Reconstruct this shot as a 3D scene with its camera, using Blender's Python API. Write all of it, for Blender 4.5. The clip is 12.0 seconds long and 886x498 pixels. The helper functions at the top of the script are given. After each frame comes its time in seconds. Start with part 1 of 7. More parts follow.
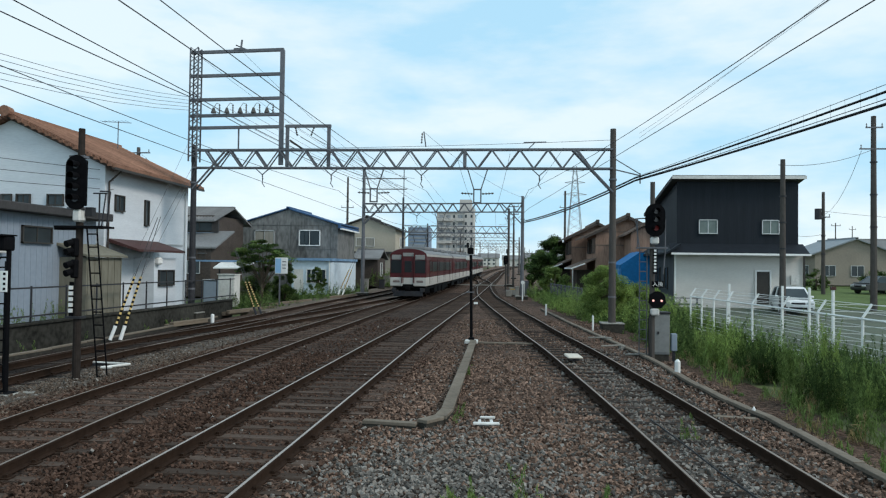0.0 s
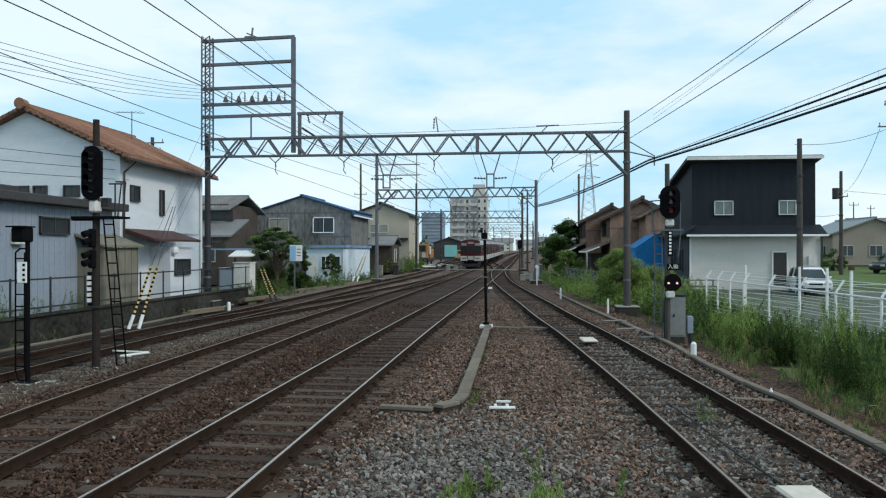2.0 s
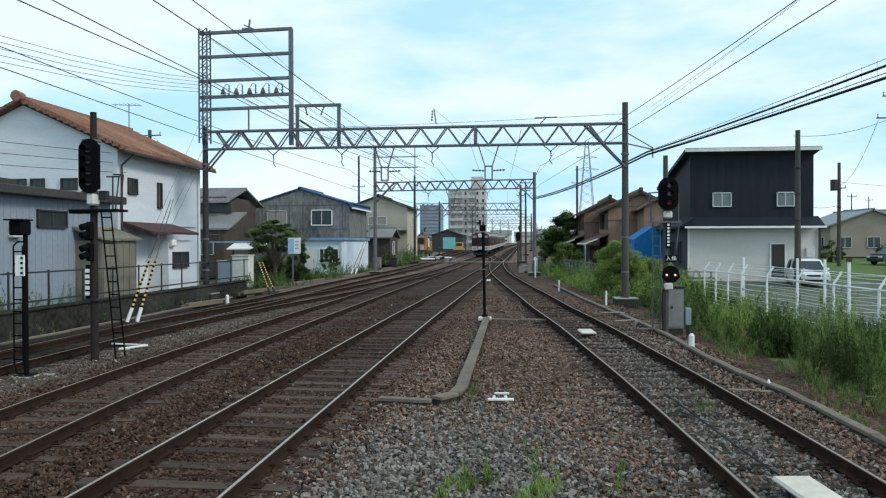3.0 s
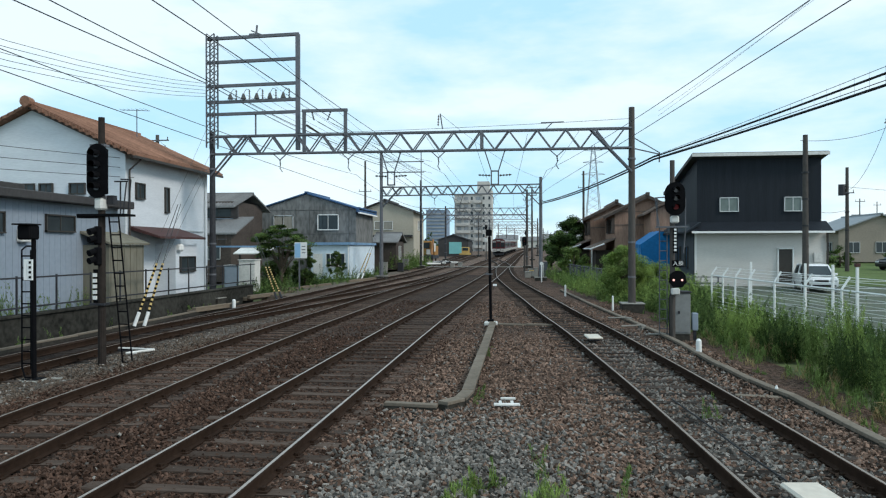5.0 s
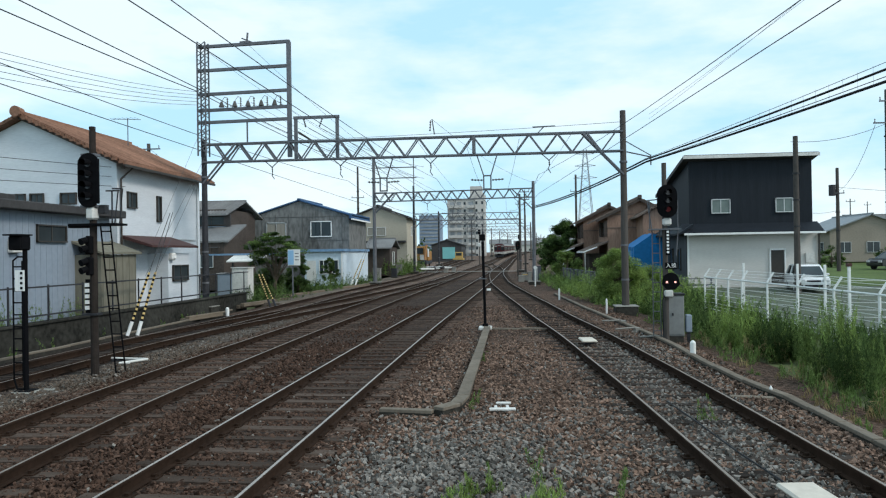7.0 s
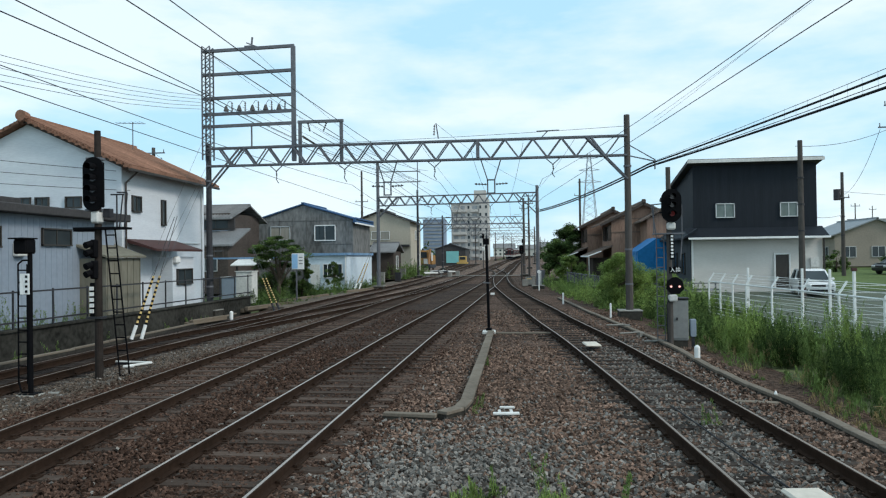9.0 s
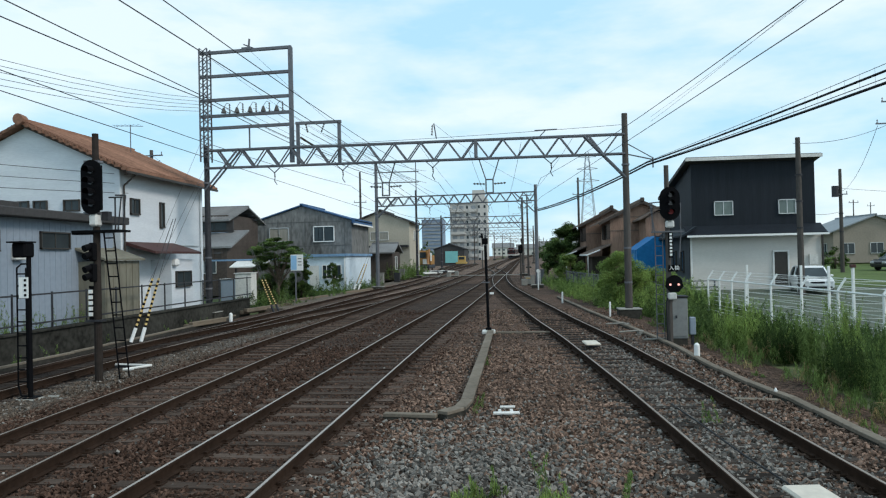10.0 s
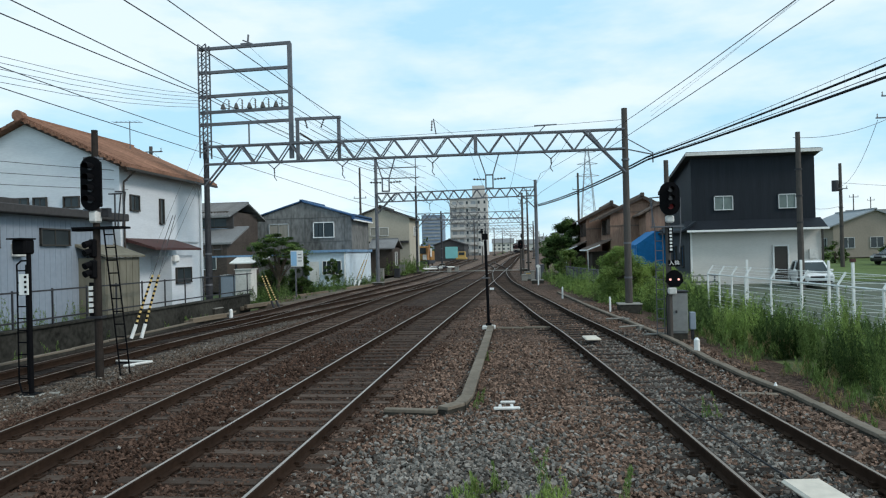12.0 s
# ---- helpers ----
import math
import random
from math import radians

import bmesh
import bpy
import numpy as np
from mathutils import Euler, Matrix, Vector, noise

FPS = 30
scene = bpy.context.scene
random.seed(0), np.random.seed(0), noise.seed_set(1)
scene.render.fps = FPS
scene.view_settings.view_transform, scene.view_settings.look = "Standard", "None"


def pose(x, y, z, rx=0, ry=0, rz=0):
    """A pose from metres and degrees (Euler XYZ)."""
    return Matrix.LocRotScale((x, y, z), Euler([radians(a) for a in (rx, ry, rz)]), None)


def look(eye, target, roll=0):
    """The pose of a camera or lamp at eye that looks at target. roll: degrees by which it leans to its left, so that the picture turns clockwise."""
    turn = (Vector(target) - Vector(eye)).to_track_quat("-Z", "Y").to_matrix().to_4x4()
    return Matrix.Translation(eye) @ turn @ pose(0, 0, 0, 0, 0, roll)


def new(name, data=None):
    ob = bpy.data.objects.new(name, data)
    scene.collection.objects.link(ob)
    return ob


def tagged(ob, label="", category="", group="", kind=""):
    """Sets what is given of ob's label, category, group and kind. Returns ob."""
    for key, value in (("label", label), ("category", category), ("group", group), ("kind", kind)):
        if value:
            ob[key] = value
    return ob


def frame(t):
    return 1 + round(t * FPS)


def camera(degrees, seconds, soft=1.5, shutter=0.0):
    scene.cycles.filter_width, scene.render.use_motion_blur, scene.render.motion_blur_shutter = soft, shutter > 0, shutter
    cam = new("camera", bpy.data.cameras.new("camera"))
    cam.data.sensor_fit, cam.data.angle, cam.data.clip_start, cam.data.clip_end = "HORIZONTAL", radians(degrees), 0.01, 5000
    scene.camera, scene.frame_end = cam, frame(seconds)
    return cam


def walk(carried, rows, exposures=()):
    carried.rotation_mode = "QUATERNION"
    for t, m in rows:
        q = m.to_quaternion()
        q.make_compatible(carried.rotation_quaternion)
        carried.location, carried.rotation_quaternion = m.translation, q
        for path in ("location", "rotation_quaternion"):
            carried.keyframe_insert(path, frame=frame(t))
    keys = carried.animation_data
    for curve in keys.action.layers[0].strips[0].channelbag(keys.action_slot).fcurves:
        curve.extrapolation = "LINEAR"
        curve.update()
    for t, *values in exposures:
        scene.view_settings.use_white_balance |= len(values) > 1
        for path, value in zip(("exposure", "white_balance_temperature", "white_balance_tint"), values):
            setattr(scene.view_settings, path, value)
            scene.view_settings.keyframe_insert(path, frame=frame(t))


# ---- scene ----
cam = camera(63.79, 12.0, soft=1.2)
EYE = 2.5
TURNS = ((0.0, 91.369, -0.749, 5.114), (0.5, 91.170, -0.731, 5.059), (1.0, 90.877, -0.396, 5.682), (1.5, 90.538, -0.050, 6.163),
         (2.0, 90.184, 0.034, 6.232), (2.5, 89.868, 0.274, 6.324), (3.0, 89.566, 0.148, 6.100), (5.0, 89.948, 0.100, 6.599),
         (5.5, 89.976, 0.173, 6.807), (6.0, 90.060, 0.399, 6.481), (6.5, 90.219, 0.612, 6.105), (7.0, 90.362, 0.852, 6.073),
         (9.0, 90.693, 0.776, 6.377), (9.5, 90.682, 1.005, 6.369), (10.0, 90.695, 1.271, 6.297), (10.5, 90.652, 1.715, 6.198),
         (11.0, 90.562, 1.841, 6.331), (11.5, 90.517, 1.926, 6.388), (12.0, 90.340, 1.432, 6.297))
walk(cam, [(t, pose(0, 0, EYE, a, b, c)) for t, a, b, c in TURNS], exposures=((0.0, -0.05), (1.8, -0.03), (2.5, 0.05), (3.0, 0.08), (5.0, 0.08), (7.0, 0.08), (9.0, 0.03), (12.0, 0.0)))

# ---- sky and sun ----
world = bpy.data.worlds.new("world")
scene.world = world
world.use_nodes = True
wn, wl = world.node_tree.nodes, world.node_tree.links
wn.clear()
sky = wn.new("ShaderNodeTexSky")
sky.sky_type, sky.sun_disc = "NISHITA", False
sky.sun_elevation, sky.sun_rotation = radians(38), radians(112)
sky.air_density, sky.dust_density, sky.ozone_density = 1.0, 1.0, 1.5
tc = wn.new("ShaderNodeTexCoord")
mp = wn.new("ShaderNodeMapping")
mp.inputs["Scale"].default_value = (1.0, 1.0, 3.2)
cl = wn.new("ShaderNodeTexNoise")
cl.inputs["Scale"].default_value, cl.inputs["Detail"].default_value, cl.inputs["Roughness"].default_value = 2.6, 6.0, 0.55
cr = wn.new("ShaderNodeValToRGB")
cr.color_ramp.elements[0].position, cr.color_ramp.elements[1].position = 0.40, 0.60
cr.color_ramp.elements[0].color, cr.color_ramp.elements[1].color = (6.1, 10.2, 12.9, 1), (10.8, 12.6, 13.3, 1)
veil = wn.new("ShaderNodeMixRGB")
veil.inputs["Fac"].default_value = 0.8
bg = wn.new("ShaderNodeBackground")
bg.inputs["Strength"].default_value = 0.092
wo = wn.new("ShaderNodeOutputWorld")
wl.new(tc.outputs["Generated"], mp.inputs["Vector"])
wl.new(mp.outputs["Vector"], cl.inputs["Vector"])
wl.new(cl.outputs["Fac"], cr.inputs["Fac"])
wl.new(cr.outputs["Color"], veil.inputs["Color2"])
wl.new(sky.outputs["Color"], veil.inputs["Color1"])
wl.new(veil.outputs["Color"], bg.inputs["Color"])
wl.new(bg.outputs["Background"], wo.inputs["Surface"])

sun = new("sun", bpy.data.lights.new("sun", "SUN"))
sun.data.energy, sun.data.angle, sun.data.color = 1.7, radians(14), (1.0, 0.94, 0.86)
sun.matrix_world = look((60, -24, 50), (0, 0, 0))

# ---- materials ----
def mat(name, color, rough=0.7, metal=0.0, vary=0.25, grain=8.0, coarse=0.6, bump=0.2, tint=None, piece=0.0, clear=0.0, stretch=None, bump_scale=None, island=False):
    """Base colour with grain and stains at two scales, fine relief, and a random shade for each piece."""
    m = bpy.data.materials.new(name)
    m.use_nodes = True
    n, l = m.node_tree.nodes, m.node_tree.links
    b = n["Principled BSDF"]
    b.inputs["Roughness"].default_value, b.inputs["Metallic"].default_value = rough, metal
    b.inputs["Specular IOR Level"].default_value = 0.5 if rough < 0.5 else 0.16 if rough < 0.72 else 0.06
    b.inputs["Coat Weight"].default_value = clear
    co = n.new("ShaderNodeTexCoord")
    vec = co.outputs["Object"]
    if stretch:
        mpn = n.new("ShaderNodeMapping")
        mpn.inputs["Scale"].default_value = stretch
        l.new(vec, mpn.inputs["Vector"])
        vec = mpn.outputs["Vector"]
    fine, wide = n.new("ShaderNodeTexNoise"), n.new("ShaderNodeTexNoise")
    for t, s, d in ((fine, grain, 5.0), (wide, coarse, 4.0)):
        t.inputs["Scale"].default_value, t.inputs["Detail"].default_value = s, d
        l.new(vec, t.inputs["Vector"])
    add = n.new("ShaderNodeMath")
    add.operation = "ADD"
    l.new(fine.outputs["Fac"], add.inputs[0])
    l.new(wide.outputs["Fac"], add.inputs[1])
    ramp = n.new("ShaderNodeMapRange")
    ramp.inputs["From Min"].default_value, ramp.inputs["From Max"].default_value = 0.65, 1.35
    l.new(add.outputs[0], ramp.inputs["Value"])
    mix = n.new("ShaderNodeMixRGB")
    lo = tuple(max(0.0, c * (1 - vary)) for c in color)
    hi = tint or tuple(min(1.0, c * (1 + vary)) for c in color)
    mix.inputs["Color1"].default_value, mix.inputs["Color2"].default_value = (*lo, 1), (*hi, 1)
    l.new(ramp.outputs[0], mix.inputs["Fac"])
    out = mix.outputs["Color"]
    if piece:
        if island:
            inf = n.new("ShaderNodeNewGeometry")
            rnd = inf.outputs["Random Per Island"]
        else:
            inf = n.new("ShaderNodeObjectInfo")
            rnd = inf.outputs["Random"]
        mr = n.new("ShaderNodeMapRange")
        mr.inputs["To Min"].default_value, mr.inputs["To Max"].default_value = 1 - piece, 1 + piece
        l.new(rnd, mr.inputs["Value"])
        mul = n.new("ShaderNodeMixRGB")
        mul.blend_type, mul.inputs["Fac"].default_value = "MULTIPLY", 1.0
        l.new(out, mul.inputs["Color1"])
        l.new(mr.outputs[0], mul.inputs["Color2"])
        out = mul.outputs["Color"]
    l.new(out, b.inputs["Base Color"])
    if bump:
        bn = n.new("ShaderNodeBump")
        bn.inputs["Strength"].default_value, bn.inputs["Distance"].default_value = min(1.0, bump), 0.02 if bump_scale is None else bump_scale
        l.new(fine.outputs["Fac"], bn.inputs["Height"])
        l.new(bn.outputs["Normal"], b.inputs["Normal"])
    return m


def glow(name, color, power):
    m = bpy.data.materials.new(name)
    m.use_nodes = True
    b = m.node_tree.nodes["Principled BSDF"]
    b.inputs["Base Color"].default_value = (*color, 1)
    b.inputs["Emission Color"].default_value = (*color, 1)
    b.inputs["Emission Strength"].default_value = power
    return m


def crushed_stone(name, lo, hi, scale):
    """Crushed stone: cells with a shade each, rounded relief, and broad stains."""
    m = bpy.data.materials.new(name)
    m.use_nodes = True
    n, l = m.node_tree.nodes, m.node_tree.links
    b = n["Principled BSDF"]
    b.inputs["Roughness"].default_value, b.inputs["Specular IOR Level"].default_value = 0.95, 0.1
    co, vo, no = n.new("ShaderNodeTexCoord"), n.new("ShaderNodeTexVoronoi"), n.new("ShaderNodeTexNoise")
    vo.inputs["Scale"].default_value, no.inputs["Scale"].default_value, no.inputs["Detail"].default_value = scale, 0.35, 5.0
    l.new(co.outputs["Object"], vo.inputs["Vector"])
    l.new(co.outputs["Object"], no.inputs["Vector"])
    sp = n.new("ShaderNodeSeparateColor")
    l.new(vo.outputs["Color"], sp.inputs["Color"])
    mix = n.new("ShaderNodeMixRGB")
    mix.inputs["Color1"].default_value, mix.inputs["Color2"].default_value = (*lo, 1), (*hi, 1)
    l.new(sp.outputs["Red"], mix.inputs["Fac"])
    st = n.new("ShaderNodeMapRange")
    st.inputs["From Min"].default_value, st.inputs["From Max"].default_value = 0.3, 0.7
    st.inputs["To Min"].default_value, st.inputs["To Max"].default_value = 0.7, 1.3
    l.new(no.outputs["Fac"], st.inputs["Value"])
    mul = n.new("ShaderNodeMixRGB")
    mul.blend_type, mul.inputs["Fac"].default_value = "MULTIPLY", 1.0
    l.new(mix.outputs["Color"], mul.inputs["Color1"])
    l.new(st.outputs[0], mul.inputs["Color2"])
    l.new(mul.outputs["Color"], b.inputs["Base Color"])
    bn = n.new("ShaderNodeBump")
    bn.invert = True
    bn.inputs["Strength"].default_value, bn.inputs["Distance"].default_value = 1.0, 0.06
    l.new(vo.outputs["Distance"], bn.inputs["Height"])
    l.new(bn.outputs["Normal"], b.inputs["Normal"])
    return m


STONE_DARK = mat("stone_dark", (0.070, 0.043, 0.032), 0.95, vary=0.35, grain=30, coarse=0.9, bump=0.3, piece=0.65, island=True)
BALLAST_DARK = crushed_stone("ballast_dark", (0.022, 0.015, 0.012), (0.092, 0.063, 0.049), 17.0)
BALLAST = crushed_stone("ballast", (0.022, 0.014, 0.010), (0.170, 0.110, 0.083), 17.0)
# paler copy of the ballast for far ground; the haze is in its colour
BALLAST_HAZED = crushed_stone("ballast_hazed", (0.050, 0.034, 0.026), (0.235, 0.165, 0.130), 12.0)
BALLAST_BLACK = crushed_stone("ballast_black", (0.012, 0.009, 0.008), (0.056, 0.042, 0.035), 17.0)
STONE_DIRT = mat("stone_dirt", (0.112, 0.087, 0.069), 0.95, vary=0.3, grain=30, coarse=0.9, bump=0.3, piece=0.5, island=True)
GRAVEL_DIRT = crushed_stone("gravel_dirt", (0.050, 0.040, 0.033), (0.200, 0.170, 0.145), 26.0)
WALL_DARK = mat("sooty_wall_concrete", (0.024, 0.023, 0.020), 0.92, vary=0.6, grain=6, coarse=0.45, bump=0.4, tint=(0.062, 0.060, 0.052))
STONE_GREY = mat("stone_grey", (0.162, 0.148, 0.133), 0.9, vary=0.3, grain=30, coarse=1.2, bump=0.3, piece=0.72, island=True)
STONE_RUST = mat("stone_rust", (0.156, 0.104, 0.079), 0.95, vary=0.35, grain=30, coarse=0.9, bump=0.3, piece=0.75, island=True)
WOOD_TAN = mat("weathered_plank", (0.175, 0.14, 0.105), 0.9, vary=0.3, grain=10, coarse=1.0, bump=0.3, stretch=(4, 0.5, 4))
CREAM = mat("cream_board", (0.60, 0.54, 0.46), 0.7, vary=0.15, grain=8, coarse=1.0, bump=0.1)
EARTH_BARE = mat("bare_earth", (0.13, 0.108, 0.088), 0.95, vary=0.35, grain=9, coarse=0.5, bump=0.5)
EARTH = mat("earth", (0.17, 0.145, 0.105), 0.95, vary=0.35, grain=6, coarse=0.12, bump=0.6, tint=(0.12, 0.17, 0.06))
ASPHALT = mat("asphalt", (0.105, 0.11, 0.10), 0.9, vary=0.2, grain=40, coarse=0.4, bump=0.3, tint=(0.13, 0.155, 0.105))
GRASS_FAR = mat("grass_ground", (0.095, 0.13, 0.048), 0.95, vary=0.4, grain=5, coarse=0.3, bump=0.8)
WOOD_SLEEPER = mat("sleeper_wood", (0.070, 0.051, 0.041), 0.9, vary=0.4, grain=14, coarse=2.0, bump=0.5, piece=0.35, stretch=(0.6, 5, 5))
CONCRETE = mat("concrete", (0.26, 0.25, 0.225), 0.9, vary=0.25, grain=18, coarse=0.8, bump=0.25)
CONCRETE_DARK = mat("concrete_dark", (0.045, 0.042, 0.036), 0.92, vary=0.45, grain=8, coarse=0.5, bump=0.35)
CONCRETE_POLE = mat("concrete_pole", (0.085, 0.076, 0.07), 0.9, vary=0.25, grain=12, coarse=0.7, bump=0.2, stretch=(1, 1, 0.3))
RAIL_RUST = mat("rail_rust", (0.030, 0.018, 0.0125), 0.85, 0.0, vary=0.35, grain=9, coarse=0.8, bump=0.3)
RAIL_TOP = mat("rail_polished", (0.45, 0.37, 0.32), 0.45, 0.75, vary=0.1, grain=4, coarse=0.3, bump=0.0)
RAIL_DULL = mat("rail_dull", (0.30, 0.235, 0.19), 0.48, 0.7, vary=0.2, grain=4, coarse=0.3, bump=0.0)
GALV = mat("galvanised_steel", (0.15, 0.152, 0.165), 0.6, 0.4, vary=0.2, grain=6, coarse=0.7, bump=0.05)
STEEL_DARK = mat("dark_steel", (0.045, 0.045, 0.05), 0.6, 0.3, vary=0.3, grain=8, coarse=1.0, bump=0.1)
BLACK = mat("black_paint", (0.005, 0.005, 0.006), 0.75, vary=0.3, grain=8, coarse=1.5, bump=0.05)
CABLE = mat("cable_rubber", (0.02, 0.02, 0.022), 0.6, vary=0.2, grain=3, coarse=0.4, bump=0)
WIRE = mat("wire_metal", (0.10, 0.10, 0.105), 0.5, 0.5, vary=0.2, grain=3, coarse=0.4, bump=0)
PORCELAIN = mat("porcelain", (0.06, 0.055, 0.05), 0.4, vary=0.2, grain=8, bump=0)
WHITE = mat("white_paint", (0.78, 0.78, 0.76), 0.55, vary=0.08, grain=9, coarse=0.9, bump=0.05)
WHITE_DIRTY = mat("dirty_white", (0.60, 0.59, 0.56), 0.7, vary=0.2, grain=9, coarse=0.9, bump=0.1)
YELLOW = mat("yellow_paint", (0.42, 0.28, 0.10), 0.7, vary=0.2, grain=8, bump=0.05)
GLASS_DARK = mat("window_glass", (0.035, 0.045, 0.05), 0.08, vary=0.3, grain=1.0, coarse=0.4, bump=0)
GLASS_DARK.node_tree.nodes["Principled BSDF"].inputs["Specular IOR Level"].default_value = 0.28
GLASS_CURTAIN = mat("curtained_glass", (0.30, 0.28, 0.24), 0.2, vary=0.2, grain=3, coarse=0.8, bump=0, stretch=(4, 4, 0.3))
ALU = mat("aluminium_frame", (0.55, 0.56, 0.56), 0.45, 0.5, vary=0.1, bump=0)
FRAME_DARK = mat("dark_frame", (0.06, 0.055, 0.05), 0.5, 0.3, vary=0.1, bump=0)
LEAF = [mat("leaf_%s" % k, c, 0.8, vary=0.35, grain=3, coarse=0.7, bump=0, piece=0.5, island=True)
        for k, c in (("deep", (0.062, 0.100, 0.034)), ("mid", (0.150, 0.220, 0.070)), ("bright", (0.250, 0.340, 0.100)), ("dry", (0.30, 0.235, 0.12)))]
for leaf_mat in LEAF:
    # thin blades let some of the light through
    nt = leaf_mat.node_tree
    pb, mo = nt.nodes["Principled BSDF"], nt.nodes["Material Output"]
    tr, mx = nt.nodes.new("ShaderNodeBsdfTranslucent"), nt.nodes.new("ShaderNodeMixShader")
    mx.inputs["Fac"].default_value = 0.5
    nt.links.new(pb.inputs["Base Color"].links[0].from_socket, tr.inputs["Color"])
    nt.links.new(pb.outputs["BSDF"], mx.inputs[1])
    nt.links.new(tr.outputs["BSDF"], mx.inputs[2])
    nt.links.new(mx.outputs["Shader"], mo.inputs["Surface"])
BARK = mat("bark", (0.10, 0.08, 0.06), 0.9, vary=0.35, grain=10, coarse=1.5, bump=0.6)

# ---- building helpers ----
def box(bm, c, s, m=None, bevel=0.0):
    """A box of size s about c, turned by the pose m."""
    r = bmesh.ops.create_cube(bm, size=1.0, matrix=Matrix.Translation(c) @ Matrix.Diagonal((*s, 1)))
    if bevel:
        es = list({e for v in r["verts"] for e in v.link_edges})
        r2 = bmesh.ops.bevel(bm, geom=es, offset=bevel, segments=1, affect="EDGES", profile=0.5)
        vs = list({v for f in r2["faces"] for v in f.verts} | {v for v in r["verts"] if v.is_valid})
    else:
        vs = r["verts"]
    if m is not None:
        bmesh.ops.transform(bm, matrix=m, verts=vs)
    return vs


def rod(bm, a, b, r, r2=None, n=8):
    """A round bar from a to b."""
    a, b = Vector(a), Vector(b)
    d = b - a
    m = Matrix.Translation((a + b) / 2) @ d.to_track_quat("Z", "Y").to_matrix().to_4x4()
    bmesh.ops.create_cone(bm, cap_ends=True, segments=n, radius1=r, radius2=r if r2 is None else r2, depth=d.length, matrix=m)


def bar(bm, a, b, w, h):
    """A square bar from a to b."""
    a, b = Vector(a), Vector(b)
    d = b - a
    m = Matrix.Translation((a + b) / 2) @ d.to_track_quat("Z", "Y").to_matrix().to_4x4() @ Matrix.Diagonal((w, h, d.length, 1))
    bmesh.ops.create_cube(bm, size=1.0, matrix=m)


def prism(bm, outline, y0, y1, m=None):
    """An outline in x and z, drawn out from y0 to y1."""
    a = [bm.verts.new((x, y0, z)) for x, z in outline]
    b = [bm.verts.new((x, y1, z)) for x, z in outline]
    k = len(outline)
    bm.faces.new(a)
    bm.faces.new(b[::-1])
    for i in range(k):
        bm.faces.new((a[i], b[i], b[(i + 1) % k], a[(i + 1) % k]))
    if m is not None:
        bmesh.ops.transform(bm, matrix=m, verts=a + b)
    return a + b


def mesh_of(name, bm, materials):
    bmesh.ops.recalc_face_normals(bm, faces=bm.faces[:])
    me = bpy.data.meshes.new(name)
    bm.to_mesh(me)
    bm.free()
    for m in materials if isinstance(materials, (list, tuple)) else [materials]:
        me.materials.append(m)
    return me


def part(name, bm, material, parent, label="", kind=""):
    ob = new(name, mesh_of(name, bm, material))
    ob.parent = parent
    return tagged(ob, label=label, kind=kind)


def solid(name, bm, material, label, category, group="", kind=""):
    """A thing of one mesh, with no parts."""
    return tagged(new(name, mesh_of(name, bm, material)), label, category, group, kind)


def thing(name, at, label, category, group="", kind=""):
    ob = new(name)
    ob.empty_display_size = 0.2
    ob.matrix_basis = at if isinstance(at, Matrix) else Matrix.Translation(at)
    return tagged(ob, label, category, group, kind)


def boxes(*items, m=None, bevel=0.0):
    bm = bmesh.new()
    for c, s in items:
        box(bm, c, s, m, bevel)
    return bm


def cloud(name, verts, faces, material, label="", category="", parent=None, kind="stuff"):
    """Very many small faces as one mesh."""
    me = bpy.data.meshes.new(name)
    me.from_pydata(verts, [], faces)
    for m in material if isinstance(material, (list, tuple)) else [material]:
        me.materials.append(m)
    ob = new(name, me)
    ob.parent = parent
    return tagged(ob, label, category, kind=kind)


def rise(y):
    """The height of the line, which climbs slowly in the distance."""
    if y < 45:
        return 0.0
    if y < 75:
        return 0.0085 * (y - 45) ** 2 / 60
    return 0.0085 * (min(y, 420) - 60)


def curve_through(points):
    ys = np.array([p[0] for p in points], float)
    xs = np.array([p[1] for p in points], float)
    d = np.gradient(xs, ys)

    def x(y):
        i = int(np.clip(np.searchsorted(ys, y) - 1, 0, len(ys) - 2))
        h = ys[i + 1] - ys[i]
        u = (y - ys[i]) / h
        if u < 0:
            return xs[0] + d[0] * (y - ys[0])
        if u > 1:
            return xs[-1] + d[-1] * (y - ys[-1])
        return ((1 + 2 * u) * (1 - u) ** 2 * xs[i] + u * (1 - u) ** 2 * h * d[i] + u * u * (3 - 2 * u) * xs[i + 1] + u * u * (u - 1) * h * d[i + 1])
    return x


# ---- ground ----
YS = [-40, -20, -8, 0, 10, 20, 30, 45, 55, 65, 75, 90, 110, 140, 180, 230, 300, 420, 700, 1500, 4000]
def sheet(name, x0, x1, drop, material, label, category, ys=None, nx=1):
    bm = bmesh.new()
    rows = []
    for y in ys or YS:
        rows.append([bm.verts.new((x0 + (x1 - x0) * i / nx, y, rise(y) + drop)) for i in range(nx + 1)])
    for a, b in zip(rows, rows[1:]):
        for i in range(nx):
            bm.faces.new((a[i], a[i + 1], b[i + 1], b[i]))
    return solid(name, bm, material, label, category, kind="structure")


sheet("ground", -1500, 1500, -0.52, EARTH, "bare brown earth with patches of green", "ground")

sheet("yard_ground", -40, -9.5, -0.3, BALLAST_HAZED, "brown gravel yard beside the junction, paled for haze", "ground", ys=[84, 90, 110, 140, 180, 230, 300, 420])

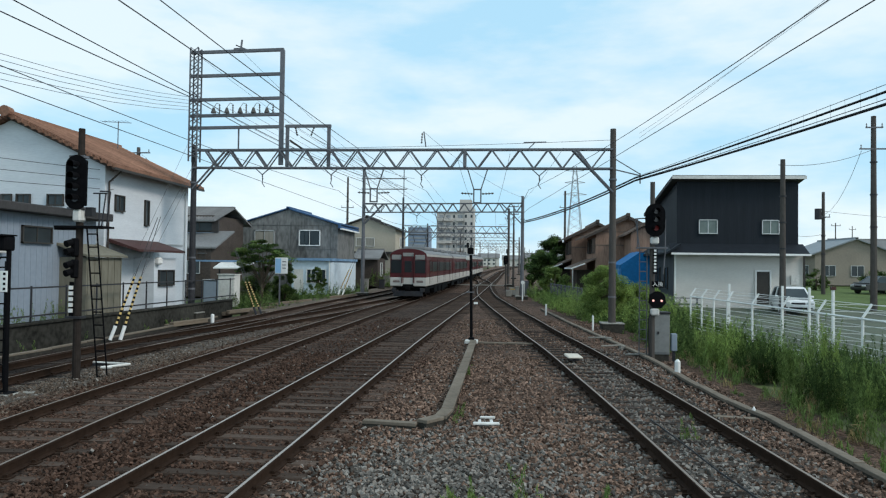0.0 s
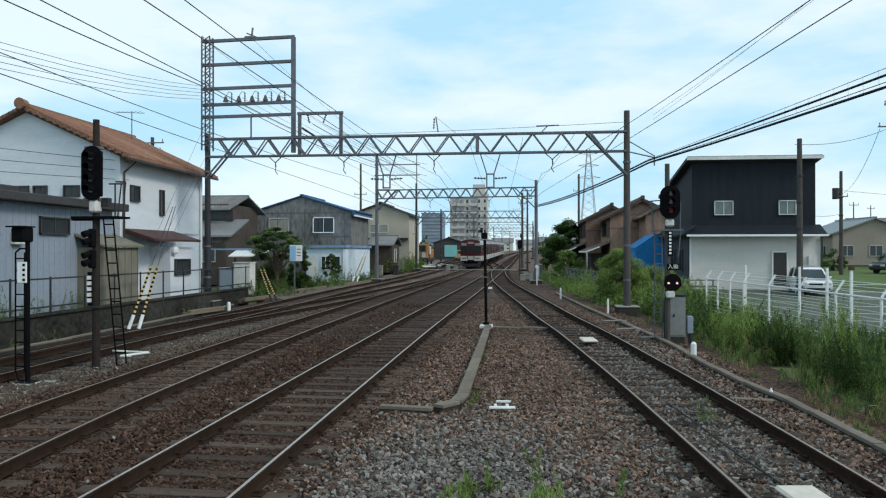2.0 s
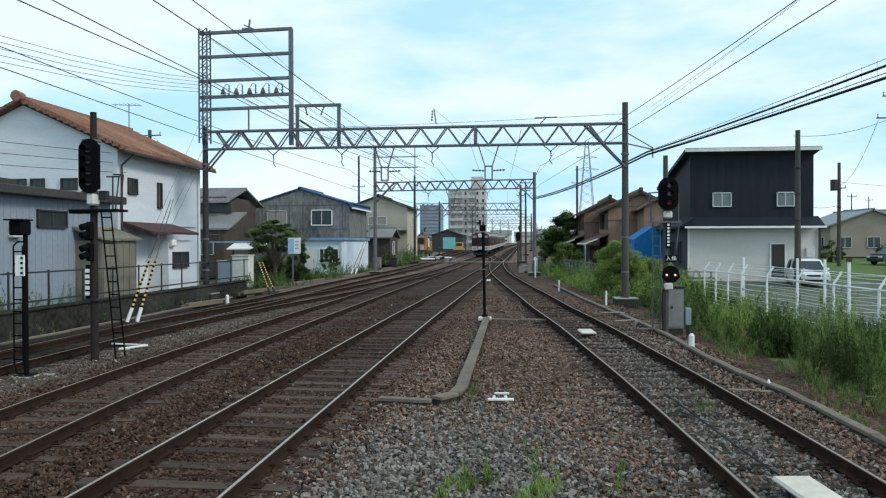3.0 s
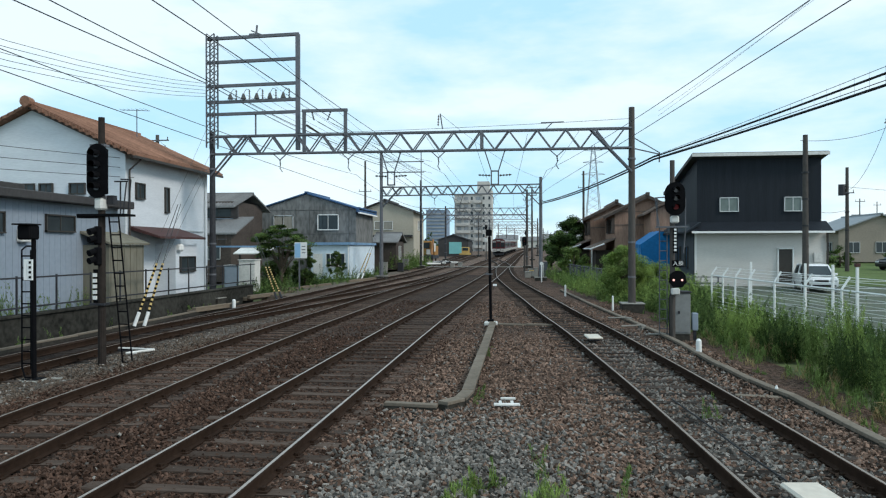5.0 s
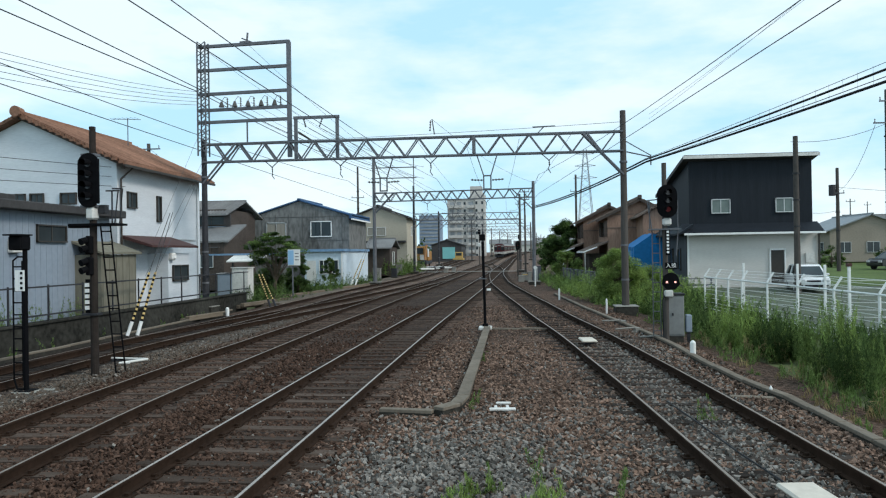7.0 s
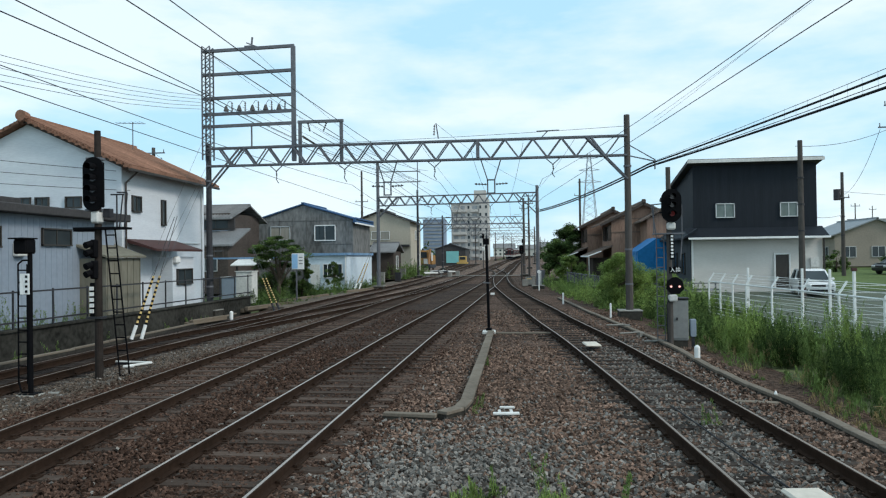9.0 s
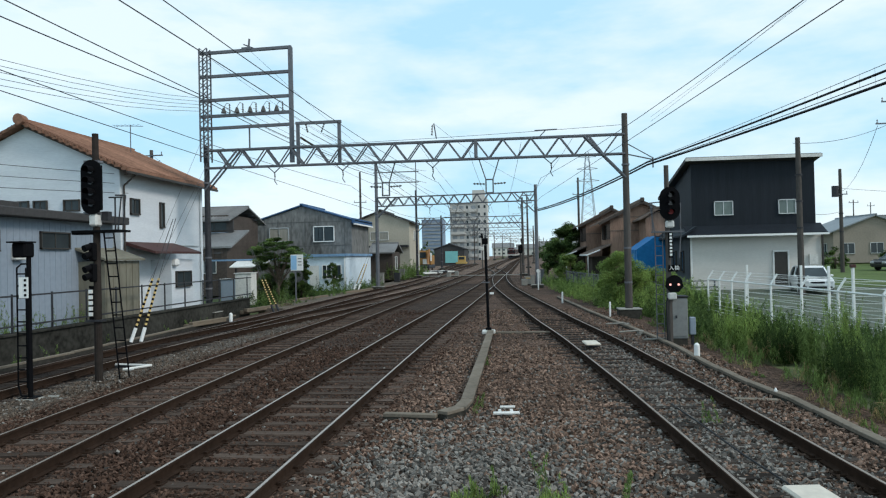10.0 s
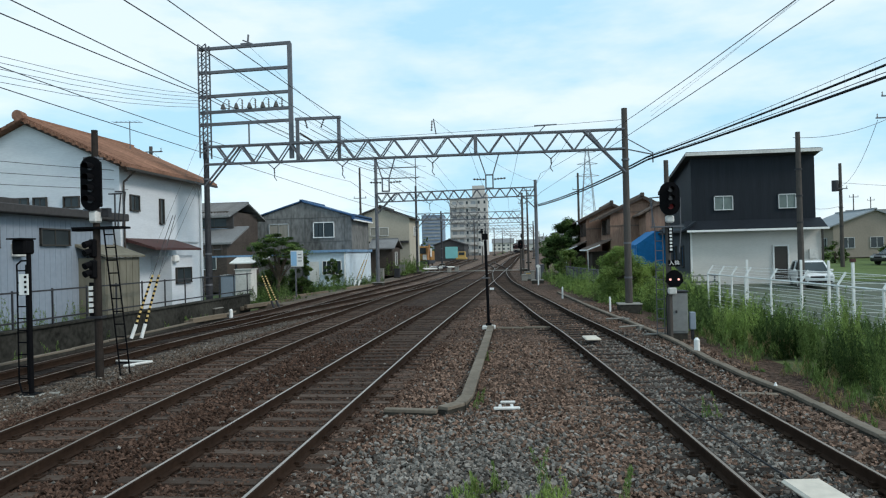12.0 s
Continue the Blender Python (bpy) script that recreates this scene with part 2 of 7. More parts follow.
# ballast bed: a raised bank with sloping shoulders
bm = bmesh.new()
rows = []
for y in [-12 + 0.5 * i for i in range(110)] + [43 + 3 * i for i in range(12)] + [80, 90, 110, 140, 180, 230, 300, 420]:
    row = []
    for x, z in ((-15.4, -0.55), (-14.2, -0.3), (-13.0, -0.17), (-10.4, -0.178), (-9.2, -0.178), (-6.4, -0.17), (-5.3, -0.185), (-3.0, -0.17), (-1.5, -0.178), (0.2, -0.178), (2.4, -0.17), (3.6, -0.178), (4.3, -0.24), (5.3, -0.36), (7.0, -0.6)):
        shift = 0.0 if y < 60 else min(7.0, (y - 60) * 0.03)
        wob = noise.noise(Vector((x * 0.9, y * 0.8, 0))) * 0.03
        row.append(bm.verts.new((x + shift, y, rise(y) + z + wob)))
    rows.append(row)
for a, b in zip(rows, rows[1:]):
    for i in range(len(a) - 1):
        f = bm.faces.new((a[i], a[i + 1], b[i + 1], b[i]))
        # beyond 45 m most strips take the haze-paled ballast
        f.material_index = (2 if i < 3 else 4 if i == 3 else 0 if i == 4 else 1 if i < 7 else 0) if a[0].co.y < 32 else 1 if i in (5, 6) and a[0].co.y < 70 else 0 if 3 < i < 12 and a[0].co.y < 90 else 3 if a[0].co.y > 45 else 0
for f in bm.faces:
    f.smooth = True
solid("ballast_bed", bm, [BALLAST, BALLAST_DARK, BALLAST_BLACK, BALLAST_HAZED, GRAVEL_DIRT], "rusty brown railway ballast of crushed stone", "ballast", kind="structure")

# ---- tracks ----
LINE_A = curve_through([(-12, -5.3), (0, -6.15), (7.7, -6.85), (10.4, -7.1), (15, -7.32), (20, -7.42), (30, -7.42), (45, -7.35), (60, -7.15), (83, -6.65), (113, -6.1), (153, -5.7), (193, -5.2), (233, -4.2), (253, -3.6), (300, -1.8), (360, 1.5), (420, 5.5)])
LINE_B = curve_through([(-12, -3.7), (10, -3.7), (25, -3.64), (35, -3.49), (45, -3.36), (60, -3.15), (83, -2.85), (113, -2.4), (153, -2.0), (193, -1.5), (233, -0.5), (253, 0.1), (300, 1.9), (360, 5.2), (420, 9.2)])
LINE_C = curve_through([(-12, 3.6), (0, 3.35), (7.4, 3.07), (10.4, 2.88), (14.2, 2.61), (17.2, 2.36), (21.7, 1.98), (28.2, 1.29), (35, 0.68), (42, 0.0), (50, -0.72), (58, -1.42), (71, -2.15), (85, -2.62), (100, -2.6)])
LINE_D = curve_through([(-12, -9.9), (0, -10.7), (8, -11.1), (15, -11.35), (20, -11.42), (25, -11.32), (31, -11.35), (38, -11.5), (47, -11.58), (54, -11.4), (63, -11.05), (80, -10.7), (99, -10.6), (130, -10.8), (170, -11.2)])
PROFILE = ((-0.065, -0.155), (0.065, -0.155), (0.065, -0.143), (0.012, -0.125), (0.010, -0.042), (0.034, -0.034), (0.034, -0.004), (0.019, 0.0), (-0.019, 0.0), (-0.034, -0.004), (-0.034, -0.034), (-0.010, -0.042), (-0.012, -0.125), (-0.065, -0.143))


def steps(y0, y1):
    y, out = y0, []
    while y < y1:
        out.append(y)
        y += 0.8 if y < 45 else 2.0 if y < 110 else 6.0
    return out + [y1]


def rail(line, side, y0, y1, top, parent):
    bm = bmesh.new()
    rings = []
    for y in steps(y0, y1):
        dx = (line(y + 0.05) - line(y - 0.05)) / 0.1
        nx, ny = 1 / math.hypot(1, dx), -dx / math.hypot(1, dx)
        cx, cy = line(y) + side * 0.752 * nx, y + side * 0.752 * ny
        rings.append([bm.verts.new((cx + u * nx, cy + u * ny, rise(y) + w)) for u, w in PROFILE])
    k = len(PROFILE)
    for a, b in zip(rings, rings[1:]):
        for i in range(k):
            f = bm.faces.new((a[i], a[(i + 1) % k], b[(i + 1) % k], b[i]))
            f.material_index = 1 if i == 7 else 0
    bm.faces.new(rings[0])
    bm.faces.new(rings[-1][::-1])
    return part("rail", bm, [RAIL_RUST, top], parent, "rust-brown steel rail with a worn running surface")


SLEEPER_MESH = []
for i in range(4):
    sb = bmesh.new()
    vs = box(sb, (0, 0, -0.09), (2.5, 0.22, 0.17), bevel=0.012)
    for v in sb.verts:
        v.co += Vector((random.uniform(-0.03, 0.03), random.uniform(-0.012, 0.012), random.uniform(-0.008, 0.008)))
    SLEEPER_MESH.append(mesh_of("sleeper", sb, WOOD_SLEEPER))
TARRED_WOOD = mat("tarred_wood", (0.042, 0.033, 0.028), 0.85, vary=0.4, grain=14, coarse=2.0, bump=0.5, piece=0.4, stretch=(0.6, 5, 5))
TARRED = []
for me in SLEEPER_MESH:
    dark = me.copy()
    dark.materials[0] = TARRED_WOOD
    TARRED.append(dark)
CHAIR = bmesh.new()
box(CHAIR, (0, 0, 0.008), (0.3, 0.16, 0.016))
for sx in (-0.085, 0.085):
    box(CHAIR, (sx, 0.0, 0.03), (0.05, 0.07, 0.04))
CHAIR_MESH = mesh_of("rail_fastening", CHAIR, RAIL_RUST)


def track(line, y0, y1, top, label, pitch=0.64, pieces_to=70.0, sink=0.0, timber=None):
    t = thing("railway_track", (0, 0, 0), label, "railway track", kind="structure")
    for side in (-1, 1):
        rail(line, side, y0, y1, top, t)
    y, far = y0 + 0.3, bmesh.new()
    while y < y1:
        a = -math.degrees(math.atan((line(y + 0.1) - line(y - 0.1)) / 0.2)) + random.uniform(-1.2, 1.2)
        m = pose(line(y) + random.uniform(-0.04, 0.04), y + random.uniform(-0.03, 0.03), rise(y) - 0.148 - sink + random.uniform(-0.006, 0.006), 0, 0, a)
        if y < pieces_to:
            s = new("sleeper", random.choice(timber if timber and y < 30 else SLEEPER_MESH))
            s.parent, s.matrix_basis = t, m
            if 5 < y < 32:
                for side in (-1, 1):
                    f = new("rail_fastening", CHAIR_MESH)
                    f.parent, f.matrix_basis = t, m @ Matrix.Translation((side * 0.752, 0, 0.0))
        else:
            box(far, (0, 0, -0.09), (2.5, 0.22, 0.17), m)
        y += pitch * (1 if y < 150 else 2)
    if far.verts:
        part("sleepers", far, WOOD_SLEEPER, t, kind="stuff")
    else:
        far.free()
    return t


track(LINE_A, -12, 420, RAIL_DULL, "main line track with rusty rails on worn timber sleepers")
track(LINE_B, -12, 420, RAIL_TOP, "main line track with polished rails on worn timber sleepers")
track(LINE_C, -12, 100, RAIL_DULL, "converging track with rusty rails and dark timber sleepers in grey stone", sink=-0.006, timber=TARRED)
LINE_E = curve_through([(20, -11.42), (24, -11.18), (28, -10.66), (33, -9.98), (38, -9.38), (44, -8.85), (50, -8.38), (57, -7.82), (66, -7.25), (76, -6.85)])
track(LINE_E, 20, 76, RAIL_DULL, "crossover track that leaves the siding for the main line", sink=0.02, timber=TARRED)
siding = track(LINE_D, -12, 170, RAIL_DULL, "rusty siding track that runs beside the retaining wall", sink=0.01, timber=TARRED)
for side in (-0.8, 0.8):
    rail(LINE_D, side, 6, 22, RAIL_RUST, siding)
LINE_F = curve_through([(84, -10.7), (95, -11.6), (110, -12.8), (130, -13.8), (165, -14.6)])
track(LINE_F, 84, 165, RAIL_DULL, "rusty yard track that leaves the siding", sink=0.02)
LINE_G = curve_through([(92, -2.7), (104, -3.4), (116, -4.6), (128, -5.5), (140, -5.85)])
track(LINE_G, 92, 140, RAIL_DULL, "crossover track between the two main tracks", sink=0.02)

# ---- train ----
TRAIN_RED = mat("train_maroon", (0.078, 0.013, 0.015), 0.6, vary=0.12, grain=5, coarse=0.4, bump=0, clear=0.2)
TRAIN_WHITE = mat("train_ivory", (0.46, 0.44, 0.41), 0.6, vary=0.08, grain=5, coarse=0.4, bump=0, clear=0.2)
TRAIN_ROOF = mat("train_roof", (0.20, 0.205, 0.21), 0.7, vary=0.2, grain=5, coarse=0.4, bump=0.1)
TRAIN_LAMP = mat("train_tail_lamp", (0.16, 0.12, 0.11), 0.35, vary=0.2, bump=0)
TRAIN_GLASS = mat("train_glass", (0.014, 0.016, 0.018), 0.3, vary=0.3, grain=1.0, coarse=0.4, bump=0)
TRAIN_GLASS.node_tree.nodes["Principled BSDF"].inputs["Specular IOR Level"].default_value = 0.25
TRAIN_GREY = mat("train_lamp_panel", (0.26, 0.255, 0.245), 0.5, vary=0.15, bump=0)
CAR_LEN, CAR_HALF = 20.3, 1.36


def carriage(label, cab):
    c = thing("railway_carriage", (0, 0, 0), label, "train", "carriages of the train")
    L = CAR_LEN
    def body(z0, z1, inset=0.0):
        return boxes(((0, L / 2, (z0 + z1) / 2), (2 * CAR_HALF - inset, L, z1 - z0)), bevel=0.04)
    part("lower_body", body(0.95, 1.62), TRAIN_WHITE, c, "ivory lower body panel")
    part("upper_body", body(1.62, 3.3, 0.004), TRAIN_RED, c, "maroon upper body panel")
    bm = bmesh.new()
    n = 10
    prism(bm, [(CAR_HALF * math.cos(math.pi * i / n), 3.3 + 0.5 * math.sin(math.pi * i / n)) for i in range(n + 1)], 0.03, L - 0.03)
    part("roof", bm, TRAIN_ROOF, c, "pale grey curved roof")
    part("cantrail", boxes(*[((s * (CAR_HALF - 0.02), L / 2, 3.28), (0.08, L - 0.2, 0.16)) for s in (-1, 1)]), TRAIN_WHITE, c)
    for y in (4.5, 10.2, 16):
        part("air_conditioner", boxes(((0, y, 3.86), (1.7, 3.2, 0.28)), bevel=0.06), TRAIN_ROOF, c)
    for s in (-1, 1):
        for i in range(4):
            y = 2.6 + i * 5.05
            part("door", boxes(((s * (CAR_HALF + 0.0), y, 2.32), (0.03, 1.3, 1.38))), TRAIN_RED, c)
            part("door_foot", boxes(((s * (CAR_HALF + 0.0), y, 1.34), (0.03, 1.3, 0.55))), TRAIN_WHITE, c, "ivory foot of a sliding door")
            part("door_seam", boxes(*[((s * (CAR_HALF + 0.008), y + k, 2.05), (0.025, 0.03, 1.92)) for k in (-0.66, 0.0, 0.66)]), BLACK, c)
            part("door_window", boxes(*[((s * (CAR_HALF + 0.012), y + k, 2.45), (0.02, 0.42, 0.75)) for k in (-0.32, 0.32)]), TRAIN_GLASS, c)
            if i < 3:
                part("window", boxes(*[((s * (CAR_HALF + 0.002), y + 2.52 + k, 2.42), (0.03, 0.95, 0.78)) for k in (-0.98, 0.0, 0.98)]), TRAIN_GLASS, c)
    part("underframe", boxes(((0, L / 2, 0.82), (2.4, L - 0.4, 0.26)), *[((s * 0.9, y, 0.55), (0.7, 2.2, 0.5)) for s in (-1, 1) for y in (7.0, 10.0, 13.0)]), BLACK, c)
    for y in (3.2, L - 3.2):
        b = part("bogie", boxes(*[((s * 0.95, y, 0.5), (0.16, 3.0, 0.3)) for s in (-1, 1)], ((0, y, 0.55), (1.9, 0.5, 0.3))), BLACK, c)
        for k in (-1.05, 1.05):
            wb = bmesh.new()
            for s in (-1, 1):
                rod(wb, (s * 0.69, y + k, 0.43), (s * 0.82, y + k, 0.43), 0.43, n=16)
            rod(wb, (-0.7, y + k, 0.43), (0.7, y + k, 0.43), 0.08)
            part("wheelset", wb, RAIL_RUST, b)
    if cab:
        # end face, towards the near end: y = 0
        n = 10
        bm = bmesh.new()
        prism(bm, [(CAR_HALF, 1.62)] + [(CAR_HALF * math.cos(math.pi * i / n), 3.26 + 0.5 * math.sin(math.pi * i / n)) for i in range(n + 1)] + [(-CAR_HALF, 1.62)], -0.06, 0.04)
        part("end_face", bm, TRAIN_RED, c, "maroon end face")
        part("end_apron", boxes(((-0.86, -0.05, 1.3), (0.96, 0.1, 0.62)), ((0.86, -0.05, 1.3), (0.96, 0.1, 0.62)), ((0, -0.05, 1.36), (0.72, 0.1, 0.5)), bevel=0.02), TRAIN_WHITE, c)
        for x in (-0.88, 0.88):
            part("windscreen", boxes(((x, -0.07, 2.42), (0.82, 0.04, 0.95)), bevel=0.015), TRAIN_GLASS, c)
            part("headlamp_panel", boxes(((x, -0.07, 3.12), (0.74, 0.05, 0.36)), bevel=0.04), TRAIN_GREY, c, "grey lamp panel over the windscreen")
            part("tail_lamp", boxes(((x, -0.1, 1.32), (0.5, 0.05, 0.16)), bevel=0.03), TRAIN_LAMP, c, "unlit tail lamp in a dull bezel")
        part("end_door", boxes(((0, -0.07, 2.2), (0.8, 0.05, 1.95)), bevel=0.015), TRAIN_RED, c)
        part("end_door_window", boxes(((0, -0.1, 2.42), (0.52, 0.02, 0.85))), TRAIN_GLASS, c)
        part("destination_board", boxes(((0, -0.09, 3.32), (0.8, 0.04, 0.26))), TRAIN_GREY, c)
        part("gangway", boxes(((-0.45, -0.11, 2.3), (0.06, 0.12, 2.2)), ((0.45, -0.11, 2.3), (0.06, 0.12, 2.2))), TRAIN_RED, c)
        part("coupler", boxes(((0, -0.25, 0.85), (0.34, 0.5, 0.3)), ((0, -0.05, 0.98), (0.9, 0.1, 0.3)), bevel=0.03), BLACK, c, "black coupler")
        part("skirt", boxes(((0, -0.02, 0.42), (2.2, 0.12, 0.4)), ((-1.05, 0.1, 0.68), (0.3, 0.5, 0.3)), ((1.05, 0.1, 0.68), (0.3, 0.5, 0.3)), bevel=0.03), STEEL_DARK, c, "dark snow plough skirt")
    else:
        part("gangway", boxes(((0, -0.15, 2.1), (1.0, 0.4, 2.1)), bevel=0.03), BLACK, c)
    if cab is not None:
        bm = bmesh.new()
        py = 5.0 if cab else 12.0
        for s in (-1, 1):
            bar(bm, (s * 0.5, py, 4.0), (s * 0.5, py + 1.3, 4.5), 0.04, 0.04)
            bar(bm, (s * 0.5, py + 1.3, 4.5), (s * 0.5, py + 0.2, 5.0), 0.04, 0.04)
        bar(bm, (-0.8, py + 0.2, 5.0), (0.8, py + 0.2, 5.0), 0.06, 0.06)
        part("pantograph", bm, STEEL_DARK, c)
    return c


carriages = [carriage("maroon and ivory commuter carriage with a cab end", True)]
for k in range(3):
    carriages.append(carriage("maroon and ivory commuter carriage on the far track", False))

# ---- gantries ----
def lattice(bm, a, b, deep, wide, bays, chord=0.038, web=0.035, inset=0.0):
    """A braced beam from a to b: two chords front and back, with zigzag webs."""
    a, b = Vector(a), Vector(b)
    d = (b - a)
    side = Vector((-d.y, d.x, 0)).normalized() * wide / 2
    up = Vector((0, 0, deep))
    for s in (-1, 1):
        bar(bm, a + side * s, b + side * s, chord * 2, chord * 2)
        bar(bm, a + side * s + up, b + side * s + up, chord * 2, chord * 2)
        lo, step = inset, (1 - 1.5 * inset) / bays
        for i in range(bays):
            p, q, r = a + d * (lo + step * i), a + d * (lo + step * (i + 0.5)), a + d * (lo + step * (i + 1))
            bar(bm, p + side * s + up, q + side * s, web * 2, web * 2)
            bar(bm, q + side * s, r + side * s + up, web * 1.4, web * 1.4)
    for i in range(bays + 1):
        p = a + d * (i / bays)
        bar(bm, p + side + up, p - side + up, web, web)


def insulator(bm, p, q, r=0.055, n=4):
    p, q = Vector(p), Vector(q)
    rod(bm, p, q, 0.018)
    for i in range(n):
        c = p.lerp(q, (i + 0.5) / n)
        rod(bm, c - (q - p) * 0.28 / n, c + (q - p) * 0.28 / n, r, r * 0.5, n=10)


def gantry(label, left, right, z_left, z_right, deep, top_left, top_right, mat_l, mat_r, bays, hangers, braces=True, inset=0.0):
    """Two masts and a braced beam over the tracks, with hangers for the wires."""
    lx, ly = left
    rx, ry = right
    gl, gr = rise(ly) - 0.25, rise(ry) - 0.25
    g = thing("overhead_line_gantry", (0, 0, 0), label, "overhead line", "overhead line gantries")
    for (x, y, b, t), m in (((lx, ly, gl, top_left), mat_l), ((rx, ry, gr, top_right), mat_r)):
        bm = bmesh.new()
        rod(bm, (x, y, b), (x, y, t), 0.165, 0.125, n=14)
        part("mast", bm, m, g, "grey round mast")
        part("footing", boxes(((x, y, b + 0.1), (0.95, 0.9, 0.46)), bevel=0.03), CONCRETE_DARK, g)
        part("footing_top", boxes(((x, y, b + 0.355), (1.0, 0.95, 0.05)), bevel=0.01), CONCRETE, g, "pale footing top")
        for zz in (b + 1.5, b + 3.0, (z_left + z_right) / 2 - 0.6):
            bb = bmesh.new()
            rod(bb, (x, y, zz - 0.04), (x, y, zz + 0.04), 0.172, n=14)
            part("mast_band", bb, GALV, g)
    bm = bmesh.new()
    lattice(bm, (lx, ly, z_left), (rx, ry, z_right), deep, 0.3, bays, inset=inset)
    part("beam", bm, GALV, g, "grey steel braced beam")
    d = Vector((rx - lx, ry - ly, 0)).normalized()
    if braces:
        for (x, y, z), s in (((lx, ly, z_left), 1), ((rx, ry, z_right), -1)):
            bm = bmesh.new()
            for k in (-0.2, 0.2):
                p = Vector((x, y + k, z - 1.05))
                bar(bm, p, Vector((x, y + k, z + deep)) + d * s * 1.75, 0.07, 0.07)
            part("brace", bm, GALV, g)
    for kind, hx in hangers:
        u = (hx - lx) / (rx - lx)
        p = Vector((hx, ly + (ry - ly) * u, z_left + (z_right - z_left) * u))
        bm = bmesh.new()
        if kind == "post":
            for s in (-1, 1):
                bar(bm, p + Vector((s * 0.46, 0, 0)), p + Vector((s * 0.16, 0, -0.95)), 0.05, 0.05)
                bar(bm, p + Vector((s * 0.16, 0, -0.95)), p + Vector((s * 0.16, 0, -1.55)), 0.06, 0.06)
            for zz in (-0.95, -1.55):
                bar(bm, p + Vector((-0.19, 0, zz)), p + Vector((0.19, 0, zz)), 0.06, 0.06)
            part("hanger", bm, GALV, g)
            for s in (-1, 1):
                ib = bmesh.new()
                insulator(ib, p + Vector((s * 0.2, 0, -1.15)), p + Vector((s * 0.75, 0, -1.12)))
                part("insulator", ib, PORCELAIN, g)
        else:
            for s in (-1, 1):
                bar(bm, p + Vector((s * 0.36, 0, 0)), p + Vector((0, 0, -0.32)), 0.04, 0.04)
            part("hanger", bm, GALV, g)
            ib = bmesh.new()
            insulator(ib, p + Vector((0, 0, -0.3)), p + Vector((0.02, 0, -0.55)), 0.045, 3)
            part("insulator", ib, PORCELAIN, g)
            sb2 = bmesh.new()
            rod(sb2, p + Vector((0.02, 0, -0.55)), p + Vector((-0.04, 0.1, -0.7)), 0.02)
            rod(sb2, p + Vector((-0.04, 0.1, -0.7)), p + Vector((0.08, 0.1, -0.88)), 0.02)
            part("steady_arm", sb2, GALV, g)
    return g


G1 = gantry("grey steel lattice gantry with a tall feeder frame", (-15.15, 33.2), (4.6, 31.7), 7.1, 6.86, 0.85, 8.2, 8.62, STEEL_DARK, CONCRETE_POLE, 15,
            [("post", -6.18), ("post", -1.36), ("vee", -3.95), ("vee", 1.4), ("vee", -8.25), ("vee", -11.65)], inset=0.0305)
part("web_post", boxes(((-1.95, 32.0, 7.4), (0.13, 0.1, 0.82)), ((-1.95, 32.42, 7.4), (0.13, 0.1, 0.82))), GALV, G1)
# tall feeder frame over the left mast
bm = bmesh.new()
for x in (-15.36, -14.96):
    for k in (-0.2, 0.2):
        bar(bm, (x, 33.2 + k, 7.4), (x, 33.2 + k, 12.9), 0.06, 0.06)
z = 7.6
while z < 12.8:
    for k in (-0.2, 0.2):
        bar(bm, (-15.36, 33.2 + k, z), (-14.96, 33.2 + k, z + 0.3), 0.035, 0.035)
        bar(bm, (-14.96, 33.2 + k, z), (-15.36, 33.2 + k, z + 0.3), 0.035, 0.035)
    z += 0.42
part("frame_mast", bm, GALV, G1, "latticed steel frame mast")
part("frame_post", boxes(((-10.75, 32.9, 9.95), (0.2, 0.14, 5.5))), GALV, G1)
for z in (12.72, 11.56, 10.4, 9.62, 9.03):
    bm = bmesh.new()
    bar(bm, (-15.4, 33.2, z), (-10.7, 32.9, z), 0.14, 0.14)
    part("crossarm", bm, GALV, G1)
for i in range(5):
    x = -14.15 + i * 0.66
    bm = bmesh.new()
    rod(bm, (x, 33.0, 9.72), (x, 33.0, 9.98), 0.14, 0.05)
    insulator(bm, (x + 0.3, 33.0, 9.7), (x + 0.3, 33.0, 10.15), 0.05)
    rod(bm, (x, 33.0, 9.98), (x + 0.15, 33.0, 10.2), 0.012)
    rod(bm, (x + 0.15, 33.0, 10.2), (x + 0.3, 33.0, 10.15), 0.012)
    part("switch_insulator", bm, PORCELAIN, G1)
bm = bmesh.new()
bar(bm, (-12.9, 33.05, 9.0), (-12.9, 33.05, 7.95), 0.06, 0.06)
bar(bm, (-13.2, 33.05, 12.8), (-12.7, 33.0, 12.8), 0.12, 0.12)
rod(bm, (-12.85, 33.0, 12.8), (-12.8, 33.0, 13.25), 0.05)
rod(bm, (-13.1, 33.0, 13.0), (-12.5, 33.0, 12.75), 0.03)
part("lightning_arrester", bm, GALV, G1)
bm = bmesh.new()
for x in (-10.4, -8.4):
    bar(bm, (x, 32.75, 7.1), (x, 32.75, 9.0), 0.15, 0.12)
bar(bm, (-10.5, 32.75, 9.02), (-8.3, 32.75, 9.02), 0.15, 0.13)
part("small_frame", bm, GALV, G1)
bm = bmesh.new()
insulator(bm, (-10.0, 32.7, 8.95), (-9.9, 32.7, 8.55))
insulator(bm, (-9.1, 32.7, 8.95), (-9.25, 32.7, 8.55))
rod(bm, (-10.2, 32.5, 8.3), (-9.7, 33.3, 7.95), 0.05)
part("insulator", bm, PORCELAIN, G1)
bm = bmesh.new()
bar(bm, (-3.75, 32.3, 7.95), (-3.85, 32.3, 8.65), 0.06, 0.05)
part("horn", bm, GALV, G1)
bm = bmesh.new()
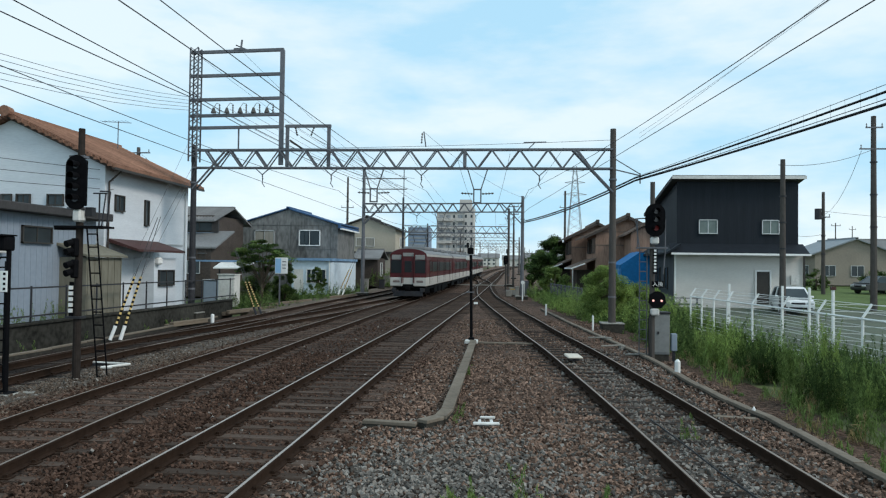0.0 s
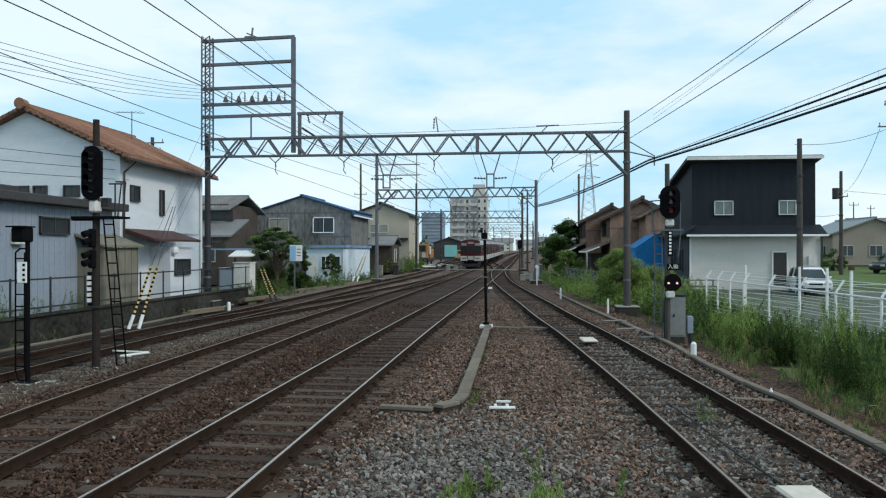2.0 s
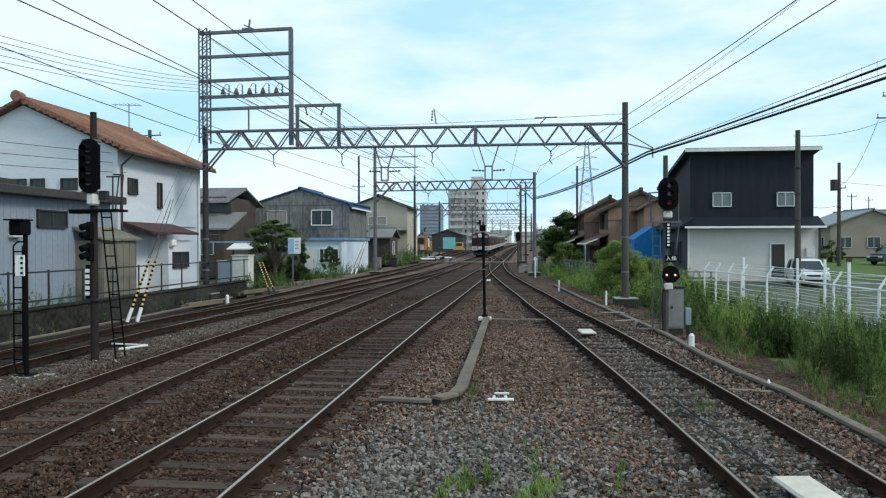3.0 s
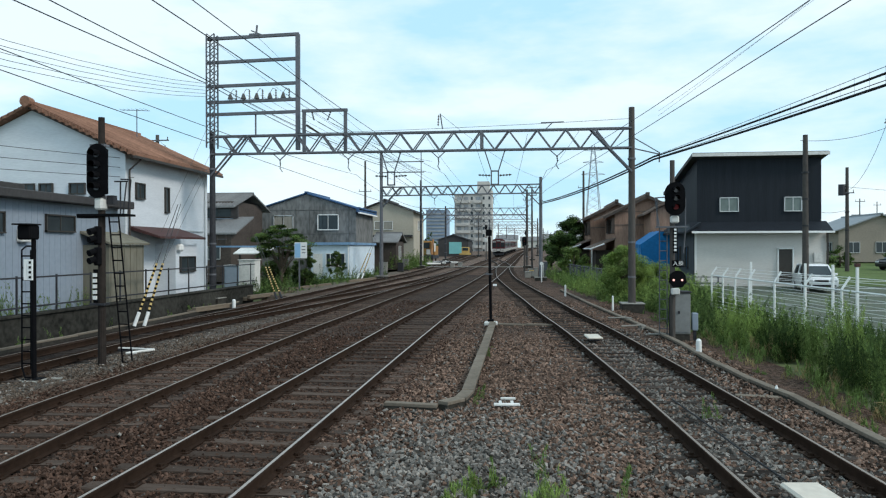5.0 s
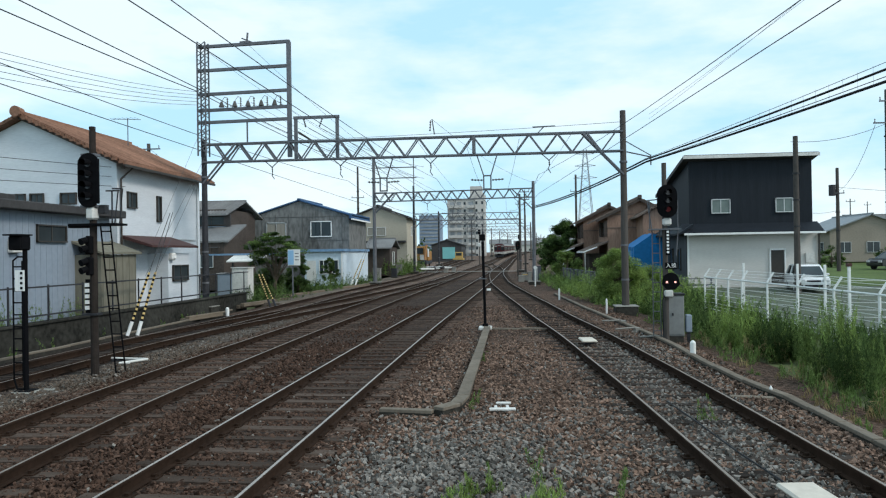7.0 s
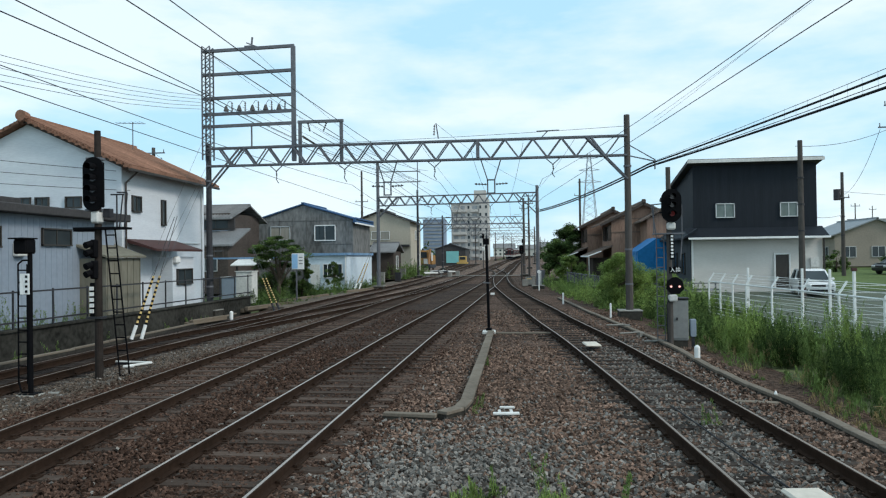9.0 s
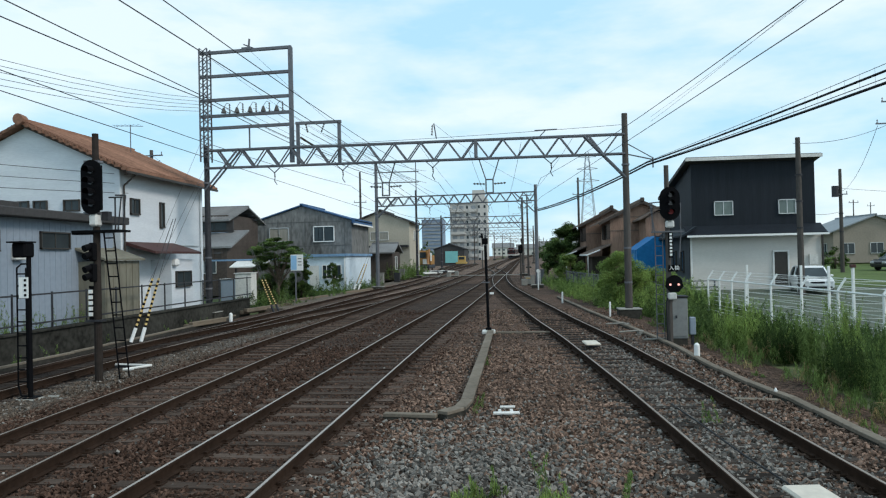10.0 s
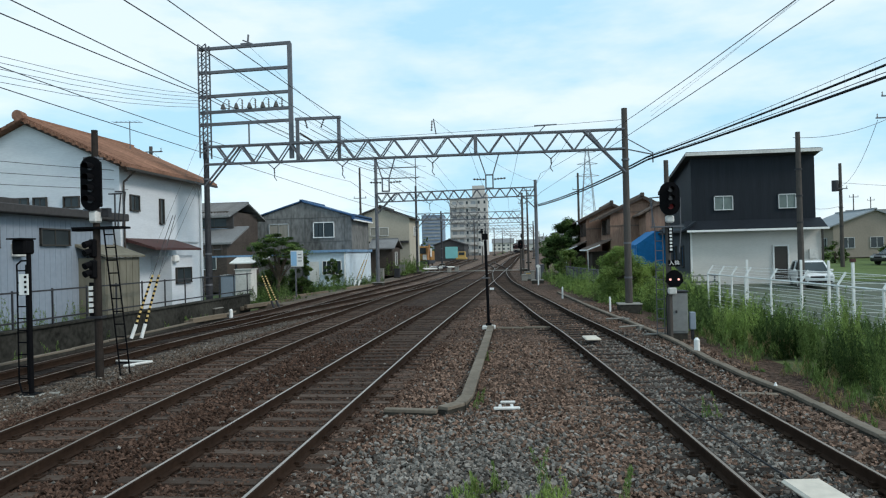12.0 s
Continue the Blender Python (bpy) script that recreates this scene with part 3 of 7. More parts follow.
insulator(bm, (-3.95, 32.3, 8.1), (-3.92, 32.3, 8.6), 0.05)
part("insulator", bm, PORCELAIN, G1)
bm = bmesh.new()
bar(bm, (4.6, 31.7, 6.85), (5.75, 31.6, 6.55), 0.05, 0.05)
bar(bm, (4.6, 31.7, 7.35), (5.75, 31.6, 6.62), 0.04, 0.04)
bar(bm, (5.75, 31.6, 6.65), (5.75, 31.6, 6.2), 0.05, 0.05)
part("bracket", bm, GALV, G1)
bm = bmesh.new()
bar(bm, (0.9, 32.1, 7.8), (1.2, 32.1, 8.1), 0.04, 0.04)
bar(bm, (0.7, 32.1, 8.1), (1.7, 32.0, 8.1), 0.05, 0.05)
part("wire_rest", bm, GALV, G1)

G2 = gantry("grey steel gantry over the junction", (-12.25, 60.0), (1.25, 58.5), 7.0, 7.0, 0.72, 10.9, 8.3, GALV, GALV, 14,
            [("post", -5.6), ("vee", -7.6), ("vee", -2.6), ("vee", 0.0)])
part("gantry_crossarm", boxes(((-10.5, 60, 9.0), (3.9, 0.08, 0.08)), ((-10.5, 60, 9.9), (3.9, 0.08, 0.08)), ((-8.8, 60, 9.3), (0.07, 0.07, 2.9)), ((-11.7, 60, 7.75), (1.2, 0.3, 0.12))), GALV, G2)
gantry("grey steel gantry beyond the junction", (-12.95, 88), (0.2, 88), 6.65, 6.65, 0.8, 11.0, 9.7, STEEL_DARK, CONCRETE_POLE, 12,
       [("post", -6.1), ("vee", -8.6), ("vee", -2.8)])
for k, (y, lx, rx) in enumerate(((125, -14.0, 1.2), (165, -10.8, 2.8), (205, -10.2, 3.6), (245, -9.2, 5.0), (290, -7.6, 7.2), (340, -5.2, 10.6))):
    z = rise(y)
    gantry("distant grey steel gantry over the tracks", (lx, y), (rx, y), z + 7.0, z + 7.0, 0.72, z + 9.4, z + 8.5, CONCRETE_POLE if k % 2 else STEEL_DARK, CONCRETE_POLE, 14 if k < 3 else 8,
           [("post", (lx + rx) / 2 + 0.4), ("vee", lx + 4.4), ("vee", lx + 8.4)])
# ---- houses ----
PLASTER_WHITE = mat("white_plaster", (0.60, 0.635, 0.675), 0.85, vary=0.07, grain=7, coarse=0.55, bump=0.08, tint=(0.68, 0.715, 0.75), stretch=(0.7, 0.7, 4.0))
CLAD_GREY = mat("pale_grey_cladding", (0.25, 0.292, 0.345), 0.75, vary=0.1, grain=6, coarse=0.5, bump=0.1)
CLAD_DARK = mat("charcoal_cladding", (0.014, 0.018, 0.024), 0.65, vary=0.25, grain=3, coarse=0.4, bump=0.15, stretch=(8, 8, 0.4))
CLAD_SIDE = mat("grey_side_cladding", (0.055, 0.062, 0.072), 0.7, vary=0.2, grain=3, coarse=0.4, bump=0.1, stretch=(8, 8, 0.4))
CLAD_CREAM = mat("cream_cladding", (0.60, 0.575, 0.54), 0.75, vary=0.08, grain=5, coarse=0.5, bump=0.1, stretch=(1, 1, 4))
CORRUGATED = mat("weathered_sheet", (0.165, 0.165, 0.16), 0.85, vary=0.55, grain=4, coarse=0.5, bump=0.2, stretch=(1, 1, 0.35))
BEIGE = mat("beige_plaster", (0.42, 0.38, 0.31), 0.85, vary=0.15, grain=6, coarse=0.4, bump=0.1)
BROWN_BOARD = mat("brown_boards", (0.30, 0.195, 0.148), 0.85, vary=0.35, grain=5, coarse=0.5, bump=0.25, stretch=(3, 3, 0.4))
DARK_WOOD = mat("dark_wood", (0.075, 0.062, 0.055), 0.8, vary=0.3, grain=6, coarse=0.6, bump=0.2)
TILE_BROWN = mat("brown_tiles", (0.225, 0.122, 0.084), 0.85, vary=0.35, grain=9, coarse=0.6, bump=0.3, piece=0.2)
TILE_GREY = mat("grey_tiles", (0.19, 0.19, 0.19), 0.75, vary=0.25, grain=8, coarse=0.5, bump=0.3, piece=0.15)
ROOF_DARK = mat("dark_roof", (0.055, 0.052, 0.052), 0.7, vary=0.25, grain=8, coarse=0.6, bump=0.2)
FASCIA_BLUE = mat("faded_blue_paint", (0.17, 0.28, 0.42), 0.7, vary=0.25, grain=6, coarse=0.8, bump=0.1)
ROOF_BLUE = mat("blue_roof", (0.045, 0.10, 0.20), 0.7, vary=0.2, grain=6, coarse=0.5, bump=0.1)
ROOF_RED = mat("dull_red_roof", (0.075, 0.036, 0.033), 0.6, vary=0.25, grain=6, coarse=0.5, bump=0.15)
OLIVE = mat("olive_sheet", (0.19, 0.178, 0.14), 0.75, vary=0.25, grain=5, coarse=0.5, bump=0.2, stretch=(1, 1, 0.4))
TARP = mat("blue_tarpaulin", (0.015, 0.17, 0.42), 0.5, vary=0.2, grain=4, coarse=0.7, bump=0.3)
RUST_ROOF = mat("rusty_roof", (0.17, 0.13, 0.108), 0.85, vary=0.3, grain=6, coarse=0.6, bump=0.25)
BLUE_WALL = mat("pale_blue_boards", (0.58, 0.66, 0.72), 0.75, vary=0.12, grain=5, bump=0.1)
SHEET_SEAM = mat("sheet_seam", (0.13, 0.13, 0.125), 0.85, vary=0.3, grain=5, coarse=0.5, bump=0.1)
CYAN = mat("cyan_door", (0.20, 0.48, 0.47), 0.6, vary=0.1, bump=0.05)
SLATE_BLUE = mat("blue_grey_facade", (0.20, 0.25, 0.33), 0.6, vary=0.12, grain=2, coarse=0.1, bump=0)
# apartment render, its colour lifted to carry the haze of distance
FLAT_CREAM_HAZED = mat("hazed_apartment_render", (0.49, 0.465, 0.435), 0.85, vary=0.12, grain=1.0, coarse=0.08, bump=0)


def window(parent, plane, at, a0, a1, z0, z1, glass=None, frame_mat=None, sashes=2, out=-1, fw=0.05, name="window"):
    """A framed window in the plane x = at or y = at; out: which way the wall faces."""
    def bx(u, z, su, sz, depth, off):
        c, s = (u, at + out * off, z), (su, depth, sz)
        return ((c[1], c[0], c[2]), (s[1], s[0], s[2])) if plane == "x" else (c, s)
    u, z, w, h = (a0 + a1) / 2, (z0 + z1) / 2, a1 - a0, z1 - z0
    fm = frame_mat or ALU
    bm = boxes(bx(a0 + fw / 2, z, fw, h, 0.12, 0.03), bx(a1 - fw / 2, z, fw, h, 0.12, 0.03), bx(u, z0 + fw / 2, w, fw, 0.14, 0.04), bx(u, z1 - fw / 2, w, fw, 0.12, 0.03))
    wob = part(name, bm, fm, parent)
    for i in range(sashes):
        pw = (w - 2 * fw) / sashes
        c = a0 + fw + pw * (i + 0.5)
        part("pane", boxes(bx(c, z, pw - 0.03, h - 2 * fw, 0.03, 0.015 + 0.012 * (i % 2))), glass or GLASS_DARK, wob)
        if i:
            part("sash_bar", boxes(bx(a0 + fw + pw * i, z, 0.045, h - 2 * fw, 0.05, 0.03)), fm, wob)
    return wob


def gable_roof(parent, axis, mid, half, z_eave, z_ridge, l0, l1, material, over=0.5, thick=0.14, courses=0, name="roof"):
    """Two slopes about a ridge along the axis ('x' or 'y') at mid, from l0 to l1. courses: rows of tiles that step down the slope."""
    k = (z_ridge - z_eave) / half
    bm = bmesh.new()
    a, b = ((l0, mid, z_ridge + thick), (l1, mid, z_ridge + thick)) if axis == "x" else ((mid, l0, z_ridge + thick), (mid, l1, z_ridge + thick))
    bar(bm, a, b, 0.3, 0.22)
    r = part(name, bm, material, parent)
    for s in (-1, 1):
        n = courses or 1
        span = half + over
        for i in range(n):
            bm = bmesh.new()
            u0, u1 = span * i / n, span * (i + 1) / n + (0.05 if courses else 0)
            za, zb = z_ridge - k * u0, z_ridge - k * u1
            lift = 0.025 if courses else 0.0
            o = [(mid + s * u0, za), (mid + s * u1, zb + lift), (mid + s * u1, zb + thick + lift), (mid + s * u0, za + thick)]
            prism(bm, o, l0, l1, Matrix(((0, 1, 0, 0), (1, 0, 0, 0), (0, 0, 1, 0), (0, 0, 0, 1))) if axis == "x" else None)
            part("tile_course" if courses else "roof_slope", bm, material, r)
    return r


def gable_walls(parent, axis, mid, half, z0, z_eave, z_ridge, l0, l1, material, name="wall"):
    o = [(mid - half, z0), (mid + half, z0), (mid + half, z_eave), (mid, z_ridge), (mid - half, z_eave)]
    bm = bmesh.new()
    prism(bm, o, l0, l1, Matrix(((0, 1, 0, 0), (1, 0, 0, 0), (0, 0, 1, 0), (0, 0, 0, 1))) if axis == "x" else None)
    return part(name, bm, material, parent)


# white two-storey house with a brown tiled roof
h = thing("house", (-21.8, 33, -0.4), "white two-storey house with a brown tiled gable roof", "house")
h.matrix_basis = Matrix.Identity(4)
gable_walls(h, "y", -21.2, 4.2, -0.5, 6.66, 8.58, 28.7, 36.6, PLASTER_WHITE)
gable_roof(h, "y", -21.2, 4.2, 6.70, 8.62, 28.3, 37.1, TILE_BROWN, over=0.6, courses=16)
# tile rolls down the slope that the camera sees
kk = (8.62 - 6.70) / 4.2
y = 28.45
while y < 37.1:
    bm = bmesh.new()
    rod(bm, (-21.1, y, 8.75), (-16.4, y, 8.75 - kk * 4.75), 0.055, n=6)
    part("tile_roll", bm, TILE_BROWN, h)
    y += 0.3
bm = bmesh.new()
for i in range(17):
    x = -21.5 + i * 0.31
    box(bm, (x, 28.28, 8.67 - kk * abs(x + 21.2)), (0.2, 0.1, 0.1))
part("verge_tiles", bm, TILE_BROWN, h, kind="stuff")
part("gutter", boxes(((-16.36, 32.7, 6.40), (0.1, 8.8, 0.1))), FRAME_DARK, h)
part("fascia", boxes(((-16.45, 32.7, 6.46), (0.04, 8.8, 0.16))), DARK_WOOD, h)
bm = bmesh.new()
rod(bm, (-16.4, 28.9, 6.35), (-16.92, 28.9, 5.9), 0.04)
rod(bm, (-16.92, 28.9, 5.9), (-16.92, 28.9, 0.0), 0.04)
part("downpipe", bm, DARK_WOOD, h)
bm = bmesh.new()
rod(bm, (-16.94, 36.2, 6.1), (-16.94, 36.2, -0.3), 0.035)
part("downpipe", bm, ALU, h)
window(h, "x", -17.0, 29.45, 30.2, 4.7, 5.42, frame_mat=FRAME_DARK, out=1)
window(h, "x", -17.0, 32.0, 32.4, 4.2, 5.42, frame_mat=FRAME_DARK, sashes=1, out=1)
for x0, x1 in ((-21.9, -21.15), (-20.95, -20.3), (-19.55, -18.8), (-23.6, -22.6)):
    window(h, "y", 28.7, x0, x1, 4.85, 5.35, frame_mat=FRAME_DARK)
bm = bmesh.new()
rod(bm, (-21.2, 28.1, 8.82), (-21.2, 28.5, 8.82), 0.24, 0.2, n=12)
part("ridge_end", bm, TILE_BROWN, h, "round ridge end tile")
part("bargeboard", boxes(((-19.0, 28.42, 7.62), (4.9, 0.06, 0.2)), m=Matrix.Translation((-19.0, 0, 7.62)) @ Matrix.Rotation(math.atan(kk), 4, "Y") @ Matrix.Translation((19.0, 0, -7.62))), DARK_WOOD, h, "dark bargeboard under the verge")
part("string_course", boxes(((-16.97, 33.2, 3.4), (0.06, 5.6, 0.06))), ALU, h)
# entrance porch
pr = part("porch", boxes(((-16.5, 32.2, 1.1), (1.0, 2.1, 3.2))), PLASTER_WHITE, h, "small white porch with a dull red roof")
bm = bmesh.new()
prism(bm, [(-17.0, 3.35), (-15.6, 2.95), (-15.6, 3.05), (-17.0, 3.5)], 29.0, 33.4)
part("porch_roof", bm, ROOF_RED, pr, "dull red porch roof")
window(pr, "x", -15.99, 31.5, 33.0, 1.4, 2.15, frame_mat=FRAME_DARK, out=1)
part("vent_hood", boxes(((-15.9, 31.35, 2.55), (0.3, 0.35, 0.35)), bevel=0.08), WHITE, pr)

# television aerials
def aerial(x, y, z, hgt):
    a = thing("tv_aerial", (x, y, z), "thin grey television aerial on a roof ridge", "aerial")
    bm = bmesh.new()
    rod(bm, (0, 0, 0), (0, 0, hgt), 0.025)
    part("pole", bm, GALV, a)
    bm = bmesh.new()
    rod(bm, (-0.9, 0, hgt), (0.6, 0.2, hgt - 0.05), 0.015)
    for i in range(7):
        u = -0.85 + i * 0.22
        rod(bm, (u, -0.22, hgt), (u, 0.24, hgt), 0.008)
    part("elements", bm, GALV, a)
aerial(-20.2, 35.2, 7.9, 1.9)

# grey single-storey house beside the line
h = thing("house", Matrix.Identity(4), "pale grey clad single-storey house with a dark flat roof", "house")
part("wall", boxes(((-18.7, 19.6, 1.85), (4.4, 15.4, 4.7))), CLAD_GREY, h)
bm = bmesh.new()
y = 12.0
while y < 27.2:
    box(bm, (-16.497, y, 1.8), (0.012, 0.025, 4.5))
    y += 0.3
part("cladding_ribs", bm, CLAD_GREY, h, kind="stuff")
part("roof", boxes(((-18.6, 19.6, 4.28), (5.2, 16.2, 0.3)), ((-19.4, 19.0, 4.62), (3.4, 9.0, 0.4)), bevel=0.03), ROOF_DARK, h, "dark brown roof edge")
window(h, "x", -16.5, 22.85, 24.45, 3.1, 3.72, frame_mat=FRAME_DARK, out=1)
window(h, "x", -16.5, 19.6, 20.9, 3.0, 3.7, frame_mat=FRAME_DARK, out=1)
part("meter_box", boxes(((-16.4, 21.7, 2.95), (0.22, 0.45, 0.45)), bevel=0.03), WHITE_DIRTY, h, "white plastic meter box")

# olive shed in front of the white house
h = thing("shed", Matrix.Identity(4), "olive sheet-metal shed with a sloping roof", "shed")
part("wall", boxes(((-16.2, 26.2, 1.1), (1.5, 2.4, 3.1))), OLIVE, h)
bm = bmesh.new()
prism(bm, [(-17.1, 3.3), (-15.3, 2.66), (-15.3, 2.74), (-17.1, 3.4)], 24.8, 27.6)
part("roof", bm, OLIVE, h, "weathered olive sheet roof")
part("rib", boxes(*[((-15.44, 25.1 + 0.45 * i, 1.1), (0.03, 0.05, 3.1)) for i in range(6)]), OLIVE, h)

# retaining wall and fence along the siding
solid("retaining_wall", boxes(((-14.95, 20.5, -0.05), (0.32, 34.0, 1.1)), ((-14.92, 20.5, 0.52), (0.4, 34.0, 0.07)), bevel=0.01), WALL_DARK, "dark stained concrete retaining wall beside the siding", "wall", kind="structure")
fn = thing("fence", Matrix.Identity(4), "thin dark steel fence on the retaining wall", "fence")
y = 5.0
while y < 38:
    part("post", boxes(((-14.9, y, 1.1), (0.045, 0.045, 1.2))), STEEL_DARK, fn)
    y += 1.8
for z in (1.64, 0.75):
    part("rail", boxes(((-14.9, 21.3, z), (0.05, 33.4, 0.05))), STEEL_DARK, fn)

# old tiled house farther along
h = thing("house", Matrix.Identity(4), "old dark timber house with grey tiled roofs", "house")
part("wall", boxes(((-28.0, 64.0, 3.2), (4.6, 7.0, 7.0))), DARK_WOOD, h)
gable_roof(h, "x", 64.0, 3.8, 6.3, 7.5, -30.8, -25.2, TILE_GREY, over=0.7, courses=8)
part("lower_wall", boxes(((-27.0, 58.8, 1.8), (5.0, 3.2, 4.2))), DARK_WOOD, h)
bm = bmesh.new()
prism(bm, [(57.0, 3.7), (61.0, 5.2), (61.0, 5.35), (57.0, 3.85)], -29.8, -24.0, Matrix(((0, 1, 0, 0), (1, 0, 0, 0), (0, 0, 1, 0), (0, 0, 0, 1))))
part("lower_roof", bm, TILE_GREY, h)
window(h, "y", 60.5, -28.2, -25.8, 5.3, 6.1, frame_mat=FRAME_DARK)
window(h, "y", 57.2, -27.6, -25.4, 1.6, 2.7)
part("plaster_band", boxes(((-28.0, 60.45, 4.95), (4.6, 0.06, 0.5))), CLAD_GREY, h)
part("shutter_case", boxes(((-25.5, 60.4, 5.7), (0.6, 0.2, 1.0)), ((-29.9, 60.4, 5.7), (0.6, 0.2, 1.0))), ROOF_DARK, h)
for k in range(7):
    part("balcony_post", boxes(((-29.4 + 0.75 * k, 57.1, 3.2), (0.07, 0.07, 1.1))), DARK_WOOD, h)
part("balcony_rail", boxes(((-27.15, 57.1, 3.72), (4.7, 0.07, 0.08)), ((-27.15, 57.1, 3.3), (4.7, 0.05, 0.05))), GALV, h)
part("air_unit", boxes(((-28.6, 56.95, 2.9), (0.8, 0.35, 0.6)), bevel=0.03), WHITE_DIRTY, h, "white outdoor air unit")

for i in range(20):
    bm = bmesh.new()
    x = -30.7 + 0.28 * i
    rod(bm, (x, 64.0, 7.66), (x, 59.55, 6.26), 0.07, n=6)
    part("tile_roll", bm, TILE_GREY, h)
# weathered workshop with a blue roof edge
h = thing("workshop", Matrix.Identity(4), "weathered grey sheet-metal workshop with a blue roof edge", "workshop")
gable_walls(h, "y", -22.0, 5.1, -0.3, 6.45, 8.0, 70.0, 78.0, CORRUGATED)
gable_roof(h, "y", -22.0, 5.1, 6.5, 8.05, 69.8, 78.2, ROOF_BLUE, over=0.4, thick=0.12)
part("eave_fascia", boxes(((-16.65, 74.0, 6.4), (0.3, 8.5, 0.5))), ROOF_BLUE, h, "blue eave")
part("gutter", boxes(((-16.5, 74.0, 6.08), (0.2, 8.5, 0.14))), WHITE, h)
window(h, "y", 70.0, -20.85, -18.65, 4.35, 5.95, frame_mat=WHITE, fw=0.09)
window(h, "y", 70.0, -25.45, -23.35, 4.45, 5.9, glass=GLASS_CURTAIN, fw=0.09)
part("sheet_joint", boxes(*[((x, 69.985, 3.4), (0.05, 0.03, 6.6)) for x in (-25.9, -24.5, -23.1, -21.7, -20.3, -18.9, -17.6)], ((-22, 69.985, 4.0), (10.0, 0.03, 0.05)), ((-22, 69.985, 6.4), (10.0, 0.03, 0.05))), SHEET_SEAM, h)
ax = part("annex", boxes(((-16.6, 64.5, 1.4), (3.4, 10.0, 3.0))), BLUE_WALL, h, "pale blue boarded annex")
part("annex_fascia", boxes(((-17.2, 64.4, 2.92), (4.9, 10.4, 0.22))), FASCIA_BLUE, ax)
window(ax, "y", 59.5, -17.0, -16.2, 0.9, 2.1, frame_mat=WHITE)
window(ax, "y", 59.5, -15.9, -15.3, 0.9, 2.1, frame_mat=WHITE, sashes=1)
part("door", boxes(((-17.7, 59.46, 1.05), (0.8, 0.06, 2.0))), WHITE_DIRTY, ax)
part("downpipe", boxes(((-15.0, 59.4, 1.4), (0.09, 0.09, 3.0))), WHITE, ax)

# low sheds and a canopy between the wall and the workshop
h = thing("carport", Matrix.Identity(4), "low carport with a white and blue corrugated roof", "carport")
for x in (-22.6, -19.4):
    for y in (50.0, 54.5):
        part("post", boxes(((x, y, 1.2), (0.1, 0.1, 2.9))), STEEL_DARK, h)
bm = bmesh.new()
prism(bm, [(49.2, 2.1), (50.6, 2.5), (50.6, 2.58), (49.2, 2.18)], -20.9, -18.4, Matrix(((0, 1, 0, 0), (1, 0, 0, 0), (0, 0, 1, 0), (0, 0, 0, 1))))
part("roof", bm, WHITE_DIRTY, h, "white corrugated canopy")
part("rear_roof", boxes(((-20.6, 53.2, 2.66), (5.0, 5.2, 0.12))), FASCIA_BLUE, h)
for x, y, sx, sz, m in ((-16.6, 41.5, 1.0, 1.9, WHITE_DIRTY), (-18.3, 44.0, 1.6, 1.5, CLAD_GREY)):
    b = thing("storage_cabinet", Matrix.Identity(4), "pale storage cabinet standing behind the fence", "cabinet", "cabinets behind the fence")
    part("body", boxes(((x, y, sz / 2 - 0.1), (sx, 0.9, sz)), bevel=0.02), m, b)
    part("door", boxes(((x, y - 0.46, sz / 2 - 0.1), (sx * 0.9, 0.03, sz * 0.85))), m, b)
    part("top", boxes(((x, y, sz - 0.07), (sx + 0.1, 1.0, 0.05))), WHITE_DIRTY, b)

# beige house and a low shed in front of it
h = thing("house", Matrix.Identity(4), "beige plastered two-storey house with a dark gable roof", "house")
gable_walls(h, "y", -17.9, 3.7, 0.0, 7.2, 8.55, 90.0, 99.0, BEIGE)
gable_roof(h, "y", -17.9, 3.7, 7.25, 8.6, 89.6, 99.4, ROOF_DARK, over=0.6, thick=0.16)
window(h, "y", 90.0, -19.3, -16.9, 4.9, 6.0, glass=GLASS_CURTAIN, frame_mat=WHITE)
window(h, "x", -14.2, 93.5, 94.8, 4.9, 6.2, frame_mat=WHITE, out=1)
window(h, "x", -14.2, 96.0, 97.5, 0.9, 3.0, frame_mat=WHITE, glass=WHITE_DIRTY, out=1)
part("mid_band", boxes(((-17.6, 89.7, 4.1), (6.6, 0.9, 0.25))), ROOF_DARK, h)
h = thing("shed", Matrix.Identity(4), "low dark wooden shed with a tiled roof", "shed")
part("wall", boxes(((-16.0, 83.0, 1.7), (2.6, 5.0, 3.2))), DARK_WOOD, h)
gable_roof(h, "x", 83.0, 2.5, 3.3, 4.2, -17.6, -14.4, TILE_GREY, over=0.5)
window(h, "x", -14.7, 82.0, 83.2, 1.2, 2.8, frame_mat=WHITE, out=1, sashes=1)

# charcoal and cream house
h = thing("house", Matrix.Identity(4), "modern house, charcoal above and cream below, with a lean-to roof", "house")
part("lower_wall", boxes(((14.4, 50.2, 1.6), (7.8, 8.4, 4.2))), CLAD_CREAM, h, "cream lower storey")
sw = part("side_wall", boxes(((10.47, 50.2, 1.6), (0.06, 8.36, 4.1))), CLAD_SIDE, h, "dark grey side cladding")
window(sw, "x", 10.44, 47.4, 48.2, 1.2, 2.6, frame_mat=FRAME_DARK, sashes=1)
window(sw, "x", 10.44, 49.6, 50.6, 1.2, 2.6, frame_mat=FRAME_DARK)
bm = bmesh.new()
prism(bm, [(46.2, 3.9), (54.4, 3.9), (54.4, 6.55), (46.2, 8.05)], 10.7, 18.1, Matrix(((0, 1, 0, 0), (1, 0, 0, 0), (0, 0, 1, 0), (0, 0, 0, 1))))
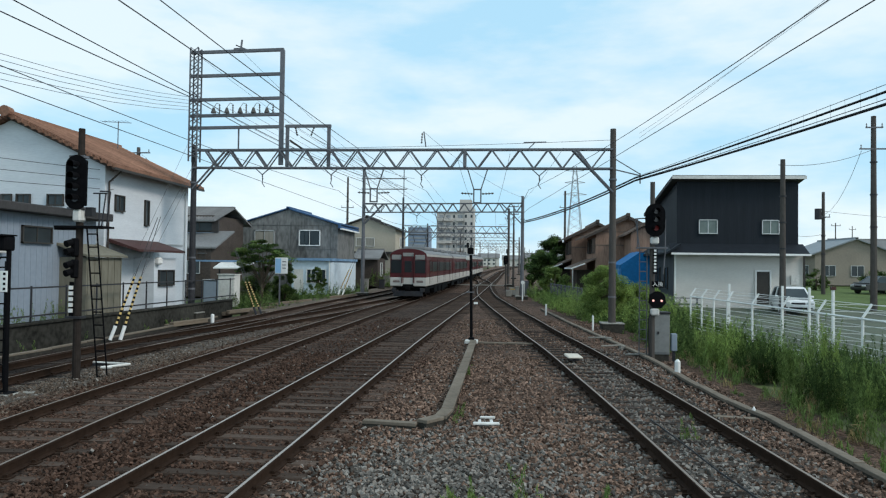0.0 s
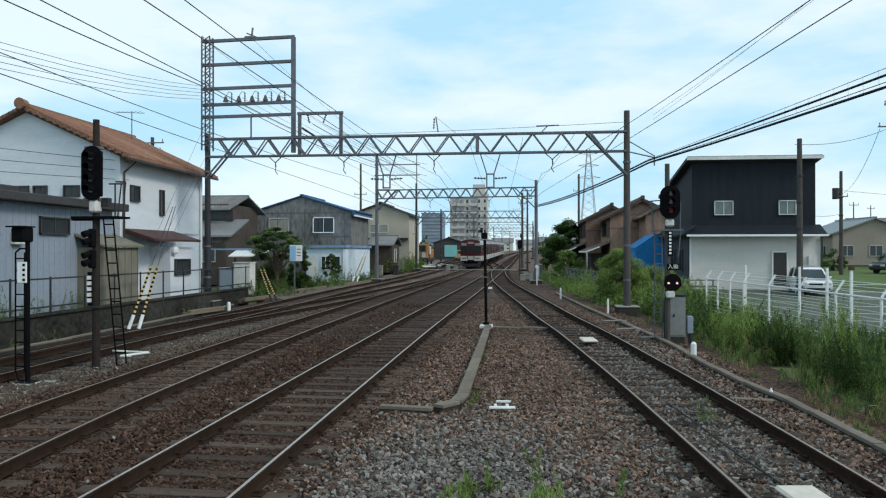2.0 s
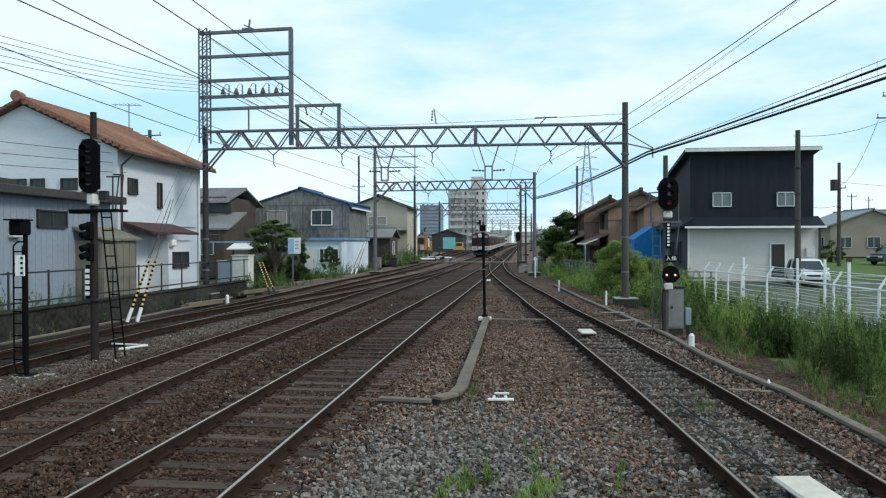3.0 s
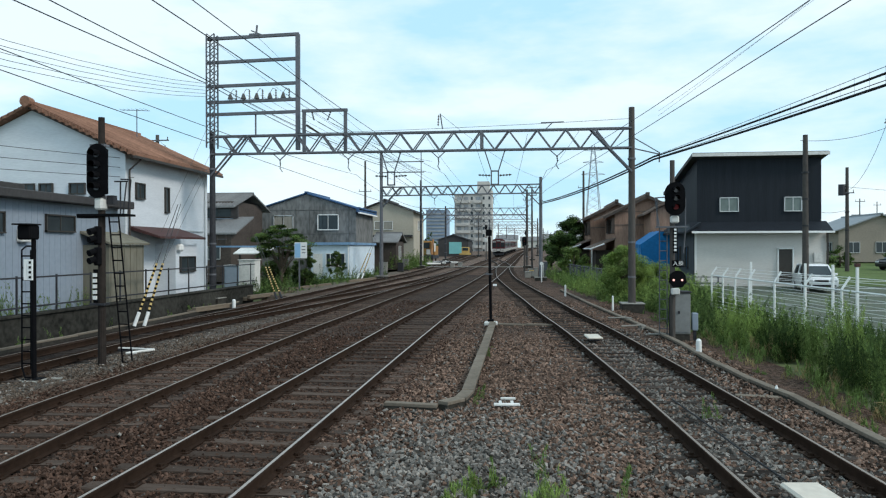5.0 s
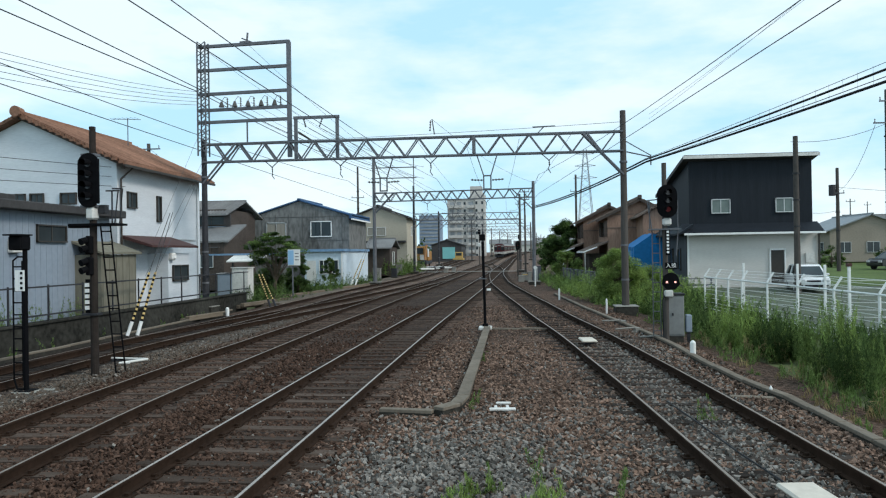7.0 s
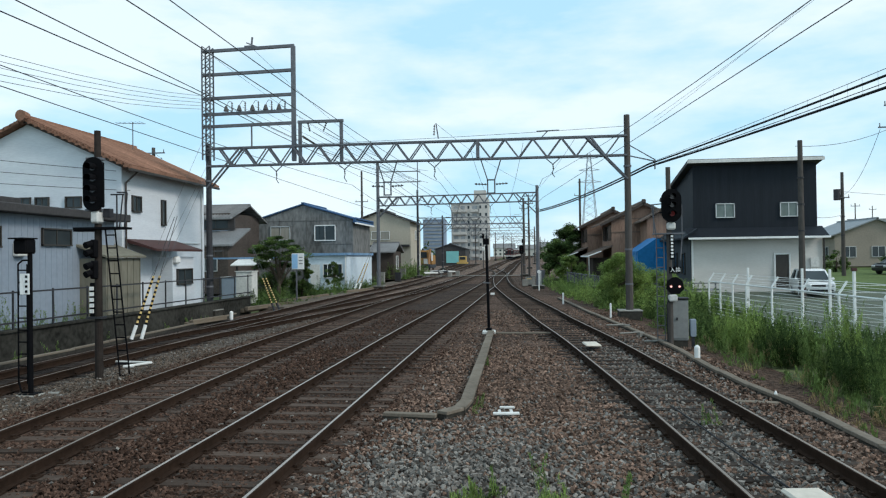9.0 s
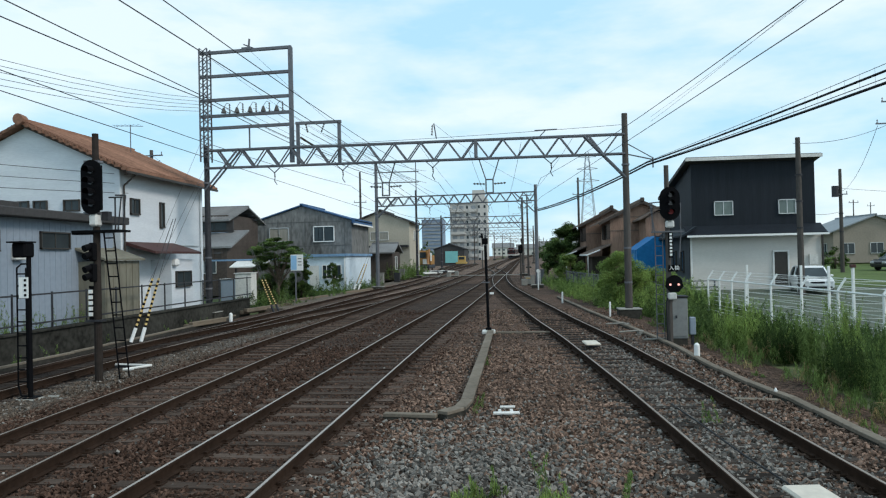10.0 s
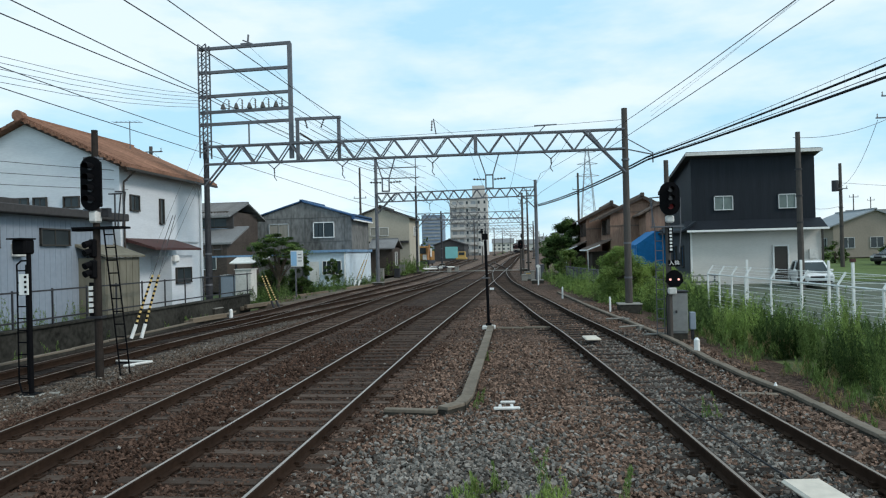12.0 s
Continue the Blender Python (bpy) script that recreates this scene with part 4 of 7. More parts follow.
part("upper_wall", bm, CLAD_DARK, h, "charcoal upper storey")
bm = bmesh.new()
prism(bm, [(45.6, 8.17), (55.0, 6.45), (55.0, 6.67), (45.6, 8.39)], 10.3, 18.3, Matrix(((0, 1, 0, 0), (1, 0, 0, 0), (0, 0, 1, 0), (0, 0, 0, 1))))
part("roof", bm, ROOF_DARK, h, "thin lean-to roof")
part("roof_edge", boxes(((14.3, 45.56, 8.25), (8.1, 0.08, 0.2))), WHITE_DIRTY, h, "pale roof edge")
bm = bmesh.new()
prism(bm, [(45.2, 3.55), (46.25, 4.15), (46.25, 4.02), (45.2, 3.42)], 10.2, 18.4, Matrix(((0, 1, 0, 0), (1, 0, 0, 0), (0, 0, 1, 0), (0, 0, 0, 1))))
prism(bm, [(9.9, 3.55), (10.75, 4.1), (10.75, 3.95), (9.9, 3.42)], 45.3, 54.8)
part("skirt_roof", bm, CLAD_DARK, h, "dark skirt roof between the storeys")
part("gutter", boxes(((14.3, 45.15, 3.46), (8.3, 0.1, 0.12))), WHITE, h)
GLASS_GREEN = mat("obscured_glass", (0.11, 0.145, 0.135), 0.2, vary=0.25, grain=2, coarse=0.6, bump=0)
window(h, "y", 46.2, 12.05, 13.2, 4.75, 5.65, glass=GLASS_GREEN, frame_mat=ALU, fw=0.05)
window(h, "y", 46.2, 15.9, 16.95, 4.75, 5.65, glass=GLASS_GREEN, frame_mat=ALU, fw=0.05)
d = part("door", boxes(((15.9, 45.97, 1.4), (0.75, 0.06, 2.0))), FRAME_DARK, h, "dark glazed door")
part("door_frame", boxes(((15.46, 45.95, 1.4), (0.08, 0.12, 2.1)), ((16.34, 45.95, 1.4), (0.08, 0.12, 2.1)), ((15.9, 45.95, 2.46), (0.96, 0.12, 0.08))), WHITE, d)
part("downpipe", boxes(((10.55, 45.9, 1.5), (0.09, 0.09, 3.8))), WHITE, h)
part("downpipe", boxes(((18.35, 45.9, 1.5), (0.09, 0.09, 3.8))), FRAME_DARK, h)
part("meter_box", boxes(((17.8, 45.9, 1.9), (0.5, 0.14, 0.6)), ((17.8, 45.9, 1.1), (0.7, 0.14, 0.7))), WHITE_DIRTY, h)

# brown boarded houses
def brown_house(x, half, over, y0, y1, zr, pitch, label):
    """Boarded house whose gable faces down the line, with a lean-to along the track side."""
    h = thing("house", Matrix.Identity(4), label, "house", "brown boarded houses")
    ze = zr - pitch * half
    gable_walls(h, "y", x, half, -0.3, ze, zr, y0, y1, BROWN_BOARD)
    gable_roof(h, "y", x, half, ze + 0.05, zr + 0.05, y0 - 0.45, y1 + 0.4, RUST_ROOF, over=over, courses=8)
    for s in (-1, 1):
        bm = bmesh.new()
        bar(bm, (x, y0 - 0.47, zr + 0.02), (x + s * (half + over), y0 - 0.47, zr - pitch * (half + over) + 0.02), 0.05, 0.2)
        part("bargeboard", bm, DARK_WOOD, h, "dark weathered bargeboard")
    part("ridge_end", boxes(((x, y0 - 0.5, zr + 0.24), (0.34, 0.16, 0.34)), bevel=0.05), DARK_WOOD, h)
    part("board_band", boxes(((x, y0 - 0.02, ze - 1.05), (2 * half, 0.05, 0.09)), ((x, y0 - 0.02, ze + 0.1), (2 * half, 0.05, 0.07))), RUST_ROOF, h)
    for k in range(int(half * 2 / 0.45)):
        part("batten", boxes(((x - half + 0.3 + 0.45 * k, y0 - 0.012, (ze - 0.6) / 2), (0.04, 0.03, ze - 0.1))), BROWN_BOARD, h)
    xl = x - half
    for a, b in ((y0 + 0.5, y0 + 2.6), (y0 + 3.4, y0 + 5.6)):
        window(h, "x", xl, a, b, ze - 1.7, ze - 0.5, frame_mat=FRAME_DARK)
        part("shutter_box", boxes(((xl - 0.14, a - 0.25, ze - 1.1), (0.26, 0.5, 1.3))), DARK_WOOD, h)
    part("lean_to_wall", boxes(((xl - 0.7, (y0 + y1) / 2 + 0.8, 1.0), (1.4, y1 - y0 - 2.0, 2.6))), DARK_WOOD, h, "dark lean-to wall")
    bm = bmesh.new()
    prism(bm, [(xl + 0.05, 3.25), (xl - 2.0, 2.45), (xl - 2.0, 2.55), (xl + 0.05, 3.37)], y0 - 0.2, y1 - 0.3)
    part("lean_to_roof", bm, RUST_ROOF, h, "brown tiled lean-to roof")
    bm = bmesh.new()
    rod(bm, (xl - 2.05, y0 - 0.25, 2.43), (xl - 2.05, y1 - 0.3, 2.43), 0.07, n=8)
    rod(bm, (xl - 2.05, y0 - 0.22, 2.43), (xl - 0.9, y0 - 0.22, 2.86), 0.06, n=8)
    part("gutter", bm, WHITE, h, "white plastic gutter")
    bm = bmesh.new()
    rod(bm, (xl - 1.95, y0 - 0.2, 2.4), (xl - 1.95, y0 - 0.2, -0.3), 0.05, n=8)
    part("downpipe", bm, WHITE_DIRTY, h)
    return h


near_house = brown_house(10.23, 2.65, 1.0, 62.0, 69.0, 6.8, 0.485, "brown timber house with a rusty tiled gable beside the tarpaulin")
gable_walls(near_house, "y", 10.96, 1.0, -0.3, 5.35, 5.9, 58.5, 61.9, BROWN_BOARD, name="front_wing")
gable_roof(near_house, "y", 10.96, 1.0, 5.4, 5.95, 58.2, 61.9, RUST_ROOF, over=0.5, courses=4, name="front_wing_roof")
brown_house(8.68, 2.42, 0.76, 70.0, 79.0, 6.75, 0.5, "narrow brown timber house with a tiled gable behind another")

# blue tarpaulin shelter
h = thing("tarpaulin_shelter", Matrix.Identity(4), "bright blue tarpaulin over a lean frame", "shelter")
bm = bmesh.new()
prism(bm, [(8.35, -0.3), (11.4, -0.3), (11.3, 2.7), (9.75, 3.75), (8.35, 2.8)], 53.0, 57.5)
bmesh.ops.subdivide_edges(bm, edges=bm.edges[:], cuts=9, use_grid_fill=True)
for v in bm.verts:
    v.co += Vector((1, 0.6, 0.7)) * (noise.noise(v.co * 1.3) * 0.12 + noise.noise(v.co * 3.7) * 0.05)
part("sheet", bm, TARP, h)
part("post", boxes(((11.4, 52.8, 1.4), (0.12, 0.12, 3.6))), WHITE_DIRTY, h)
part("post", boxes(((10.4, 52.75, 1.6), (0.08, 0.08, 4.0))), WHITE_DIRTY, h)

# far houses beyond the car park
def far_house(x, y, w, dpt, ze, zr, wall, roof, label, axis="x", lift=0.0):
    h = thing("house", Matrix.Identity(4), label, "house", "houses in the distance")
    half = (dpt if axis == "x" else w) / 2
    mid, l0, l1 = (y, x - w / 2, x + w / 2) if axis == "x" else (x, y - dpt / 2, y + dpt / 2)
    b = rise(y) - 0.5 + lift
    gable_walls(h, axis, mid, half, b, b + ze, b + zr, l0, l1, wall)
    gable_roof(h, axis, mid, half, b + ze, b + zr, l0 - 0.4, l1 + 0.4, roof, over=0.6)
    yy = y - dpt / 2
    for k in range(max(1, int(w // 3))):
        c = x - w / 2 + 1.5 + 3 * k
        for zz in ((1.2, 2.4), (3.6, 4.8)) if ze > 5 else ((1.0, 2.2),):
            window(h, "y", yy, c - 0.7, c + 0.7, b + zz[0], b + zz[1])
    for zz in ((1.2, 2.4), (3.4, 4.5)) if ze > 4.5 else ((1.0, 2.2),):
        for c in (y - dpt * 0.25, y + dpt * 0.2):
            window(h, "x", x - w / 2, c - 0.7, c + 0.7, b + zz[0], b + zz[1])
TAUPE = mat("taupe_plaster", (0.27, 0.235, 0.195), 0.85, vary=0.15, grain=6, coarse=0.4, bump=0.1)
ROOF_PALE = mat("pale_roof", (0.24, 0.26, 0.275), 0.7, vary=0.12, grain=4, coarse=0.5, bump=0.2)
far_house(38.4, 87, 8.6, 9, 3.5, 5.1, TAUPE, ROOF_PALE, "beige house with a pale grey gable roof beyond the grass", "y", 1.2)
far_house(50.5, 84, 10, 9, 3.4, 5.4, BEIGE, TILE_GREY, "beige house with a pale sloping roof")
far_house(31.0, 98, 6, 8, 2.6, 4.0, DARK_WOOD, TILE_GREY, "low dark house with a tiled roof", lift=1.0)
for x, y, w, ze, zr, wm in ((20, 120, 9, 5, 7, BEIGE), (30, 140, 10, 5, 7.2, CLAD_CREAM), (58, 120, 12, 5, 7.5, BEIGE), (75, 140, 12, 4, 6.5, DARK_WOOD), (26, 190, 12, 5.2, 7.4, CLAD_GREY), (38, 210, 14, 5.2, 7.6, BEIGE), (16, 230, 10, 5.2, 7.2, CLAD_CREAM),
                        (-42, 100, 12, 5, 7.4, DARK_WOOD), (-30, 120, 10, 5, 7, BEIGE), (-38, 150, 12, 5, 7, CLAD_GREY), (-50, 75, 12, 5, 7.5, CLAD_CREAM), (12, 330, 9, 5, 7.0, BEIGE), (32, 330, 14, 5, 7.5, BEIGE), (3, 480, 12, 5, 7.5, CLAD_CREAM), (18, 470, 13, 5, 7.2, BEIGE), (-12, 475, 14, 6, 8.5, CLAD_CREAM), (33, 455, 14, 5.5, 8, CLAD_GREY), (-30, 465, 14, 6, 8.5, BEIGE), (48, 440, 14, 5.5, 8, BEIGE)):
    far_house(x, y, w, 8, ze, zr, wm, TILE_GREY, "distant house with a grey tiled roof")

# apartment block
def storeys(h, x0, x1, y, z0, n, pitch, bays, rail_mat, glass):
    bw = (x1 - x0) / bays
    for i in range(n):
        z = z0 + pitch * i
        for b in range(bays):
            c = x0 + bw * (b + 0.5)
            part("window", boxes(((c, y - 0.05, z + 1.35), (bw * 0.62, 0.12, 1.7))), glass, h)
        part("balcony", boxes(((x0 + (x1 - x0) / 2, y - 0.6, z + 0.45), (x1 - x0, 1.2, 1.05))), rail_mat, h)
h = thing("apartment_building", (0, 0, -1.6), "cream apartment block of many storeys with stair tower", "building")
part("wall", boxes(((-20.5, 268, 11.5), (10.8, 14, 24))), FLAT_CREAM_HAZED, h)
part("wing", boxes(((-13.9, 266, 12.6), (3.4, 12, 26))), FLAT_CREAM_HAZED, h)
part("stair_tower", boxes(((-15.6, 270, 14.0), (4.4, 8, 30.2))), FLAT_CREAM_HAZED, h)
# far window glass: pale grey base colour imitates haze, no curtains
FLAT_GLASS_HAZED = mat("hazed_flat_glass", (0.24, 0.25, 0.26), 0.3, vary=0.3, grain=0.8, coarse=0.3, bump=0)
storeys(h, -25.4, -20.3, 261.0, 1.5, 8, 2.75, 2, FLAT_CREAM_HAZED, FLAT_GLASS_HAZED)
storeys(h, -18.6, -15.9, 261.0, 1.5, 8, 2.75, 1, FLAT_CREAM_HAZED, FLAT_GLASS_HAZED)
for i in range(8):
    for x in (-19.5, -15.1, -13.0):
        part("window", boxes(((x, 260.0 if x > -15.5 else 260.95, 3.2 + 2.75 * i), (0.7, 0.12, 1.1))), GLASS_DARK, h)
part("parapet", boxes(((-20.5, 268, 23.8), (11.2, 14.4, 0.5))), FLAT_CREAM_HAZED, h)
h = thing("office_building", Matrix.Identity(4), "blue-grey high-rise with narrow window bands", "building")
part("wall", boxes(((-45.6, 372, 11.0), (11.0, 12, 22))), SLATE_BLUE, h)
for i in range(11):
    part("window_band", boxes(((-45.6, 365.9, 2.4 + 1.8 * i), (10.4, 0.3, 0.7))), FLAT_GLASS_HAZED, h)
part("roof_parapet", boxes(((-45.6, 372, 22.2), (11.3, 12.3, 0.5))), SLATE_BLUE, h)
# dark shed with a cyan door
h = thing("depot_shed", Matrix.Identity(4), "dark grey depot shed with a cyan roller door", "shed")
gable_walls(h, "y", -16.7, 3.5, 0.5, 4.4, 5.6, 165, 178, ROOF_DARK)
gable_roof(h, "y", -16.7, 3.5, 4.45, 5.65, 164.7, 178.3, ROOF_DARK, over=0.3)
part("roller_door", boxes(((-16.2, 164.95, 2.6), (2.9, 0.1, 2.7))), CYAN, h, "cyan roller door")
# ---- signals ----
POST_DARK = mat("rusty_dark_post", (0.032, 0.026, 0.023), 0.8, vary=0.35, grain=9, coarse=0.9, bump=0.15)
LENS_OFF = mat("lens_dark", (0.02, 0.02, 0.025), 0.15, vary=0.2, bump=0)
LENS_RED = glow("lens_red", (0.13, 0.008, 0.01), 0.14)
LENS_WARM = glow("lens_warm", (1.0, 0.45, 0.40), 0.9)


def oval(bm, w, h, y0, y1, n=10):
    r = w / 2
    o = [(r * math.cos(math.pi * i / n), h / 2 - r + r * math.sin(math.pi * i / n)) for i in range(n + 1)]
    o += [(-a, -b) for a, b in o]
    prism(bm, o, y0, y1)


def lens_row(head, centres, glowing, r=0.085):
    for k, (x, z) in enumerate(centres):
        bm = bmesh.new()
        rod(bm, (x, -0.1, z), (x, -0.125, z), r, n=16)
        part("lens", bm, glowing.get(k, LENS_OFF), head)
        bm = bmesh.new()
        n = 10
        inner = [(x + r * 1.08 * math.cos(math.pi * (i / n) * 1.2 - 0.1 * math.pi), z + r * 1.08 * math.sin(math.pi * (i / n) * 1.2 - 0.1 * math.pi)) for i in range(n + 1)]
        outer = [(x + r * 1.22 * math.cos(math.pi * (i / n) * 1.2 - 0.1 * math.pi), z + r * 1.22 * math.sin(math.pi * (i / n) * 1.2 - 0.1 * math.pi)) for i in range(n + 1)]
        prism(bm, inner + outer[::-1], -0.34, -0.1)
        part("hood", bm, BLACK, head)


def ladder(parent, a, b, w, rungs, r=0.018, m=None):
    a, b = Vector(a), Vector(b)
    bm = bmesh.new()
    for s in (-1, 1):
        rod(bm, a + Vector((s * w / 2, 0, 0)), b + Vector((s * w / 2, 0, 0)), r, n=6)
    l = part("ladder", bm, m or STEEL_DARK, parent)
    for i in range(rungs):
        p = a.lerp(b, (i + 0.5) / rungs)
        bm = bmesh.new()
        rod(bm, p - Vector((w / 2, 0, 0)), p + Vector((w / 2, 0, 0)), r * 0.9, n=6)
        part("rung", bm, m or STEEL_DARK, l)


def signal_head(parent, at, w, h, centres, glowing, r=0.085):
    bm = bmesh.new()
    oval(bm, w, h, -0.1, -0.06)
    hd = part("signal_head", bm, BLACK, parent, "black oval signal head")
    hd.location = at
    part("lamp_case", boxes(((0, 0.04, 0), (w * 0.55, 0.22, h * 0.84)), bevel=0.02), BLACK, hd)
    lens_row(hd, centres, glowing, r)
    return hd


# tall four-lamp signal beside the siding
s = thing("railway_signal", (-9.7, 15.4, -0.22), "black four-lamp colour light signal on a round post, unlit", "signal")
bm = bmesh.new()
rod(bm, (0, 0, 0), (0, 0, 5.75), 0.09, 0.07, n=12)
part("post", bm, POST_DARK, s)
signal_head(s, (0.02, -0.12, 4.5), 0.5, 1.24, [(0, 0.38), (0, 0.13), (0, -0.12), (0, -0.37)], {}, 0.075)
part("bracket", boxes(((-0.05, 0, 5.1), (0.35, 0.22, 0.05))), GALV, s)
part("bracket", boxes(((-0.05, 0, 3.92), (0.4, 0.22, 0.05))), GALV, s)
part("relay_case", boxes(((0.02, -0.06, 3.75), (0.2, 0.26, 0.28)), bevel=0.04), WHITE_DIRTY, s, "pale round lamp case")
part("platform", boxes(((0.05, 0.1, 3.5), (1.15, 0.5, 0.05)), ((-0.3, 0, 3.46), (0.5, 0.2, 0.06))), BLACK, s)
for z in (2.98, 2.5):
    hd = part("repeater_lamp", boxes(((-0.02, -0.13, z + 0.05), (0.15, 0.14, 0.42)), bevel=0.03), BLACK, s)
    for k in (0.12, -0.06):
        bm = bmesh.new()
        rod(bm, (-0.06, -0.18, z + k + 0.05), (-0.11, -0.32, z + k), 0.07, 0.08, n=10)
        part("hood", bm, BLACK, hd)
for a, b in (((0.25, 0.1, 4.28), (0.58, 0.1, 4.28)), ((0.4, 0.1, 4.28), (0.4, 0.1, 3.5)), ((0.55, 0.1, 4.28), (0.46, 0.1, 3.5)), ((0.4, 0.1, 4.33), (0.6, 0.2, 4.33)), ((0.6, 0.2, 4.33), (0.52, 0.2, 3.5))):
    bm = bmesh.new()
    rod(bm, a, b, 0.018, n=6)
    part("handrail", bm, STEEL_DARK, s)
ladder(s, (0.39, 0.42, -0.1), (0.17, 0.2, 3.5), 0.24, 12, m=BLACK)
part("backing_case", boxes(((0.22, 0.05, 3.85), (0.16, 0.16, 0.2))), STEEL_DARK, s)
for i in range(5):
    part("marker_band", boxes(((-0.13, -0.06, 1.6 + 0.13 * i), (0.09, 0.05, 0.085))), WHITE, s, "white bar of a striped plate")
part("marker_plate", boxes(((-0.13, -0.02, 1.86), (0.11, 0.05, 0.78))), BLACK, s)
part("collar", boxes(((-0.05, 0, 1.45), (0.36, 0.24, 0.05))), STEEL_DARK, s)

# short signal with a ladder
s = thing("railway_signal", (-9.95, 13.45, -0.22), "short black signal post with a ladder and a white plate", "signal")
bm = bmesh.new()
rod(bm, (0, 0, 0), (0, 0, 3.0), 0.05, 0.045, n=12)
part("post", bm, BLACK, s)
part("lamp_case", boxes(((-0.08, -0.05, 3.06), (0.3, 0.3, 0.3)), bevel=0.03), BLACK, s)
part("cap", boxes(((-0.08, -0.1, 3.22), (0.34, 0.42, 0.03))), BLACK, s)
ladder(s, (-0.24, 0.1, 0.25), (-0.24, 0.1, 2.7), 0.2, 10, 0.016, BLACK)
for bends in ((((-0.34, 0.1, 2.7), (-0.24, 0.1, 2.78)), ((-0.24, 0.1, 2.78), (0.0, 0, 2.78))), (((-0.34, 0.1, 0.3), (-0.2, 0, 0.1)), ((-0.2, 0, 0.1), (0, 0, 0.1)))):
    bm = bmesh.new()
    for a, b in bends:
        rod(bm, a, b, 0.018, n=6)
    part("ladder_bracket", bm, BLACK, s)
pl = part("plate", boxes(((-0.02, -0.09, 2.3), (0.13, 0.02, 0.42)), ((-0.12, -0.09, 2.3), (0.06, 0.02, 0.42))), WHITE, s, "white plate with dark bars")
for i in range(4):
    part("writing_bar", boxes(((-0.01, -0.105, 2.15 + 0.1 * i), (0.05, 0.006, 0.05))), BLACK, pl)
part("base_flange", boxes(((0, 0, 0.05), (0.34, 0.34, 0.08)), bevel=0.02), BLACK, s)
solid("signal_footing", boxes(((-9.95, 13.45, -0.2), (0.46, 0.4, 0.1)), ((-9.62, 13.7, -0.19), (0.34, 0.14, 0.07)), bevel=0.03), CONCRETE, "pale concrete footing under a signal post", "footing")

# three-lamp signal with shunting lamps, beside the converging track
s = thing("railway_signal", (4.32, 21.7, -0.26), "black three-lamp signal showing red, with a shunting signal below", "signal")
bm = bmesh.new()
rod(bm, (0, 0, 0), (0, 0, 5.35), 0.085, 0.07, n=12)
part("post", bm, CONCRETE_POLE, s)
signal_head(s, (0.04, -0.12, 4.2), 0.58, 0.98, [(0.02, 0.26), (0.02, 0.02), (0.02, -0.24)], {2: LENS_RED}, 0.075)
part("relay_case", boxes(((0.05, -0.05, 3.6), (0.24, 0.24, 0.22)), bevel=0.04), WHITE_DIRTY, s)
part("platform", boxes(((0.0, 0.1, 3.38), (0.85, 0.5, 0.04))), GALV, s)
for a, b in (((-0.5, 0.1, 4.25), (-0.1, 0.1, 4.28)), ((-0.48, 0.1, 4.25), (-0.36, 0.1, 3.4)), ((-0.42, 0.1, 4.25), (-0.42, 0.1, 3.4)), ((0.42, 0.2, 4.25), (0.42, 0.2, 3.3)), ((0.42, 0.2, 3.3), (0.36, 0.2, 2.6))):
    bm = bmesh.new()
    rod(bm, a, b, 0.018, n=6)
    part("handrail", bm, GALV, s)
ladder(s, (-0.22, 0.22, 0.2), (-0.22, 0.22, 3.4), 0.22, 11, 0.016, GALV)
pl = part("number_plate", boxes(((0.06, -0.11, 3.0), (0.13, 0.02, 0.78))), BLACK, s, "tall black plate with white marks")
for i in range(7):
    part("writing_bar", boxes(((0.06, -0.125, 2.7 + 0.1 * i), (0.07, 0.006, 0.06))), WHITE, pl)
pl = part("shunting_plate", boxes(((0.14, -0.11, 2.3), (0.34, 0.02, 0.19))), BLACK, s, "black plate lettered in white")
for k, ch in enumerate("入換"):
    cu = bpy.data.curves.new("lettering", "FONT")
    cu.body, cu.size, cu.extrude = ch, 0.15, 0.002
    cu.align_x, cu.align_y = "CENTER", "CENTER"
    tx = new("lettering", cu)
    tx.data.materials.append(WHITE)
    tx.parent = pl
    tx.matrix_basis = pose(0.06 + 0.16 * k, -0.124, 2.3, 90, 0, 0)
sh = part("shunting_head", boxes(((0.12, -0.05, 1.88), (0.4, 0.22, 0.3)), bevel=0.04), BLACK, s)
bm = bmesh.new()
prism(bm, [(0.12 + 0.24 * math.cos(math.pi * i / 10), 1.84 + 0.26 * math.sin(math.pi * i / 10)) for i in range(11)] + [(-0.14, 1.76), (0.0, 1.6), (0.24, 1.6), (0.38, 1.76)], -0.18, -0.15)
part("backboard", bm, BLACK, sh)
for x in (0.0, 0.24):
    bm = bmesh.new()
    rod(bm, (x, -0.18, 1.82), (x, -0.2, 1.82), 0.032, n=14)
    part("lens", bm, LENS_WARM, sh, "lit white lamp")
part("junction_box", boxes(((0.06, -0.1, 1.48), (0.24, 0.2, 0.2)), bevel=0.03), WHITE_DIRTY, s)
bm = bmesh.new()
for a, b in (((-0.02, -0.12, 1.48), (-0.12, -0.14, 1.3)), ((-0.12, -0.14, 1.3), (-0.1, -0.12, 0.0))):
    rod(bm, a, b, 0.02, n=6)
part("cable", bm, CABLE, s)

